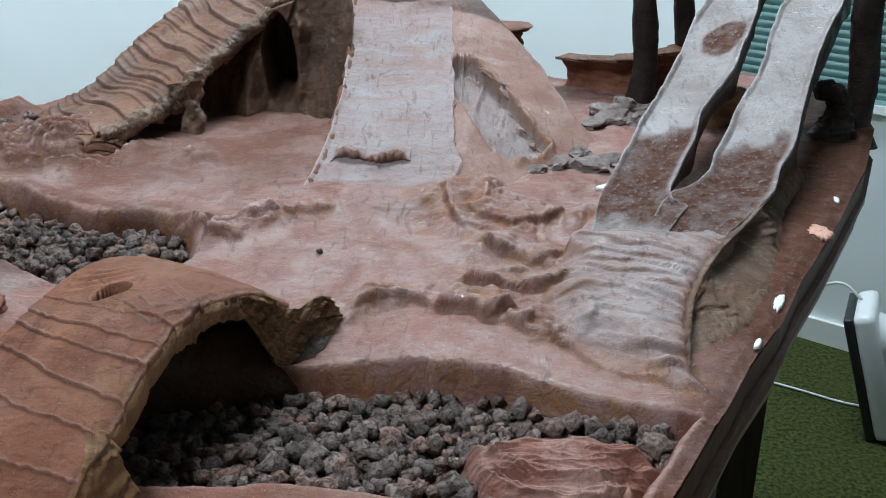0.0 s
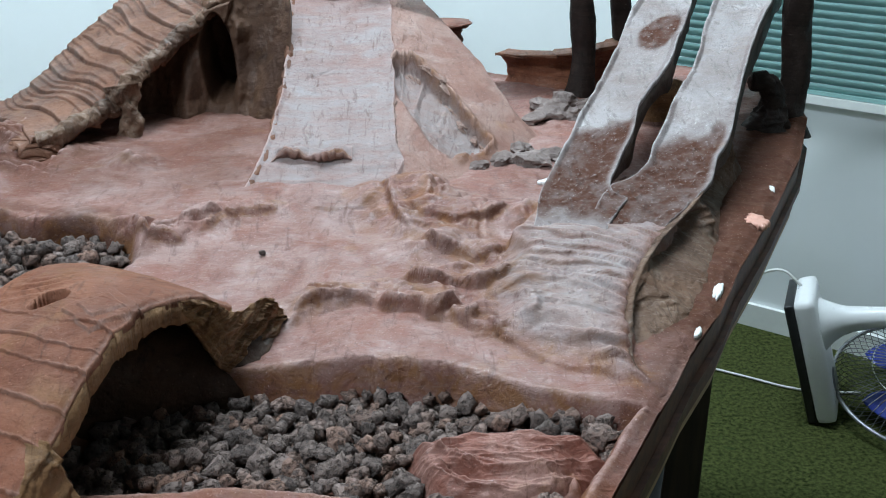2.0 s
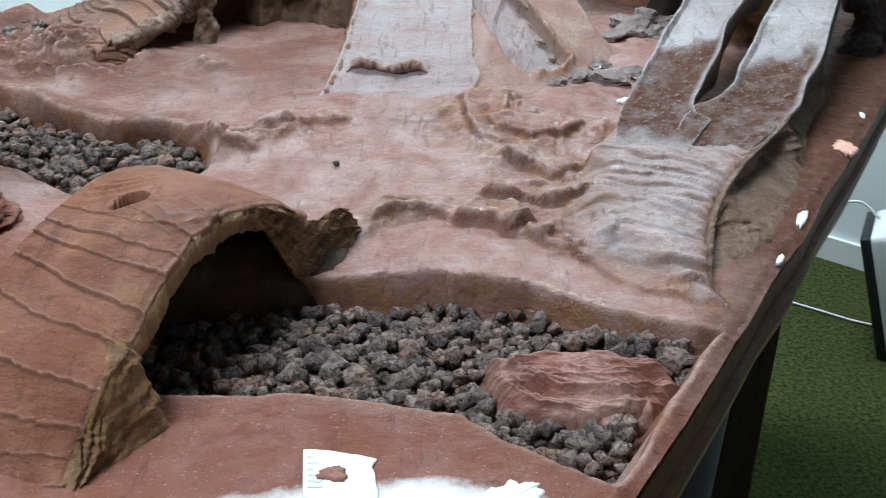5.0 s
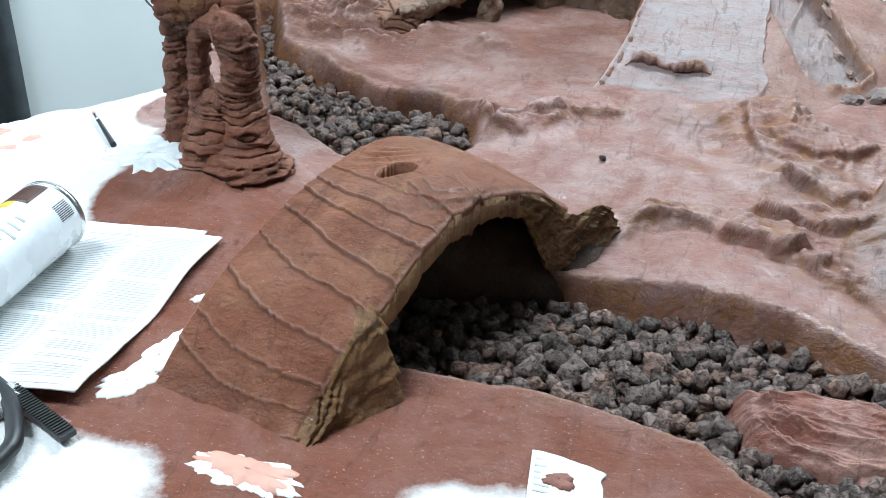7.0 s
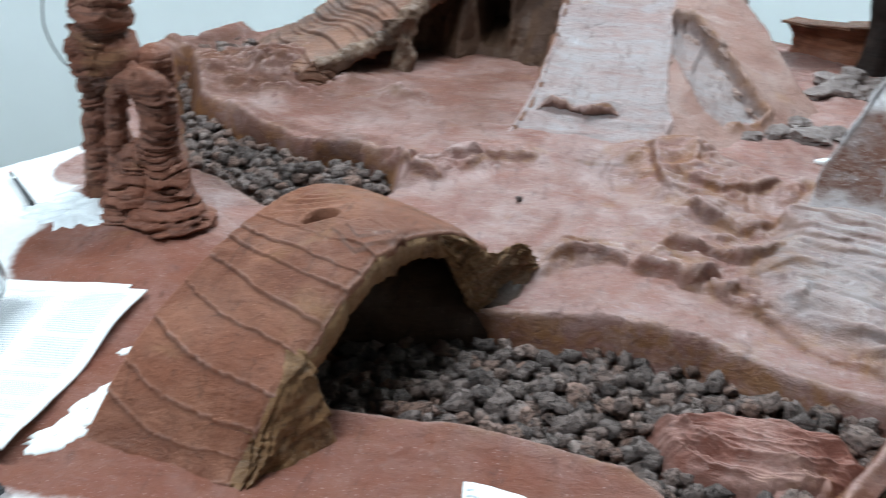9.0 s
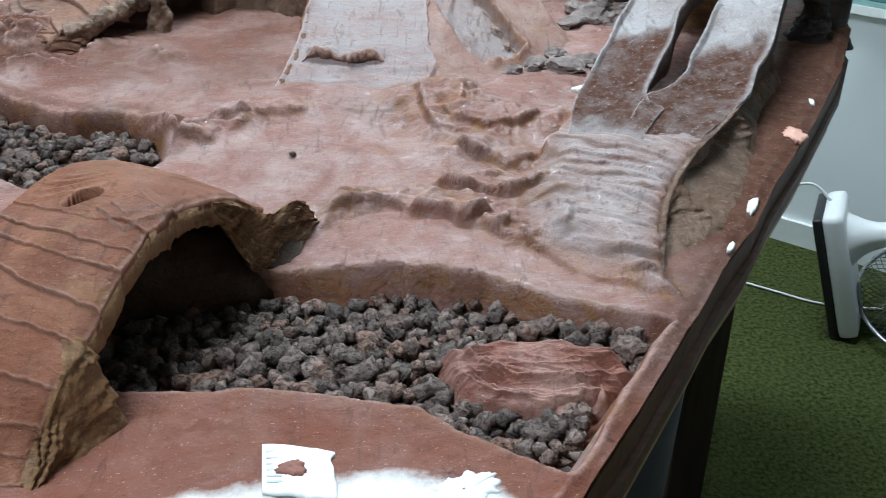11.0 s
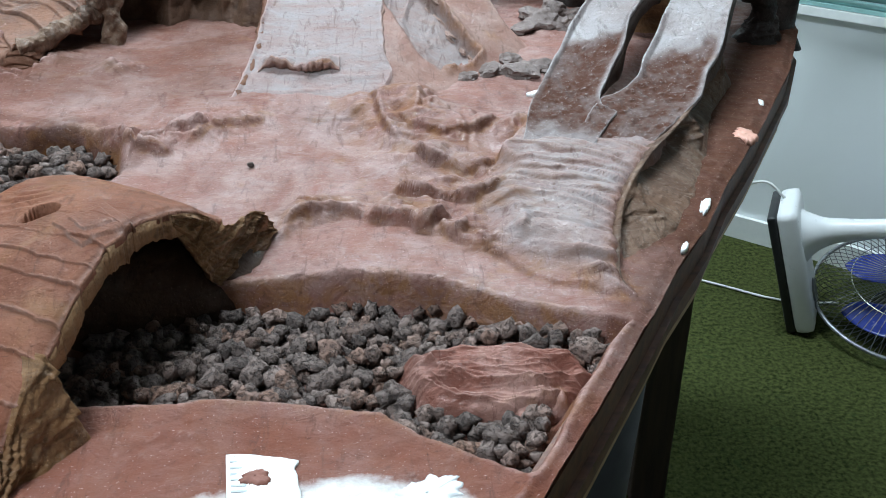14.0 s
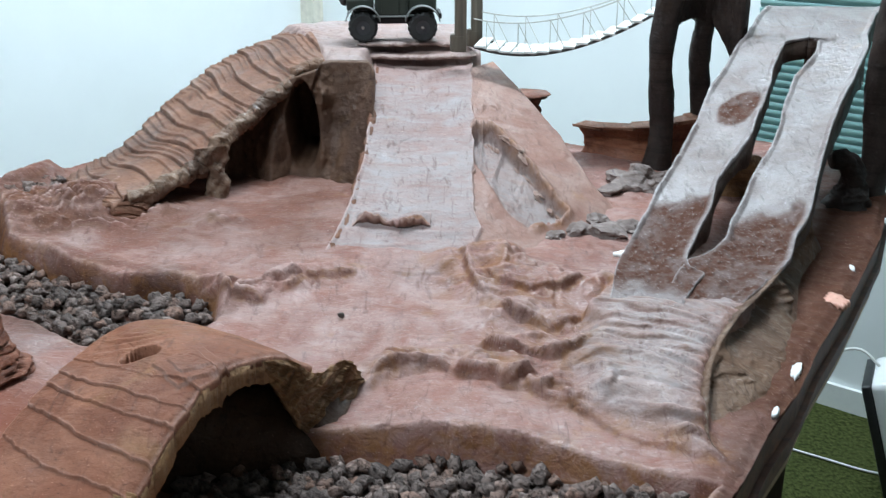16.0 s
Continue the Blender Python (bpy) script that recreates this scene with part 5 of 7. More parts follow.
    # crusts along the ramp's edges
    for x0, seed, r0 in ((-0.166, 113, 0.0060), (0.016, 114, 0.0030)):
        t = np.linspace(0, 1, 140)
        yy = 1.27 + 0.58 * t if x0 < 0 else 1.285 + 0.22 * t
        hz = curve((yy - 1.252) / 0.625, [(0, -0.004), (0.10, 0.016), (0.24, 0.045), (0.47, 0.087), (0.75, 0.140), (0.97, 0.166), (1.0, 0.168)])
        path = np.c_[(ramp_left(yy) + 0.002 if x0 < 0 else x0 + 0 * yy) + 0.004 * fbm(t * 12, 0 * t, seed=seed), yy, TOP + hz - 0.002]
        finish("crust", *tube(path, r0 * (1 + 0.4 * fbm(t * 22, 0 * t, seed=seed + 20)), 14, lambda X, Y, Z: 0.6 * fbm(X * 90, Y * 90, Z * 90, seed=seed)), scale_mat if x0 < 0 else flank_crust, mt, "ragged crust along the ramp's edge")
    # right flank
    a, b = np.meshgrid(np.linspace(0, 1, 170), np.linspace(0, 1, 170), indexing="ij")
    c00, c10, c01, c11 = np.array((0.014, 1.262, 0.0)), np.array((0.255, 1.495, 0.0)), np.array((0.012, 1.855, 0.0)), np.array((0.060, 1.93, 0.0))
    A, B = a[..., None], b[..., None]
    Q = c00 * (1 - A) * (1 - B) + c10 * A * (1 - B) + c01 * (1 - A) * B + c11 * A * B
    inner = curve((0.010 + 0.593 * b) / 0.625, [(0, -0.004), (0.10, 0.016), (0.24, 0.045), (0.47, 0.087), (0.75, 0.140), (0.97, 0.166), (1.0, 0.168)])
    Q[..., 2] = (1 - a) * (inner - 0.001) + a * (-0.008 + 0.173 * b) + 0.030 * np.sin(np.pi * b) * a * (1 - 0.3 * a)
    # grey hollow under a ragged crest that runs from the ramp's edge down to the outer foot
    hollow = inside(a + 0.030 * fbm(a * 7, b * 7, seed=130), b + 0.030 * fbm(a * 7 + 4, b * 7, seed=129), [(0.01, 0.60), (0.20, 0.59), (0.42, 0.48), (0.52, 0.37), (0.57, 0.25), (0.66, 0.09), (0.38, 0.09), (0.25, 0.17), (0.15, 0.30), (0.02, 0.44)])
    high = np.clip((a - 0.05) * 1.1 + b - 0.50, -0.4, 0.4)
    gully = step(-0.010, 0.020 + 0.10 * step(0.05, -0.20, high), hollow)
    ragged = bump(hollow + 0.012, 0.022) * step(-0.10, 0.05, high)
    Q[..., 2] -= 0.021 * gully * (0.7 + 0.5 * step(-0.2, 0.15, high))
    Q[..., 2] += 0.008 * ragged * np.clip(0.6 + 1.2 * fbm(a * 14, b * 14, seed=131), 0, 1.3)
    Q[..., 2] += gully * 0.010 * np.clip(ridged(a * 4 + b * 2, b * 6 - a * 4, seed=134, octaves=3) - 0.05, 0, 1) * step(-0.15, 0.10, high)
    # thin cracks above the hollow
    d, w2, s2 = along(a, b, [(0.0, 0.75), (0.05, 0.69), (0.15, 0.67), (0.27, 0.68), (0.40, 0.65)])
    d = d + 0.012 * grain(a * 30, b * 30, seed=136)
    Q[..., 2] += 0.0045 * step(-0.004, 0.010, d * s2) * np.exp(-np.clip(d * s2, 0, 1) / 0.05)
    Q[..., 2] += 0.0016 * fbm(Q[..., 0] * 26, Q[..., 1] * 26, seed=133) + 0.0012 * ridged(a * 5, b * 14, seed=135, octaves=3)
    Q[..., 2] -= 0.02 * step(0.94, 1.0, a + 0.03 * fbm(b * 9, 0 * b, seed=137)) * step(0.0, 0.3, b)
    Q[..., 2] += TOP
    bot = Q.copy()
    bot[..., 2] = np.minimum(Q[..., 2] - 0.01, TOP - 0.03)
    zf = np.zeros(a.size)
    gm = np.clip(gully * 1.2, 0, 1)
    finish("flank", *shell(Q, bot), flank_mat, mt, "rough dusty flank with a gully", marks={"grey": np.r_[gm.ravel(), zf], "rust_shade": np.r_[(0.2 * ragged).ravel(), zf], "ochre": np.r_[(0.8 * ragged).ravel(), zf], "white": np.r_[zf, zf], "wet": np.r_[zf, zf]})
    # broken flakes along the crack
    rng = random.Random(31)
    for q in range(16):
        bb = 0.12 + 0.46 * q / 15 + rng.uniform(-0.02, 0.02)
        aa = float(np.interp(bb, [0.09, 0.25, 0.37, 0.48, 0.59], [0.65, 0.57, 0.51, 0.41, 0.15])) + rng.uniform(-0.03, 0.02)
        i, j2 = int(aa * 169), int(bb * 169)
        bm = bmesh.new()
        size = rng.uniform(0.007, 0.015)
        bmesh.ops.create_icosphere(bm, subdivisions=3, radius=1)
        for v in bm.verts:
            p = v.co * (1 + 0.55 * noise.noise(v.co * 1.6 + Vector((q * 3.1, 0, 0))))
            v.co = Vector((p.x * size * 1.3, p.y * size * 0.45, p.z * size * 0.20))
        turn = Euler((rng.uniform(-0.3, 0.3), rng.uniform(0.2, 0.6), rng.uniform(-1.3, -0.5))).to_matrix()
        bmesh.ops.rotate(bm, verts=bm.verts, matrix=turn)
        bmesh.ops.translate(bm, verts=bm.verts, vec=Vector(Q[i, j2]) - Vector((0, 0, 0.001)))
        part("flake", bm, flank_crust, mt, smooth=True)
    # cave: rear wall with a deep tunnel mouth, and a post under the lip
    ns, nk = 260, 100
    k = np.linspace(0, 1, nk)[None, :, None]
    base = smoothline([(-0.53, 1.56, TOP - 0.01), (-0.46, 1.63, TOP - 0.01), (-0.39, 1.655, TOP - 0.01), (-0.345, 1.64, TOP - 0.01), (-0.30, 1.655, TOP - 0.01), (-0.27, 1.66, TOP - 0.01), (-0.235, 1.64, TOP - 0.01), (-0.222, 1.612, TOP - 0.01), (-0.195, 1.60, TOP - 0.01), (-0.172, 1.50, TOP - 0.01), (-0.178, 1.38, TOP - 0.01)], ns)
    crest = smoothline([(-0.50, 1.62, TOP + 0.075), (-0.43, 1.68, TOP + 0.12), (-0.38, 1.71, TOP + 0.145), (-0.34, 1.71, TOP + 0.160), (-0.305, 1.70, TOP + 0.172), (-0.275, 1.69, TOP + 0.182), (-0.248, 1.70, TOP + 0.190), (-0.238, 1.722, TOP + 0.200), (-0.166, 1.722, TOP + 0.200), (-0.149, 1.62, TOP + 0.113), (-0.160, 1.40, TOP + 0.037)], ns)
    V = base[:, None] * (1 - k) + crest[:, None] * k
    X, Z = V[..., 0].copy(), V[..., 2] - TOP
    V[..., 1] += 0.010 * fbm(X * 34, Z * 18, seed=140) * step(-0.18, -0.24, X) + 0.003 * fbm(X * 90, Z * 60, seed=143)
    V[..., 1] -= 0.014 * bump(X + 0.322, 0.016) * step(0.16, 0.10, Z) + 0.014 * bump(X + 0.240, 0.010) * step(0.0, 0.05, Z)
    V[..., 1] -= 0.016 * bump(np.hypot((X + 0.243) * 1.2, Z - 0.150), 0.020) * (1 + 0.6 * grain(X * 90, Z * 90, seed=142))
    V[..., 1] -= 0.014 * step(0.045, 0.0, Z) * bump(X + 0.275, 0.06)
    mouth = np.hypot((X + 0.272 + 0.06 * (Z - 0.1)) / 0.026, (Z - 0.098) / np.where(Z > 0.098, 0.072, 0.066)) + 0.10 * grain(X * 70, Z * 40, seed=141)
    V[..., 1] += 0.13 * step(1.08, 0.86, mouth)
    W = V + np.array([0.0, 0.02, 0.0])
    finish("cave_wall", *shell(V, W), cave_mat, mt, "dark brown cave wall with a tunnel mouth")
    path = smoothline([(-0.392, 1.535, TOP + 0.0), (-0.390, 1.538, TOP + 0.03), (-0.395, 1.542, TOP + 0.06), (-0.400, 1.55, TOP + 0.095)], 50)
    finish("cave_post", *tube(path, curve(np.linspace(0, 1, 50), [(0, 0.019), (0.5, 0.016), (1, 0.026)]), 36, lambda X, Y, Z: 0.7 * fbm(X * 60, Y * 60, Z * 50, seed=145)), sidewall_mat, mt)
    for c in mt.children:
        c.matrix_parent_inverse = mt.matrix_world.inverted()
    return mt


build_mountain()

# ---- twin ramp and tower ----


def lane_left(y):
    return 0.014 * step(1.16, 1.07, y) + 0.226 + 0.483 * (y - 1.2) + curve(y, [(1.0, -0.004), (1.2, -0.010), (1.3, -0.012), (1.35, -0.007), (1.45, -0.004), (1.55, -0.010), (1.62, -0.004), (1.9, 0.0)])


def lane_right(y):
    return -0.026 * step(1.22, 1.10, y) + 0.336 + 0.500 * (y - 1.1) + curve(y, [(1.04, 0.0), (1.1, 0.010), (1.2, 0.022), (1.25, 0.019), (1.3, 0.026), (1.35, 0.022), (1.4, 0.019), (1.5, 0.016), (1.55, 0.018), (1.65, 0.026), (1.75, 0.033), (1.9, 0.034)])


def lane_height(y):
    return curve(y, [(1.02, 0.028), (1.10, 0.036), (1.15, 0.0455), (1.20, 0.054), (1.26, 0.070), (1.33, 0.100), (1.46, 0.150), (1.61, 0.200), (1.79, 0.266), (1.90, 0.275)])


def build_twin_ramp():
    ob = tagged(empty("twin_ramp", pose(0.4, 1.4, TOP)), "steep double ramp of grey-brown plaster with raised rims", "ramp")
    def lane(name, left, right, y0, y1, thick, seed, inner):
        a, c = np.meshgrid(np.linspace(0, 1, 64), np.linspace(0, 1, 460), indexing="ij")
        y = y0 + (y1 - y0) * c
        x = left(y) * (1 - a) + right(y) * a
        merged = step(1.73, 1.69, y)
        sides = [step(0.10, 0.02, a), step(0.88, 0.98, a)]
        sides[inner] = sides[inner] * merged
        sides = [q * step(1.14, 1.24, y) for q in sides]
        rim = np.maximum(*sides)
        z = lane_height(y - 0.05 * (a - 0.5) * step(1.30, 1.18, y)) + 0.0044 * rim * (0.9 + 1.3 * fbm(c * 26, a * 2, seed=seed)) + 0.0011 * fbm(x * 12, y * 45, seed=seed + 1)
        z = z - 0.0022 * np.sin(np.pi * a) * merged - 0.004 * step(1.14, 1.07, y)
        y = y - 0.05 * (a - 0.5) * merged
        wobble = 0.05 * fbm(x * 14, y * 9, seed=seed + 5)
        foot = (1.330, 1.285)[seed == 160]
        rustp = step(foot + 0.012, foot - 0.012, y + wobble) * step((1.095, 1.035)[seed == 160], (1.140, 1.085)[seed == 160], y + wobble)
        if seed == 150:
            rustp = np.maximum(rustp, step(1.15, 0.85, np.hypot((y - 1.515) / 0.050, (a - 0.62) / 0.33) + wobble * 5))
        rustp = rustp * (1 - 0.8 * rim) * np.clip(0.95 + 0.5 * fbm(x * 60, y * 60, seed=seed + 6), 0, 1)
        z = z + 0.0034 * rustp * np.clip(fbm(x * 150, y * 150, seed=seed + 2, octaves=3) + 0.1, -0.1, 1)
        top = np.stack([x, y, TOP + z], -1)
        skin, bot = top.copy(), top.copy()
        skin[..., 2] -= 0.005 + 0.002 * rim
        bot[..., 2] -= 0.008 + (thick - 0.008 + 0.008 * np.sin(c * 30 + seed) + 0.010 * fbm(c * 12, a * 2, seed=seed + 7)) * step(1.16, 1.32, y)
        belly = skin.copy()
        belly[..., 0] += (a - 0.5) * -0.006
        free = int(np.searchsorted(y0 + (y1 - y0) * c[0], 1.17))
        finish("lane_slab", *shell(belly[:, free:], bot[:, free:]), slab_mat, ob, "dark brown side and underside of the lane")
        z1 = np.zeros(a.size)
        rr = np.r_[np.maximum(rustp, 0.30 * step(1.20, 1.13, y)).ravel(), z1 + 0.7]
        finish(name, *shell(top, skin), lane_mat, ob, marks={"rust_shade": rr, "grey": np.r_[np.maximum(0.35 * (1 - rustp), step(1.22, 1.14, y)).ravel(), z1], "white": np.zeros(len(rr)), "wet": np.r_[(0.4 + 0.6 * step(0.35, 0.8, c)).ravel(), z1]})
    middle = lambda y: (lane_left(y) + lane_right(y)) / 2
    gap_l = lambda y: np.minimum(middle(y) + 0.003, lane_left(y) + curve(y, [(1.10, 0.095), (1.168, 0.095), (1.190, 0.070), (1.26, 0.062), (1.30, 0.067), (1.35, 0.057), (1.40, 0.064), (1.45, 0.072), (1.5, 0.073), (1.55, 0.075), (1.6, 0.068), (1.65, 0.059), (1.69, 0.061), (1.715, 0.075), (1.73, 0.13)]))
    gap_r = lambda y: np.maximum(middle(y), lane_right(y) - curve(y, [(1.04, 0.095), (1.148, 0.095), (1.170, 0.076), (1.25, 0.072), (1.3, 0.076), (1.35, 0.072), (1.4, 0.061), (1.45, 0.058), (1.5, 0.064), (1.55, 0.068), (1.6, 0.073), (1.65, 0.063), (1.69, 0.066), (1.715, 0.080), (1.73, 0.13)]))
    lane("left_lane", lane_left, gap_l, 1.06, 1.89, 0.044, 150, 1)
    lane("right_lane", gap_r, lane_right, 1.06, 1.89, 0.052, 160, 0)
    # outer side of the right lane down to the ground
    s, k = np.meshgrid(np.linspace(0, 1, 90), np.linspace(0, 1, 40), indexing="ij")
    yt = 0.796 + 0.54 * s
    xt = curve(yt, [(0.796, 0.240), (0.822, 0.231), (0.865, 0.239), (0.945, 0.261), (1.03, 0.307), (1.085, 0.347), (1.14, 0.384), (1.20, 0.412), (1.26, 0.437), (1.34, 0.480)]) + 0.001
    ht = curve(yt, [(0.796, 0.006), (0.86, 0.019), (0.93, 0.031), (1.02, 0.042), (1.10, 0.049), (1.20, 0.056), (1.26, 0.070), (1.34, 0.102)])
    yb = 0.800 + 0.555 * s
    xb = curve(yb, [(0.800, 0.246), (0.827, 0.249), (0.855, 0.267), (0.912, 0.303), (1.002, 0.351), (1.116, 0.400), (1.243, 0.445), (1.355, 0.508)])
    hollow = (0.036 * np.abs(np.sin(s * 9.0 + 0.5 + 0.6 * k + 0.5 * fbm(s * 5, k * 2, seed=173))) ** 0.8 - 0.006) * np.sin(np.pi * k) ** 0.7 + 0.009 * fbm(s * 12, k * 4, seed=171) + 0.004 * ridged(s * 14, k * 3, seed=172)
    kk = k**1.25
    v = np.stack([xt * (1 - kk) + (xb + 0.006) * kk - 0.8 * hollow * np.sin(np.pi * k), yt * (1 - k) + yb * k + 0.75 * hollow * np.sin(np.pi * k), TOP + (ht - 0.002) * (1 - k) ** 0.85 - 0.004 * k**4], -1)
    b = v - np.array([0.008, -0.002, 0.004])
    finish("side_wall", *shell(v, b), sidewall_mat, ob, "hollowed brown side wall")
    for c in ob.children:
        c.matrix_parent_inverse = ob.matrix_world.inverted()
    return ob


build_twin_ramp()


def build_tower():
    ob = tagged(empty("tower", pose(0.55, 1.75, TOP)), "dark brown arched tower of tree-like posts under the ramp", "tower")
    rough = lambda X, Y, Z: 0.30 * fbm(X * 50, Y * 50, Z * 18, seed=180)
    for (x, y), r, h in (((0.345, 1.735), 0.021, 0.36), ((0.425, 1.80), 0.017, 0.36), ((0.668, 1.60), 0.023, 0.40)):
        zz = np.linspace(-0.02, h, 70)
        path = np.c_[x + 0.006 * np.sin(zz * 22), y + 0.004 * np.sin(zz * 17), TOP + zz]
        rad = r * (1 + 0.9 * np.exp(-(zz + 0.02) / 0.025) + 0.35 * np.exp((zz - h) / 0.04))
        finish("post", *tube(path, rad, 24, rough), tower_mat, ob)
    # arch wall between the posts, and the deck
    def arch_wall(p0, p1, low_of, top, name):
        s, k = np.meshgrid(np.linspace(0, 1, 60), np.linspace(0, 1, 30), indexing="ij")
        z = low_of(s) * (1 - k) + top * k
        n = np.array([-(p1[1] - p0[1]), p1[0] - p0[0]])
        n = n / np.linalg.norm(n)
        off = 0.012 + 0.003 * fbm(s * 16, k * 8, seed=185)
        mid = np.stack([p0[0] + (p1[0] - p0[0]) * s, p0[1] + (p1[1] - p0[1]) * s], -1)
        v = np.concatenate([mid - n * off[..., None], TOP + z[..., None]], -1)
        b = np.concatenate([mid + n * 0.012, TOP + z[..., None]], -1)
        finish(name, *shell(v, b), tower_mat, ob)
    round_arch = lambda z0, rise: (lambda s: z0 + rise * np.sqrt(np.clip(1 - (2 * s - 1) ** 2, 0, 1)))
    arch_wall((0.345, 1.735), (0.425, 1.80), round_arch(0.235, 0.035), 0.36, "side_arch")
    arch_wall((0.425, 1.80), (0.478, 1.745), lambda s: 0.272 - 0.095 * s**1.6, 0.36, "front_arch")
    for c in ob.children:
        c.matrix_parent_inverse = ob.matrix_world.inverted()
    return ob


build_tower()
# ---- things on the landscape ----


def ground_at(x, y):
    return TOP + float(ground_height(np.array([x]), np.array([y]))[0])


def build_folded_rock():
    a, b = np.meshgrid(np.linspace(-1, 1, 230), np.linspace(-1, 1, 170), indexing="ij")
    r = np.maximum(np.abs(a), np.abs(b))
    ang = np.arctan2(b, a)
    n = np.hypot(a, b) + 1e-9
    a2, b2 = a / n * r, b / n * r
    rag = 1 + 0.14 * fbm(np.cos(ang) * 2.2, np.sin(ang) * 2.2, seed=207)
    x = 0.098 + (a2 * 0.094 * (1 + 0.06 * np.sin(ang * 3 + 1)) + b2 * 0.01) * rag
    y = 0.700 + (b2 * 0.054 * (1 + 0.08 * np.sin(ang * 2)) - a2 * 0.012) * rag
    sweep = b2 * 1.9 - 0.35 * a2 + 0.55 * np.sin(a2 * 2.4 + 0.6) + 0.9 * fbm(a2 * 0.9, b2 * 0.9, seed=205, octaves=2)
    twist = b2 * 3.6 + 1.1 * a2 + 0.8 * np.sin(a2 * 1.7 + 2.0) + 1.3 * fbm(a2 * 1.2 + 5, b2 * 1.2, seed=209, octaves=2)
    crease = 0.55 * (1 - np.abs(np.sin(np.pi * twist)) ** 0.55) * np.clip(0.5 + grain(a2 * 2.3 + 4, twist * 0.9, seed=210), 0, 1.2) + 0.8 * (1 - np.abs(np.sin(np.pi * sweep)) ** 0.55) * np.clip(0.7 + 0.8 * grain(a2 * 1.6, sweep * 1.1, seed=206), 0.15, 1.3) + 0.25 * ridged(a2 * 2 - b2, b2 * 3.0 + a2, seed=208, octaves=2)
    z = 0.034 * np.clip(1 - r**2.0, 0, 1) ** 0.85 + (0.0090 * crease + 0.0115 * np.clip(ridged(a2 * 1.0 + 0.6 * b2 + 0.4 * np.sin(b2 * 3), b2 * 2.3 - 0.8 * a2 + 0.5 * np.sin(a2 * 3.2), seed=211, octaves=3), -0.3, 1)) * step(1.0, 0.66, r) + 0.0014 * fbm(a2 * 9, b2 * 12, seed=201) * (1 - r**4)
    z = z + 0.009 * bump(r - 0.80, 0.12) - 0.014 * bump(np.hypot(a2 + 0.1, b2 + 0.05), 0.45)
    top = np.stack([x, y, TOP - 0.034 + z], -1)
    bot = top.copy()
    bot[..., 2] = TOP - 0.062
    tagged(finish("folded_rock", *shell(top, bot), fold_mat), "crumpled red rock lying among the lava stones", "rock")
    # apron of crumpled plaster beside it
    a, b = np.meshgrid(np.linspace(0, 1, 70), np.linspace(0, 1, 60), indexing="ij")
    x = 0.078 + 0.085 * a + 0.01 * b
    y = 0.598 + 0.105 * b + 0.055 * a
    z = -0.026 + 0.012 * a + 0.006 * fbm(a * 5, b * 5, seed=203) + 0.004 * np.sin(a * 16 + 3 * b + 3 * fbm(a * 3, b * 3, seed=204))
    e = np.minimum(np.minimum(a, 1 - a), np.minimum(b, 1 - b))
    z = z + 0.004 - 0.03 * step(0.22, 0.0, e)
    top = np.stack([x, y, TOP + z], -1)
    bot = top.copy()
    bot[..., 2] = TOP - 0.062
    tagged(finish("plaster_apron", *shell(top, bot), fold_mat), "low crumpled red plaster beside the table's edge", "rock")


build_folded_rock()


def build_red_wall():
    ob = tagged(empty("low_wall", pose(0.35, 1.85, TOP)), "curved rust-red wall capped with flat stones", "wall")
    line = smoothline([(0.226, 1.845), (0.278, 1.795), (0.345, 1.775), (0.44, 1.80), (0.52, 1.86)], 90)
    d = np.gradient(line, axis=0)
    nrm = np.c_[d[:, 1], -d[:, 0]] / np.linalg.norm(d, axis=1)[:, None]
    k = np.linspace(0, 1, 30)
    lean = 0.020 * (k - 0.5) ** 2 * 4 - 0.006
    H = np.linspace(0.060, 0.105, 90)
    v = np.zeros((90, 30, 3))
    v[..., :2] = line[:, None] + nrm[:, None] * (lean[None, :, None] + 0.004 * fbm(np.arange(90)[:, None] * 0.1, k[None] * 6, seed=210)[..., None])
    v[..., 2] = TOP + 0.0 + H[:, None] * k[None]
    b = v.copy()
    b[..., :2] -= nrm[:, None] * 0.03
    finish("wall_body", *shell(v, b), rock_paint("rust_wall_paint", (0.22, 0.072, 0.036), (0.13, 0.042, 0.024), (0.30, 0.12, 0.06), strata=0.5), ob)
    rng = random.Random(5)
    s = 0
    while s < 86:
        n = rng.randint(9, 16)
        mid = line[min(s + n // 2, 89)]
        ang = math.atan2(d[min(s + n // 2, 89)][1], d[min(s + n // 2, 89)][0])
        long = float(np.linalg.norm(line[min(s + n, 89)] - line[s])) * 1.08
        bm = bmesh.new()
        box_bm(bm, (max(long, 0.02) * 1.25, 0.038, 0.005), pose(mid[0], mid[1], TOP + H[min(s + n // 2, 89)] + 0.003, rng.uniform(-4, 4), rng.uniform(-8, -3), math.degrees(ang)), 0.002)
        for vtx in bm.verts:
            vtx.co += Vector((rng.uniform(-1, 1), rng.uniform(-1, 1), rng.uniform(-1, 1))) * 0.0015
        part("cap_stone", bm, scale_mat, ob)
        s += n
    for c in ob.children:
        c.matrix_parent_inverse = ob.matrix_world.inverted()


build_red_wall()


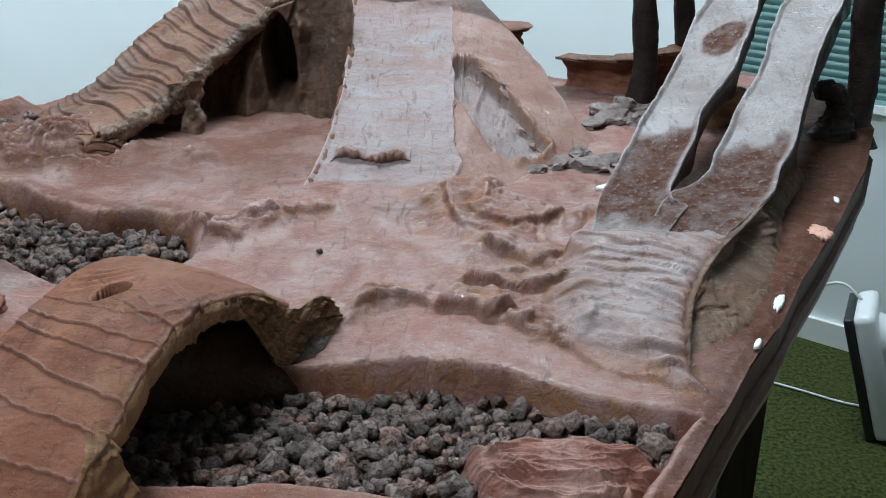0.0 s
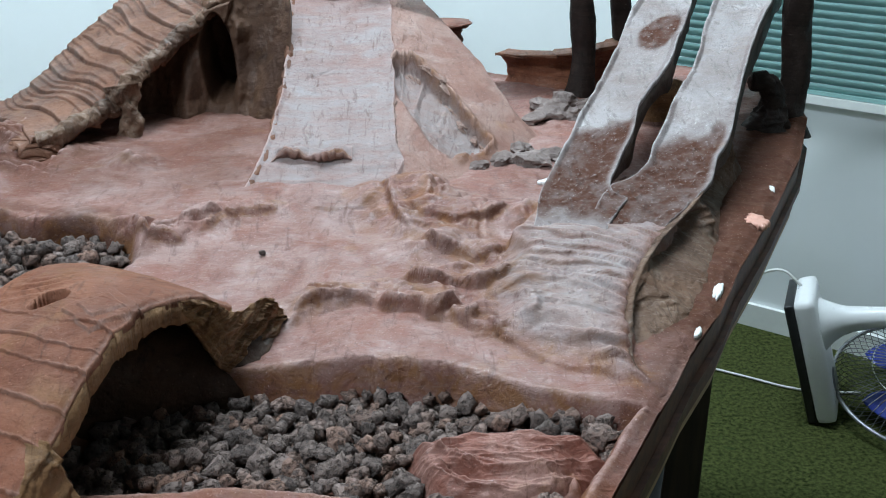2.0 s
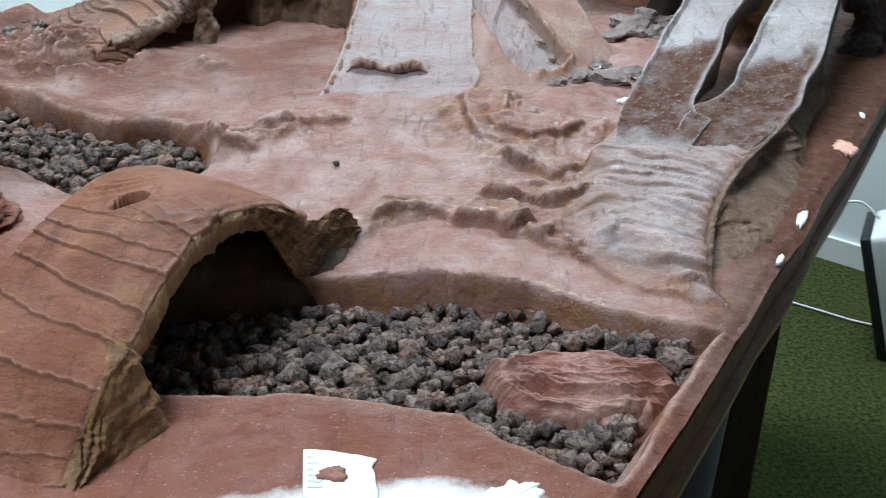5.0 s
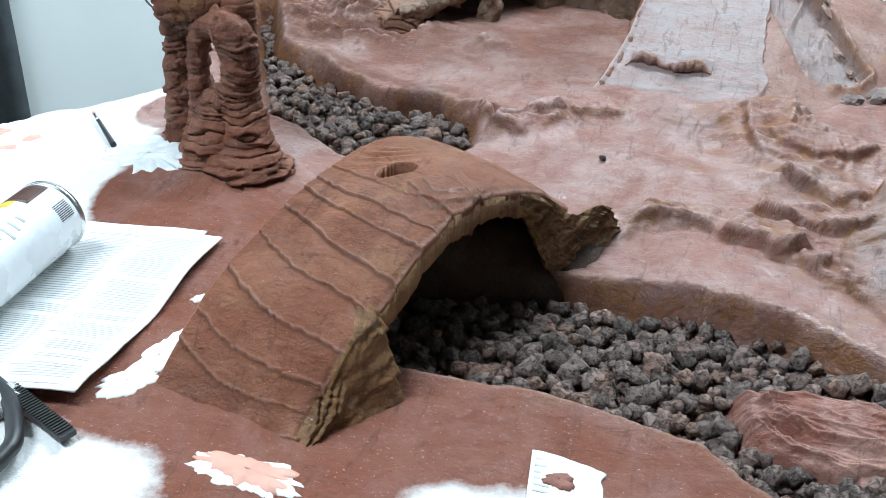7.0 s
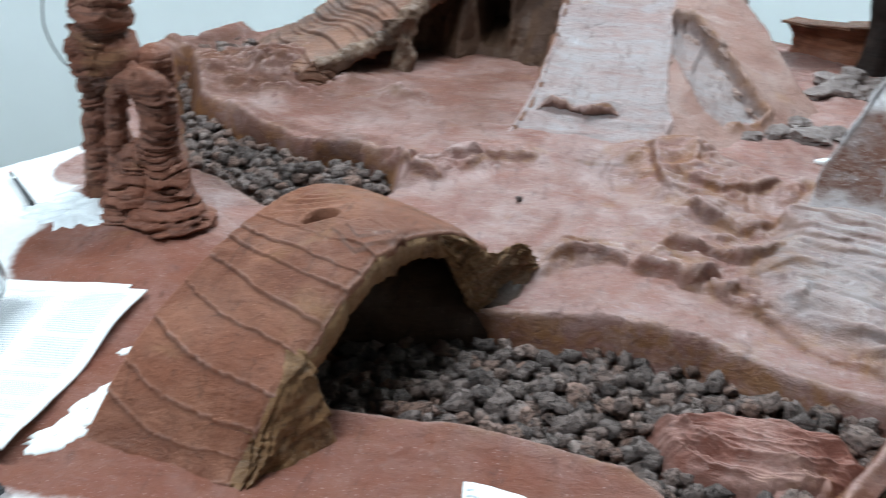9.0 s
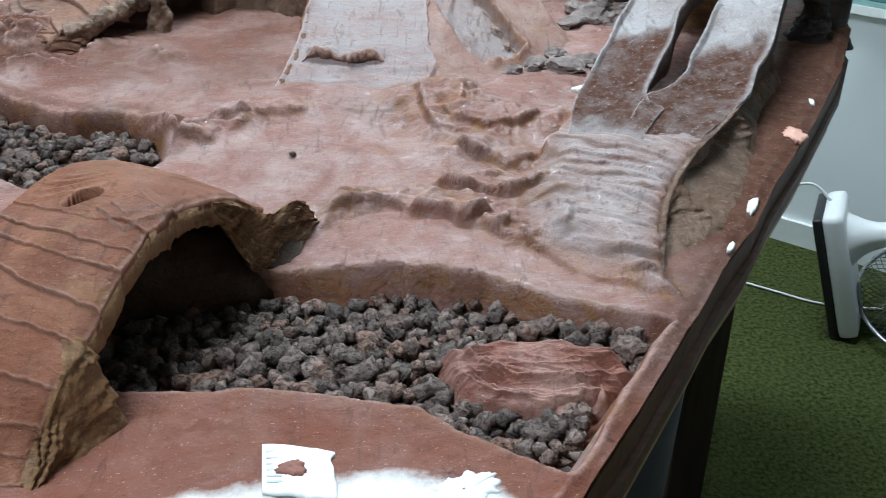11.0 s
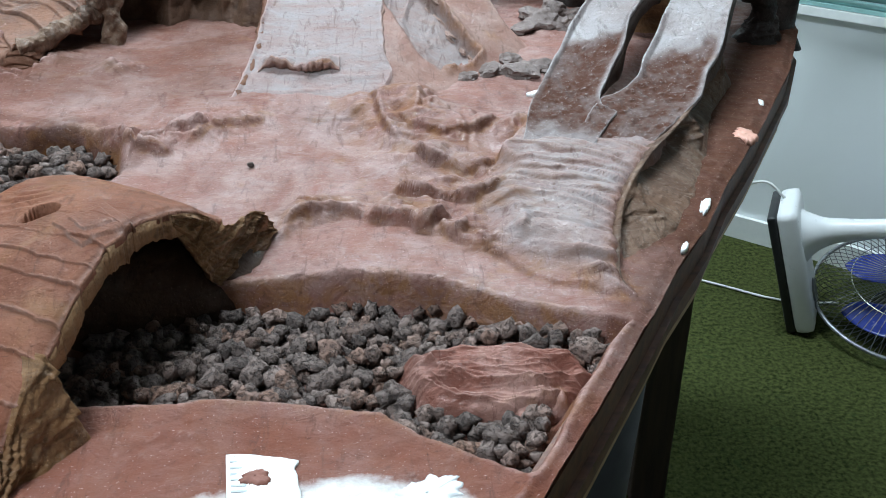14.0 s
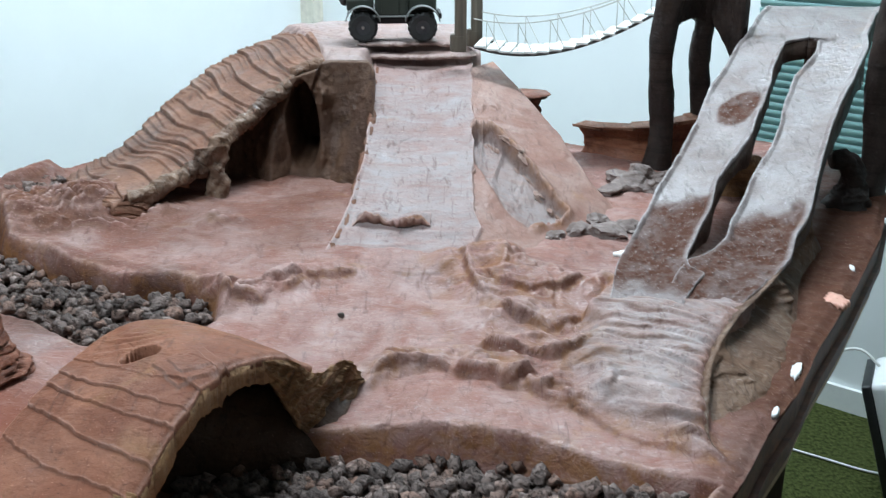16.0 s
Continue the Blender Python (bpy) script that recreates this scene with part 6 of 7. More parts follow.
def rock_mesh(seed, size, flat=0.7, cuts=2, rough=0.28):
    bm = bmesh.new()
    bmesh.ops.create_icosphere(bm, subdivisions=cuts, radius=1)
    rng = random.Random(seed)
    stretch = Vector((rng.uniform(0.85, 1.25), rng.uniform(0.75, 1.05), rng.uniform(flat - 0.1, flat + 0.15)))
    planes = [(Vector((rng.gauss(0, 1), rng.gauss(0, 1), rng.gauss(0, 1))).normalized(), rng.uniform(0.62, 0.9)) for _ in range(7)]
    for v in bm.verts:
        p = v.co.copy()
        for nrm, cut in planes:
            over = p.dot(nrm) - cut
            if over > 0:
                p -= nrm * over * 0.8
        p *= 1 + rough * noise.noise(v.co * 1.7 + Vector((seed, 0, 0))) + 0.12 * noise.noise(v.co * 5 + Vector((0, seed, 0)))
        v.co = Vector((p.x * stretch.x, p.y * stretch.y, p.z * stretch.z)) * size
    return bm


def build_rocks():
    rng = random.Random(11)
    for x, y, s, f, label in ((0.135, 1.400, 0.022, 0.20, ""), (0.175, 1.425, 0.030, 0.2, ""), (0.215, 1.415, 0.034, 0.22, ""), (0.250, 1.435, 0.026, 0.25, ""),
                              (0.245, 1.60, 0.030, 0.30, ""), (0.285, 1.625, 0.036, 0.32, ""), (0.320, 1.60, 0.032, 0.35, ""), (0.265, 1.655, 0.028, 0.35, ""), (0.305, 1.67, 0.032, 0.42, ""), (0.34, 1.645, 0.028, 0.4, ""),
                              (0.165, 1.46, 0.024, 0.25, ""), (0.205, 1.47, 0.026, 0.25, "")):
        bm = rock_mesh(rng.randint(0, 999), s * 0.82, f * 1.5, 3, 0.30)
        for v in bm.verts:
            layer = v.co.z / 0.0045 + 1.5 * noise.noise(v.co * 40 + Vector((s * 90, x * 30, 0)))
            v.co.x *= 1 + 0.16 * (layer - math.floor(layer)) - 0.08
            v.co.y *= 1 + 0.16 * (layer - math.floor(layer)) - 0.08
            v.co += Vector((1, 1, 0.5)) * 0.0035 * noise.noise(v.co * 95)
        bmesh.ops.rotate(bm, verts=bm.verts, matrix=Euler((0, 0, rng.uniform(0, 6))).to_matrix())
        bmesh.ops.translate(bm, verts=bm.verts, vec=(x, y, ground_at(x, y) + s * f * 0.45))
        tagged(part("rock", bm, greyrock_mat, smooth=False), "grey-brown weathered rock lying on the red ground", "rock", "rocks behind the mountain's flank")
    # mushroom rock behind the flank
    v1 = tube(np.c_[np.full(24, 0.122), np.full(24, 1.90), TOP + np.linspace(-0.01, 0.102, 24)], curve(np.linspace(0, 1, 24), [(0, 0.036), (0.5, 0.028), (0.85, 0.024), (1, 0.026)]), 40, blocky_rough(0.122, 1.90, 0.4, 220, 0.010))
    v2 = tube(np.c_[np.full(10, 0.120), np.full(10, 1.90), TOP + np.linspace(0.101, 0.113, 10)], [0.026, 0.040, 0.042, 0.039, 0.041, 0.044, 0.045, 0.044, 0.038, 0.020], 40, lambda X, Y, Z: 0.35 * fbm(X * 40, Y * 40, seed=222))
    tagged(finish("mushroom_rock", *gather(v1, v2), pillar_mat), "small red rock pillar with a flat cap stone", "rock pillar")
    # small bent rock at the far edge
    path = smoothline([(0.612, 1.535, TOP - 0.01), (0.616, 1.535, TOP + 0.04), (0.612, 1.53, TOP + 0.068), (0.596, 1.525, TOP + 0.086), (0.572, 1.52, TOP + 0.088)], 50)
    tagged(finish("bent_rock", *tube(path, curve(np.linspace(0, 1, 50), [(0, 0.040), (0.4, 0.019), (0.7, 0.016), (1, 0.011)]), 40, blocky_rough(0.605, 1.53, 0.5, 230, 0.009)), tower_mat), "dark bent rock standing on the far edge", "rock")
    # small block standing between the lanes
    bm = rock_mesh(77, 0.045, 1.2, 3, 0.5)
    bmesh.ops.translate(bm, verts=bm.verts, vec=(0.44, 1.60, TOP + 0.035))
    tagged(part("rust_rock", bm, archside_mat, smooth=True), "rust-brown rock standing behind the ramp", "rock")


build_rocks()

# ---- lava stones ----


def scatter(polygon, bed, spacing, seed, keep, layers):
    """Places for stones: rows jittered over a pit, in layers."""
    rng = np.random.RandomState(seed)
    p = np.array(polygon)
    lo, hi = p.min(0), p.max(0)
    out = []
    for layer in range(layers):
        sp = spacing * (1 + 0.12 * layer)
        gx, gy = np.arange(lo[0], hi[0], sp), np.arange(lo[1], hi[1], sp * 0.87)
        for j, y in enumerate(gy):
            for x in gx + (j % 2) * sp / 2:
                q = np.array((x, y)) + rng.uniform(-0.32, 0.32, 2) * sp
                d = float(inside(q[0], q[1], polygon))
                if d > 0.004 + 0.006 * layer and keep(*q, d, layer, rng):
                    out.append((q[0], q[1], bed(q[0]) + spacing * (0.35 + 0.75 * layer) + rng.uniform(-0.15, 0.2) * spacing, float(np.clip(rng.lognormal(0.0, 0.22), 0.65, 1.6))))
    return out


def stones():
    shapes = []
    for k in range(14):
        bm = rock_mesh(300 + k, 1.08, 0.78, 2, 0.66)
        for v in bm.verts:
            v.co *= 1 + 0.12 * noise.noise(v.co * 2.6 + Vector((0, 0, k * 2.7))) - 0.14 * max(0.0, noise.noise(v.co * 4.6 + Vector((k * 1.9, 0, 0))))
        mesh = bpy.data.meshes.new("stone")
        bm.to_mesh(mesh)
        bm.free()
        mesh.shade_smooth()
        mesh.materials.append(stone_mat)
        shapes.append(mesh)
    rock = lambda x, y: ((x - 0.098) / 0.085) ** 2 + ((y - 0.700) / 0.045) ** 2 > 1 and not (x > 0.11 and y < 0.69 and x > 0.105 + 0.2 * (y - 0.6) and inside(x, y, [(0.125, 0.60), (0.20, 0.66), (0.20, 0.72), (0.14, 0.70)]) > 0)
    near = scatter(NEAR_PIT, lambda x: TOP + float(near_bed(x)), 0.0143, 1, lambda x, y, d, l, r: rock(x, y) and (l == 0 or r.uniform() < 0.80), 2)
    far = scatter(FAR_PIT, lambda x: TOP + BED_FAR, 0.0155, 2, lambda x, y, d, l, r: l == 0 or r.uniform() < 0.75, 2)
    back = scatter([(-0.765, 1.57), (-0.70, 1.49), (-0.60, 1.51), (-0.62, 1.60), (-0.70, 1.64)], lambda x: TOP + 0.02, 0.020, 3, lambda *a: True, 1)
    rng = random.Random(8)
    beds = (("near_stone_bed", near, "grey-brown lava stones filling the near pit"), ("far_stone_bed", far, "grey-brown lava stones filling the winding gully"), ("back_stone_bed", back, "grey lava stones heaped by the far rim"))
    for name, places, label in beds:
        order = sorted(places, key=lambda p: p[1])
        bed = tagged(empty("stone_bed", pose(order[0][0], order[0][1], TOP)), label, "stones", "beds of lava stones")
        inv = bed.matrix_world.inverted()
        rest_v, rest_f = [], []
        for k, (x, y, z, s) in enumerate(order):
            mesh = shapes[rng.randrange(14)]
            m = Matrix.LocRotScale((x, y, z), Euler((rng.uniform(-0.5, 0.5), rng.uniform(-0.5, 0.5), rng.uniform(0, 6.3))), Vector((1, 1, 1)) * 0.0081 * s)
            if k < 290:
                ob = new("stone", mesh)
                ob.parent, ob.matrix_parent_inverse, ob.matrix_basis = bed, inv, m
            else:
                first = sum(len(v) for v in rest_v)
                rest_v.append(np.array([m @ v.co for v in mesh.vertices]))
                rest_f += [[i + first for i in p.vertices] for p in mesh.polygons]
        if rest_v:
            ob = finish("stone_rest", np.concatenate(rest_v), rest_f, stone_mat, bed)
            ob.matrix_parent_inverse = inv
            ob["kind"] = "stuff"


stones()
# ---- props on the table ----


def blob(name, x, y, rx, ry, turn, material, label, category, seed, thick=0.0022, lift=0.0):
    """A thin patch with a ragged outline lying on the ground."""
    a, r = np.meshgrid(np.linspace(0, 2 * np.pi, 72), np.linspace(0, 1, 12), indexing="ij")
    edge = 1 + 0.38 * fbm(np.cos(a) * 1.3 + seed, np.sin(a) * 1.3, seed=seed) + 0.20 * grain(np.cos(a) * 4, np.sin(a) * 4 + seed, seed=seed + 1) + 0.10 * grain(np.cos(a) * 11, np.sin(a) * 11 + seed, seed=seed + 2)
    c, s = math.cos(radians(turn)), math.sin(radians(turn))
    lx, ly = rx * r * edge * np.cos(a), ry * r * edge * np.sin(a)
    X, Y = x + c * lx - s * ly, y + s * lx + c * ly
    Z = TOP + ground_height(X, Y) + lift + thick * (1 - r**6) + 0.0006 * fbm(X * 120, Y * 120, seed=seed)
    top = np.stack([X, Y, Z], -1)
    bot = top.copy()
    bot[..., 2] -= thick + 0.004
    return tagged(finish(name, *shell(top, bot), material), label, category)


blob("plaster_spill", -0.427, 0.612, 0.046, 0.013, 88, plaster_mat, "white plaster drip dried beside the arch's foot", "plaster", 1)
blob("plaster_spill", -0.432, 0.574, 0.026, 0.015, 40, plaster_mat, "white plaster drip dried beside the arch's foot", "plaster", 2)
blob("plaster_spill", -0.430, 0.705, 0.020, 0.009, 20, plaster_mat, "small white plaster splash on the red ground", "plaster", 3)
blob("paint_patch", -0.300, 0.512, 0.036, 0.014, -8, salmon_mat, "salmon paint test patch on white plaster", "paint", 4)
blob("plaster_spill", -0.305, 0.510, 0.044, 0.019, -8, plaster_mat, "white plaster ring round the paint patch", "plaster", 5, 0.0012)
blob("plastic_film", -0.625, 0.935, 0.058, 0.036, -30, plain("clear_film", (0.72, 0.74, 0.75), 0.22, vary=0.15, scale=60, bumped=0.8), "crumpled translucent film lying on the plaster", "film", 6)
blob("plaster_spill", 0.364, 0.985, 0.0055, 0.020, -25, plaster_mat, "white plaster splash by the table's edge", "plaster", 7, 0.0012)
blob("plaster_spill", 0.313, 0.888, 0.0028, 0.010, -25, plaster_mat, "small white plaster splash by the table's edge", "plaster", 8, 0.001)
blob("paint_patch", 0.472, 1.172, 0.013, 0.022, 0, salmon_mat, "salmon paint dab near the table's edge", "paint", 9)
blob("plaster_spill", 0.532, 1.285, 0.0035, 0.010, -10, plaster_mat, "small white plaster splash by the table's edge", "plaster", 10, 0.001)
blob("paper_scrap", 0.229, 1.330, 0.016, 0.008, 5, paper_mat, "torn scrap of white paper", "paper", 11, 0.002, 0.004)
blob("plaster_spill", 0.03, 0.545, 0.026, 0.018, 30, plain("grey_film", (0.66, 0.67, 0.68), 0.4, vary=0.15, scale=70), "crumpled pale film lying on the plaster", "film", 12)
for x, y, s in ((-0.80, 0.92, 21), (-0.835, 0.955, 22), (-0.79, 0.95, 23)):
    blob("paint_patch", x, y, 0.012, 0.008, 10 * s, salmon_mat, "small salmon paint dab on white plaster", "paint", s, 0.001)

# pebble lying on the flat ground
bm = rock_mesh(41, 0.0045, 0.9, 2)
bmesh.ops.translate(bm, verts=bm.verts, vec=(-0.147, 1.109, ground_at(-0.147, 1.109) + 0.003))
tagged(part("pebble", bm, stone_mat, smooth=True), "single dark pebble on the flat red ground", "pebble")


def build_newspaper():
    ob = tagged(empty("newspaper", pose(-0.57, 0.67, TOP)), "folded newspaper page with small grey print", "newspaper")
    inv = ob.matrix_world.inverted()
    turn = radians(5)

    def place(u, v, z):
        """u across from the right edge, v from the far edge, in metres."""
        x = -0.466 - u * math.cos(turn) - v * 0.0
        y = 0.798 - v - u * 0.16
        return np.stack([x + 0.06 * v, y, z], -1)

    def height(u, v, base):
        return TOP + base + 0.006 * np.sin(v * 22 + 2 * u) ** 2 + 0.016 * step(0.20, 0.27, v) * step(0.12, 0.02, u) * 0.6 + 0.004 * fbm(u * 9, v * 9, seed=301)

    for name, base, du, dv in (("under_sheet", 0.003, 0.022, -0.016), ("top_sheet", 0.007, 0.0, 0.0)):
        u, v = np.meshgrid(np.linspace(0, 0.40, 60), np.linspace(0, 0.262, 50), indexing="ij")
        P = place(u + du, v + dv, height(u, v, base))
        Q = P.copy()
        Q[..., 2] -= 0.0016
        finish(name, *shell(P, Q), paper_mat, ob).matrix_parent_inverse = inv
    # printed lines as bars, in four columns
    rng = random.Random(4)
    verts, faces = [], []
    for col in range(4):
        v = 0.012
        while v < 0.250:
            if rng.random() < 0.06:
                v += 0.006
            u0, u1 = 0.012 + col * 0.062, 0.012 + col * 0.062 + 0.056 * rng.uniform(0.75, 1.0)
            uu = np.linspace(u0, u1, 7)
            for w0, w1 in ((v, v + 0.0011),):
                top = place(uu, np.full(7, w0), height(uu, np.full(7, w0), 0.0073))
                low = place(uu, np.full(7, w1), height(uu, np.full(7, w1), 0.0073))
                first = len(verts)
                verts += top.tolist() + low.tolist()
                faces += [[first + k, first + k + 1, first + k + 8, first + k + 7] for k in range(6)]
            v += 0.0033
    finish("print", verts, faces, plain("printer_ink", (0.44, 0.45, 0.48), 0.8), ob, "grey lines of print", smooth=False).matrix_parent_inverse = inv


build_newspaper()


def build_can():
    a, b = Vector((-0.594, 0.722, TOP + 0.048)), Vector((-0.586, 0.535, TOP + 0.048))
    m = (b - a).to_track_quat("Z", "Y").to_matrix().to_4x4()
    m.translation = a
    ob = tagged(empty("spray_can", m), "white spray can with a brown and yellow label lying on newspaper", "spray can")
    def lathe(name, profile, material, label=""):
        ang = np.linspace(0, 2 * np.pi, 48, endpoint=False)
        v = np.array([[(r * np.cos(t), r * np.sin(t), z) for t in ang] for r, z in profile])
        o = finish(name, v.reshape(-1, 3), grid_faces(len(profile), 48, wrap=True) + [list(range(48)), list(range((len(profile) - 1) * 48, len(profile) * 48))[::-1]], material, ob, label)
        return o
    lathe("body", [(0.0325, 0.004), (0.0330, 0.006), (0.0330, 0.182), (0.0322, 0.186)], plain("can_white", (0.74, 0.77, 0.79), 0.28, vary=0.05))
    lathe("rim", [(0.0300, -0.002), (0.0335, -0.001), (0.0340, 0.002), (0.0330, 0.005)], chrome_mat, "bare metal rim")
    lathe("cap", [(0.0325, 0.186), (0.030, 0.190), (0.022, 0.200), (0.016, 0.204)], chrome_mat, "metal dome")
    def patch(name, t0, t1, z0, z1, material, label=""):
        t, z = np.meshgrid(np.linspace(t0, t1, 14), np.linspace(z0, z1, 6), indexing="ij")
        v = np.stack([0.0334 * np.cos(t), 0.0334 * np.sin(t), z], -1)
        q = np.stack([0.0328 * np.cos(t), 0.0328 * np.sin(t), z], -1)
        finish(name, *shell(v, q), material, ob, label)
    up = math.atan2((m.inverted().to_3x3() @ Vector((0, 0, 1))).y, (m.inverted().to_3x3() @ Vector((0, 0, 1))).x)
    side = math.atan2((m.inverted().to_3x3() @ Vector((1, 0, 0))).y, (m.inverted().to_3x3() @ Vector((1, 0, 0))).x)
    d = 1 if math.sin(side - up) > 0 else -1
    patch("brown_label", up - d * 0.75, up + d * 0.25, 0.008, 0.040, plain("label_brown", (0.075, 0.035, 0.025), 0.4), "dark brown label")
    patch("yellow_label", up - d * 0.55, up - d * 0.1, 0.040, 0.052, plain("label_yellow", (0.70, 0.48, 0.05), 0.4), "yellow label stripe")
    bar = plain("label_ink", (0.12, 0.12, 0.13), 0.5)
    for k in range(9):
        patch("bar", up + d * (0.75 + 0.055 * k), up + d * (0.775 + 0.055 * k), 0.010, 0.028, bar)
    for k in range(9):
        patch("text_bar", up + d * 0.35, up + d * (0.62 + 0.1 * (k % 3)), 0.06 + 0.011 * k, 0.063 + 0.011 * k, plain("label_grey", (0.42, 0.45, 0.47), 0.5) if k == 0 else bpy.data.materials["label_grey"])


build_can()


def rod(name, points, radii, material, label, category, sides=10, n=40):
    p = smoothline(points, n)
    r = curve(np.linspace(0, 1, n), np.c_[np.linspace(0, 1, len(radii)), radii])
    return tagged(finish(name, *tube(p, r, sides), material), label, category)


brush = tagged(empty("paint_brush", pose(-0.72, 0.99, TOP)), "thin paint brush with a black handle on white plaster", "brush")
inv = brush.matrix_world.inverted()
bp = smoothline([(-0.680, 0.950, TOP + 0.010), (-0.725, 0.996, TOP + 0.009), (-0.762, 1.034, TOP + 0.008)], 30)
for nm, sl, rr, mt, lb in (("handle", slice(0, 22), np.linspace(0.0036, 0.0024, 22), black_mat, ""), ("ferrule", slice(21, 27), np.full(6, 0.0026), chrome_mat, "metal ferrule"), ("bristles", slice(26, 30), np.array([0.0025, 0.0028, 0.002, 0.0006]), salmon_mat, "paint-stained bristles")):
    finish(nm, *tube(bp[sl], rr, 10), mt, brush, lb).matrix_parent_inverse = inv

# black file, loose cable and strip of tape by the newspaper
bm = bmesh.new()
box_bm(bm, (0.075, 0.013, 0.005), pose(-0.466, 0.513, TOP + 0.012, 0, 4, -22), 0.001)
tool = tagged(empty("file", pose(-0.466, 0.513, TOP)), "black steel file with a ribbed face", "file")
o = part("blade", bm, black_mat, tool)
o.matrix_parent_inverse = tool.matrix_world.inverted()
for k in range(24):
    bm = bmesh.new()
    box_bm(bm, (0.0012, 0.0125, 0.0012), pose(-0.466, 0.513, TOP + 0.012, 0, 4, -22) @ pose(-0.034 + 0.0029 * k, 0, 0.003))
    o = part("rib", bm, rubber_mat, tool)
    o.matrix_parent_inverse = tool.matrix_world.inverted()
rod("cable", [(-0.56, 0.55, TOP + 0.010), (-0.50, 0.522, TOP + 0.014), (-0.472, 0.495, TOP + 0.016), (-0.458, 0.47, TOP + 0.014), (-0.462, 0.44, TOP + 0.012), (-0.50, 0.40, TOP + 0.010)], [0.0065, 0.0065, 0.0065], black_mat, "thick black cable curling over the white plaster", "cable", 14, 60)
blob("tape", -0.505, 0.517, 0.020, 0.014, 30, plain("silver_tape", (0.52, 0.53, 0.55), 0.3, metal=0.6, vary=0.2, scale=80, bumped=0.9), "crumpled silver tape round the cable", "tape", 31, 0.006, 0.012)

# printed note on the white plaster
note = tagged(empty("printed_note", pose(-0.10, 0.56, TOP)), "torn printed note with a red stain", "paper")
inv = note.matrix_world.inverted()
u, v = np.meshgrid(np.linspace(0, 1, 24), np.linspace(0, 1, 24), indexing="ij")
NX = -0.117 + 0.052 * u + 0.006 * v + 0.004 * fbm(v * 5, u, seed=311) * (u > 0.8)
NY = 0.590 - 0.050 * v - 0.006 * u + 0.003 * fbm(u * 6, v, seed=312) * (v > 0.8)
NZ = TOP + ground_height(NX, NY) + 0.004 + 0.0015 * np.sin(u * 5)
P = np.stack([NX, NY, NZ], -1)
Q = P - np.array([0, 0, 0.003])
finish("sheet", *shell(P, Q), paper_mat, note).matrix_parent_inverse = inv
ink = bpy.data.materials["label_grey"]
for k in range(7):
    y = 0.586 - 0.006 * k
    bm = bmesh.new()
    box_bm(bm, (0.011, 0.0018, 0.0006), Matrix.Translation((-0.108 + 0.0008 * k, y, ground_at(-0.108, y) + 0.0048)))
    o = part("text_bar", bm, ink, note)
    o.matrix_parent_inverse = inv
o = blob("stain", -0.093, 0.563, 0.010, 0.008, 0, plain("red_stain", (0.20, 0.075, 0.05), 0.6, vary=0.2), "dark red paint stain", "", 33, 0.0015, 0.0055)
o.parent, o.matrix_parent_inverse = note, inv
rod("wire", [(-0.76, 1.159, 1.16), (-0.760, 1.159, 1.124), (-0.751, 1.138, 1.078), (-0.729, 1.127, 1.045), (-0.690, 1.100, 1.036), (-0.62, 1.03, 1.03)], [0.0012, 0.0012], black_mat, "thin black wire sticking out of the rock pillar", "wire", 8, 50)

# ---- truck ----


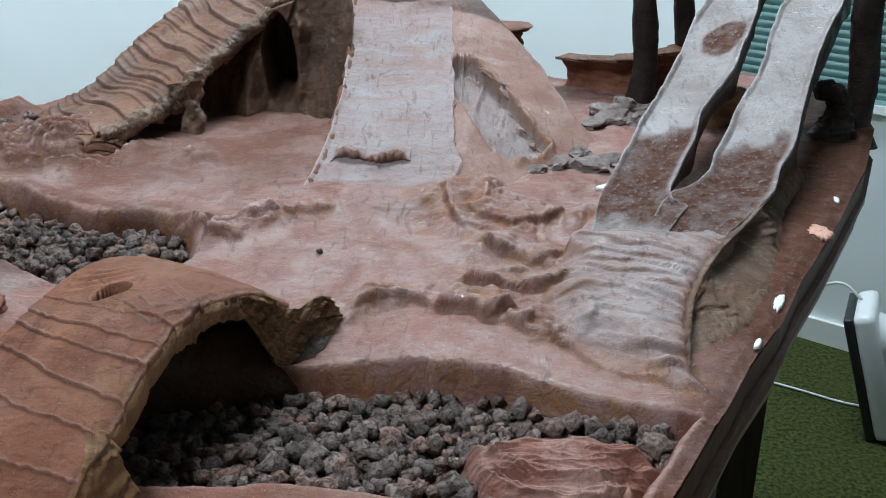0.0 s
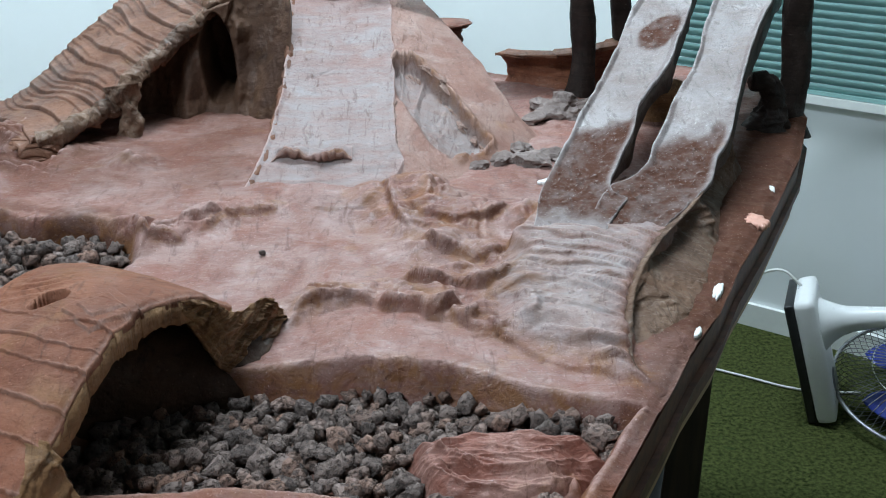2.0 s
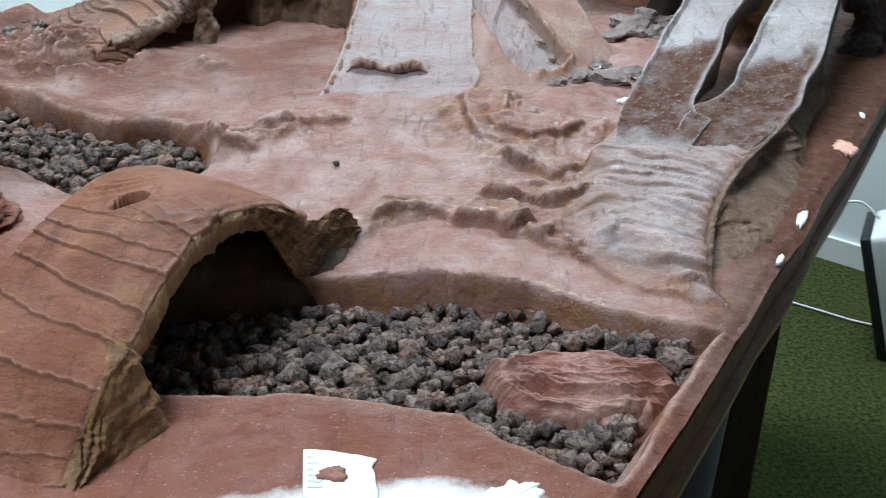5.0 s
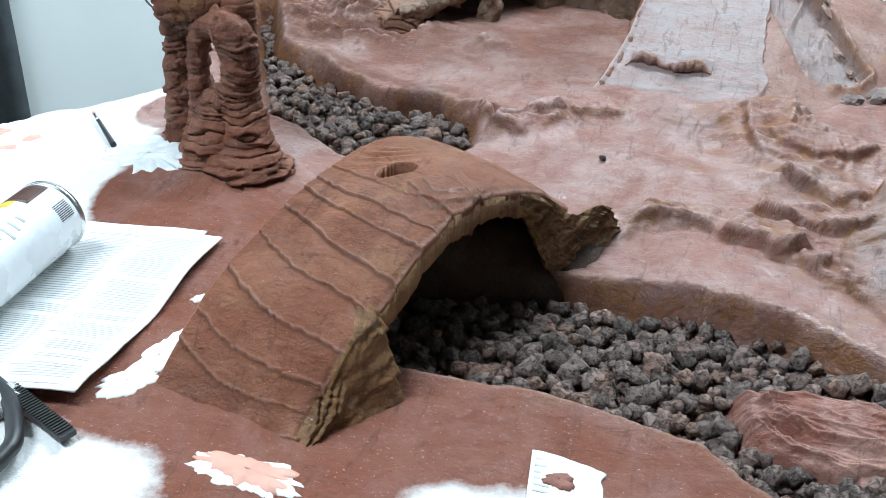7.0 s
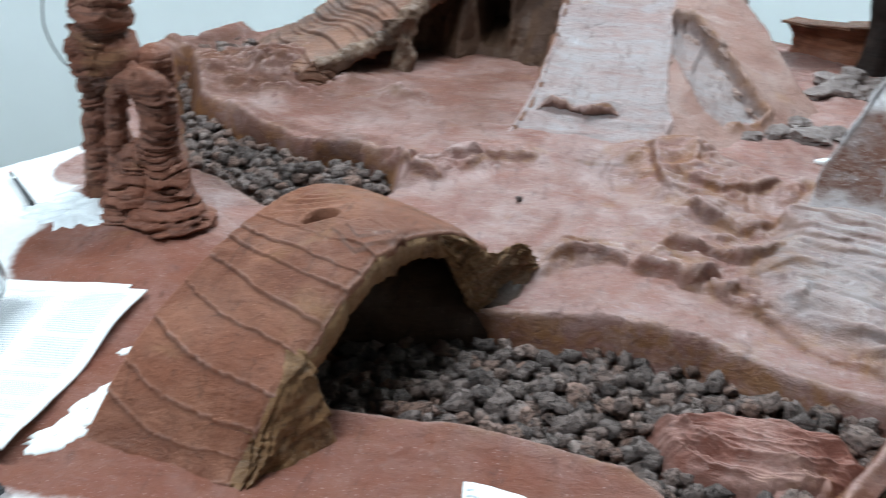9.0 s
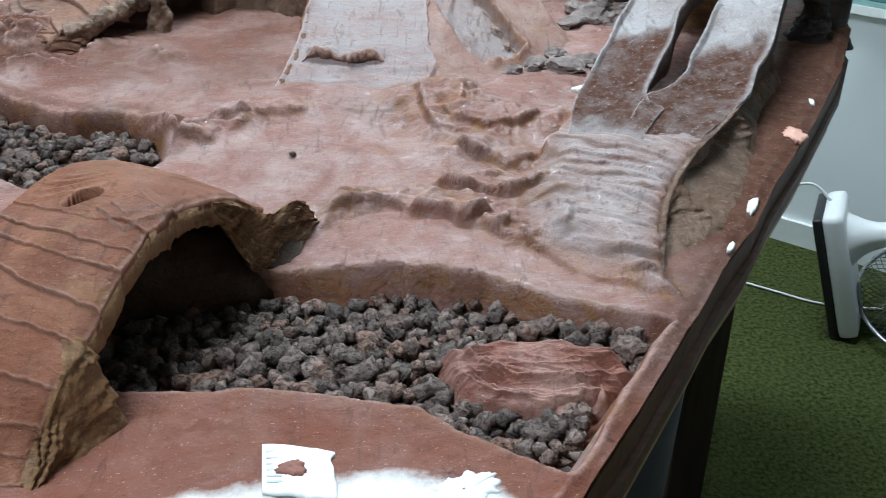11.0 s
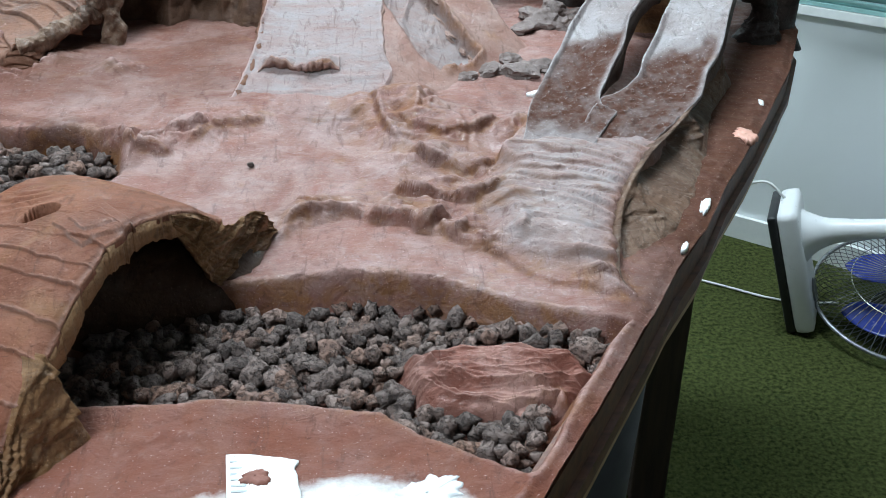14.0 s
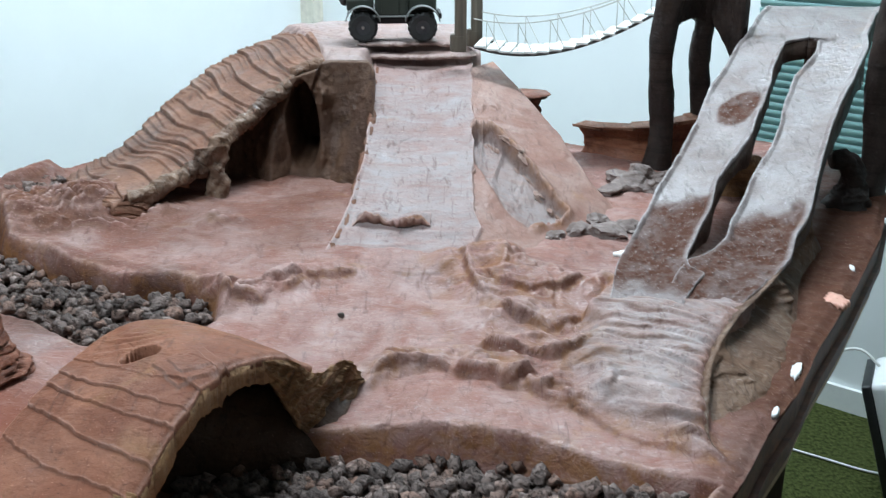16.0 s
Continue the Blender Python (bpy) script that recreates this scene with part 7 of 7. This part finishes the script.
def build_truck():
    z0 = TOP + 0.207
    ob = tagged(empty("toy_truck", pose(-0.132, 1.935, z0, 0, 0, 4)), "small dark green off-road toy truck with black tyres", "toy truck")
    R = 0.0275

    def piece(name, size, at, material, bevel=0.003, label="", tilt=0):
        bm = bmesh.new()
        box_bm(bm, size, pose(*at, 0, tilt, 0), bevel)
        return part(name, bm, material, ob, label)

    piece("chassis", (0.150, 0.040, 0.012), (0.0, 0.0, 0.036), black_mat)
    piece("cab", (0.062, 0.070, 0.052), (-0.002, 0.0, 0.072), green_mat, 0.006)
    piece("bonnet", (0.055, 0.058, 0.030), (0.054, 0.0, 0.066), green_mat, 0.006)
    piece("bed", (0.050, 0.066, 0.020), (-0.060, 0.0, 0.066), green_mat, 0.003)
    piece("roof", (0.058, 0.066, 0.006), (-0.004, 0.0, 0.100), green_mat, 0.003)
    piece("door", (0.032, 0.003, 0.034), (-0.004, -0.036, 0.066), green_mat, 0.001)
    piece("sill", (0.060, 0.004, 0.003), (-0.002, -0.036, 0.046), plain("grey_sill", (0.35, 0.36, 0.36), 0.4), 0.001, "grey sill")
    piece("bumper", (0.006, 0.070, 0.010), (0.088, 0.0, 0.046), black_mat, 0.002)
    piece("axle", (0.008, 0.080, 0.008), (-0.055, 0.0, R), black_mat, 0.002)
    piece("axle", (0.008, 0.080, 0.008), (0.055, 0.0, R), black_mat, 0.002)
    piece("roll_bar", (0.006, 0.060, 0.030), (-0.038, 0.0, 0.088), black_mat, 0.002)
    for sx in (-0.055, 0.055):
        for sy in (-1, 1):
            at = Vector((sx, 0.043 * sy, R))
            ang = np.linspace(0, 2 * np.pi, 60, endpoint=False)
            prof = [(0.013, -0.011), (0.022, -0.012), (0.0262, -0.010), (0.0275, -0.004), (0.0275, 0.004), (0.0262, 0.010), (0.022, 0.012), (0.013, 0.011)]
            v = np.array([[((r - 0.0022 * (r > 0.025) * ((k + (0 if w < 0 else 2)) % 4 < 2)) * np.cos(t), w, (r - 0.0022 * (r > 0.025) * ((k + (0 if w < 0 else 2)) % 4 < 2)) * np.sin(t)) for k, t in enumerate(ang)] for r, w in prof])
            wheel = finish("wheel", v.reshape(-1, 3), grid_faces(len(prof), 60, wrap=True), rubber_mat, ob, "knobbly black tyre", smooth=False)
            wheel.location = at
            bm = bmesh.new()
            cyl_bm(bm, 0.0142, 0.0142, 0.017, pose(0, 0, 0, 90, 0, 0), 24)
            part("rim", bm, plain("dark_rim", (0.07, 0.07, 0.075), 0.4, metal=0.5) if "dark_rim" not in bpy.data.materials else bpy.data.materials["dark_rim"], wheel)
            bm = bmesh.new()
            cyl_bm(bm, 0.004, 0.003, 0.024, pose(0, 0, 0, 90, 0, 0), 12)
            part("hub", bm, chrome_mat, wheel)
            # mudguard over the wheel
            t = np.linspace(0.15, np.pi - 0.15, 20)
            top = np.array([[(0.033 * np.cos(a), w, 0.033 * np.sin(a)) for w in (-0.013, 0.013)] for a in t])
            low = np.array([[(0.0312 * np.cos(a), w, 0.0312 * np.sin(a)) for w in (-0.013, 0.013)] for a in t])
            g = finish("mudguard", *shell(top, low), plain("guard_grey", (0.16, 0.165, 0.16), 0.4) if "guard_grey" not in bpy.data.materials else bpy.data.materials["guard_grey"], ob)
            g.location = at + Vector((0, -0.002 * sy, 0.006))
    bm = bmesh.new()
    bmesh.ops.create_uvsphere(bm, u_segments=20, v_segments=10, radius=0.024)
    bmesh.ops.scale(bm, verts=bm.verts, vec=(0.5, 1, 1))
    bmesh.ops.translate(bm, verts=bm.verts, vec=(-0.090, 0.0, 0.085))
    part("spare_wheel", bm, rubber_mat, ob, smooth=True)


build_truck()

# ---- rope bridge ----


def build_bridge():
    ob = tagged(empty("rope_bridge", pose(0.01, 1.87, TOP + 0.2)), "sagging rope bridge with white planks between grey wooden posts", "bridge")
    inv = ob.matrix_world.inverted()

    def add(o):
        o.matrix_parent_inverse = inv
        return o
    for x, y in ((-0.004, 1.845), (0.026, 1.905)):
        bm = bmesh.new()
        box_bm(bm, (0.021, 0.012, 0.11), pose(x, y, TOP + 0.252, 0, 0, 8), 0.002)
        add(part("post", bm, post_mat, ob))
        bm = bmesh.new()
        box_bm(bm, (0.030, 0.014, 0.034), pose(x - 0.004, y, TOP + 0.214, 0, 0, 8), 0.006)
        add(part("post_foot", bm, post_mat, ob))
    a0, a1 = np.array((0.020, 1.835, TOP + 0.208)), np.array((0.350, 1.760, TOP + 0.290))
    b0, b1 = np.array((0.035, 1.900, TOP + 0.212)), np.array((0.375, 1.830, TOP + 0.290))
    t = np.linspace(0, 1, 60)
    sag = -0.045 * 4 * t * (1 - t) * (1 - 0.25 * t)
    def line(p, q, lift=0.0, s=1.0):
        w = p[None] * (1 - t[:, None]) + q[None] * t[:, None]
        w[:, 2] += sag * s + lift
        return w
    A, B = line(a0, a1), line(b0, b1)
    rope = plain("dark_rope", (0.045, 0.04, 0.035), 0.8)
    pale = plain("pale_rope", (0.50, 0.49, 0.45), 0.8)
    for w in (A, B):
        add(finish("deck_rope", *tube(w, np.full(60, 0.0026), 8), rope, ob))
    HA, HB = line(a0, a1, 0.050, 0.8), line(b0, b1, 0.050, 0.8)
    for w in (HA, HB):
        add(finish("hand_rope", *tube(w, np.full(60, 0.0012), 6), pale, ob, "thin pale hand rope"))
    plank = plain("white_plank", (0.68, 0.69, 0.66), 0.6, vary=0.08)
    for k in range(2, 58, 4):
        c, d = A[k], B[k]
        mid = (c + d) / 2
        dirv = Vector(d - c)
        bm = bmesh.new()
        m = dirv.to_track_quat("Y", "Z").to_matrix().to_4x4()
        m.translation = Vector(mid) + Vector((0, 0, 0.004))
        box_bm(bm, (0.021, dirv.length * 1.1, 0.004), m, 0.001)
        add(part("plank", bm, plank, ob))
    for w, h in ((A, HA), (B, HB)):
        for k in range(4, 58, 10):
            for j in (k, min(k + 5, 59)):
                seg = np.linspace(h[k], w[j], 6)
                add(finish("tie", *tube(seg, np.full(6, 0.0008), 5), pale, ob))


build_bridge()

# ---- fan lying on the carpet ----


def build_fan():
    n = Vector((0.86, -0.40, 0.30)).normalized()
    q = Vector((0.42, 0.90, 0.0)).normalized()
    up = n.cross(q)
    up = -up if up.z < 0 else up
    q = up.cross(n)
    m = Matrix((n, q, up)).transposed().to_4x4()
    m.translation = Vector((1.035, 2.13, 0.165))
    ob = tagged(empty("fan", m), "white table fan with blue blades lying on its side", "fan")

    def plate(name, thick, wide, high, at, material, bevel, label=""):
        bm = bmesh.new()
        box_bm(bm, (thick, wide, high), Matrix.Translation(at), bevel)
        return part(name, bm, material, ob, label, True)

    plate("base", 0.050, 0.17, 0.330, (0.010, 0, 0), white_plastic, 0.018)
    plate("base_sole", 0.022, 0.165, 0.320, (-0.024, 0, 0), black_mat, 0.006, "black underside of the base")
    bm = bmesh.new()
    cyl_bm(bm, 0.030, 0.030, 0.006, pose(0.037, 0.0, -0.085, 0, 90, 0), 28)
    part("switch_dial", bm, plain("grey_dial", (0.20, 0.21, 0.22), 0.35), ob, "grey switch dial")
    path = smoothline([(0.02, 0, 0.070), (0.06, 0, 0.072), (0.10, 0, 0.072), (0.15, 0, 0.070), (0.20, 0, 0.067), (0.245, 0, 0.064)], 40)
    finish("neck", *tube(path, curve(np.linspace(0, 1, 40), [(0, 0.078), (0.12, 0.055), (0.28, 0.036), (0.5, 0.028), (1, 0.022)]), 28), white_plastic, ob)
    bm = bmesh.new()
    cyl_bm(bm, 0.022, 0.022, 0.060, pose(0.248, 0, 0.062, 90, 0, 0), 24)
    part("joint", bm, white_plastic, ob, smooth=False)
    bm = bmesh.new()
    cyl_bm(bm, 0.006, 0.006, 0.070, pose(0.240, 0, 0.064, 90, 0, 0), 12)
    part("bolt", bm, black_mat, ob)
    inv = m.inverted()
    # head, given in the room and laid into the fan's own axes
    centre = Vector((1.315, 2.07, 0.085))
    axis = Vector((0.10, 0.22, -0.96)).normalized()
    side = axis.cross(Vector((0, 1, 0))).normalized()
    h = Matrix((side, axis.cross(side), axis)).transposed().to_4x4()
    h.translation = centre
    h = inv @ h
    hub = bmesh.new()
    cyl_bm(hub, 0.075, 0.058, 0.12, h @ pose(0, 0, -0.12), 32)
    part("motor_housing", hub, white_plastic, ob, smooth=False)
    R = 0.225
    ang = np.linspace(0, 2 * np.pi, 81)
    def ring(name, r, z, th, material):
        pts = np.array([h @ Vector((r * math.cos(a), r * math.sin(a), z)) for a in ang])
        finish(name, *tube(pts, np.full(81, th), 8, caps=False), material, ob)
    ring("grille_ring", R, 0.0, 0.005, plain("grey_ring", (0.25, 0.26, 0.27), 0.3, metal=0.6))
    ring("grille_ring", R * 0.62, -0.052, 0.0015, chrome_mat)
    ring("grille_ring", R * 0.35, 0.055, 0.0015, chrome_mat)
    wires = []
    for k in range(72):
        a = 2 * math.pi * k / 72
        for sgn, dep in ((-1, 0.062), (1, 0.058)):
            r = np.linspace(0.05, R, 9)
            z = sgn * dep * np.sqrt(np.clip(1 - (r / R) ** 3, 0, 1))
            pts = np.array([h @ Vector((x * math.cos(a), x * math.sin(a), w)) for x, w in zip(r, z)])
            wires.append(tube(pts, np.full(9, 0.0011), 5, caps=False))
    finish("grille", *gather(*wires), wire_mat, ob, "thin wire grille")["kind"] = "stuff"
    for k in range(3):
        a0 = k * 2 * math.pi / 3 + 0.4
        r, a = np.meshgrid(np.linspace(0.03, 0.165, 16), np.linspace(-0.85, 0.85, 20), indexing="ij")
        w = a0 + a * (0.55 + 0.45 * np.sin(np.pi * (r - 0.02) / 0.17))
        x, y, z = r * np.cos(w), r * np.sin(w), 0.022 * a
        P = np.array([[h @ Vector((x[i, j], y[i, j], z[i, j])) for j in range(20)] for i in range(16)])
        Q = np.array([[h @ Vector((x[i, j], y[i, j], z[i, j] + 0.002)) for j in range(20)] for i in range(16)])
        finish("blade", *shell(P, Q), blue_mat, ob, "blue plastic blade")
    bm = bmesh.new()
    cyl_bm(bm, 0.035, 0.028, 0.04, h, 24)
    part("blade_hub", bm, blue_mat, ob)


build_fan()
rod("power_cord", [(1.00, 2.17, 0.32), (0.96, 2.20, 0.35), (0.90, 2.25, 0.30), (0.83, 2.27, 0.15), (0.79, 2.28, 0.02), (0.74, 2.20, 0.006)], [0.0035, 0.0035], cord_mat, "white power cord looping from the fan's base", "cord", 10, 70)
rod("power_cord", [(0.66, 2.43, 0.005), (0.77, 2.365, 0.005), (0.868, 2.314, 0.005), (0.95, 2.262, 0.005), (1.022, 2.215, 0.005), (1.10, 2.185, 0.006), (1.20, 2.175, 0.006)], [0.0032, 0.0032], cord_mat, "white twisted power cord lying on the carpet", "cord", 10, 70)

# bin standing under the table's edge
bin_ob = tagged(empty("bin", pose(0.245, 1.12, 0)), "black bin with an orange rim under the table", "bin")
inv = bin_ob.matrix_world.inverted()
def lathe_at(name, profile, x, y, material, parent, label=""):
    ang = np.linspace(0, 2 * np.pi, 40, endpoint=False)
    v = np.array([[(x + r * np.cos(t), y + r * np.sin(t), z) for t in ang] for r, z in profile])
    finish(name, v.reshape(-1, 3), grid_faces(len(profile), 40, wrap=True) + [list(range(40))], material, parent, label).matrix_parent_inverse = inv
lathe_at("body", [(0.09, 0.0), (0.095, 0.01), (0.118, 0.645), (0.112, 0.645), (0.10, 0.30)], 0.245, 1.12, black_mat, bin_ob)
lathe_at("rim", [(0.119, 0.645), (0.123, 0.65), (0.124, 0.70), (0.118, 0.705), (0.112, 0.68)], 0.245, 1.12, orange_mat, bin_ob, "orange plastic rim")
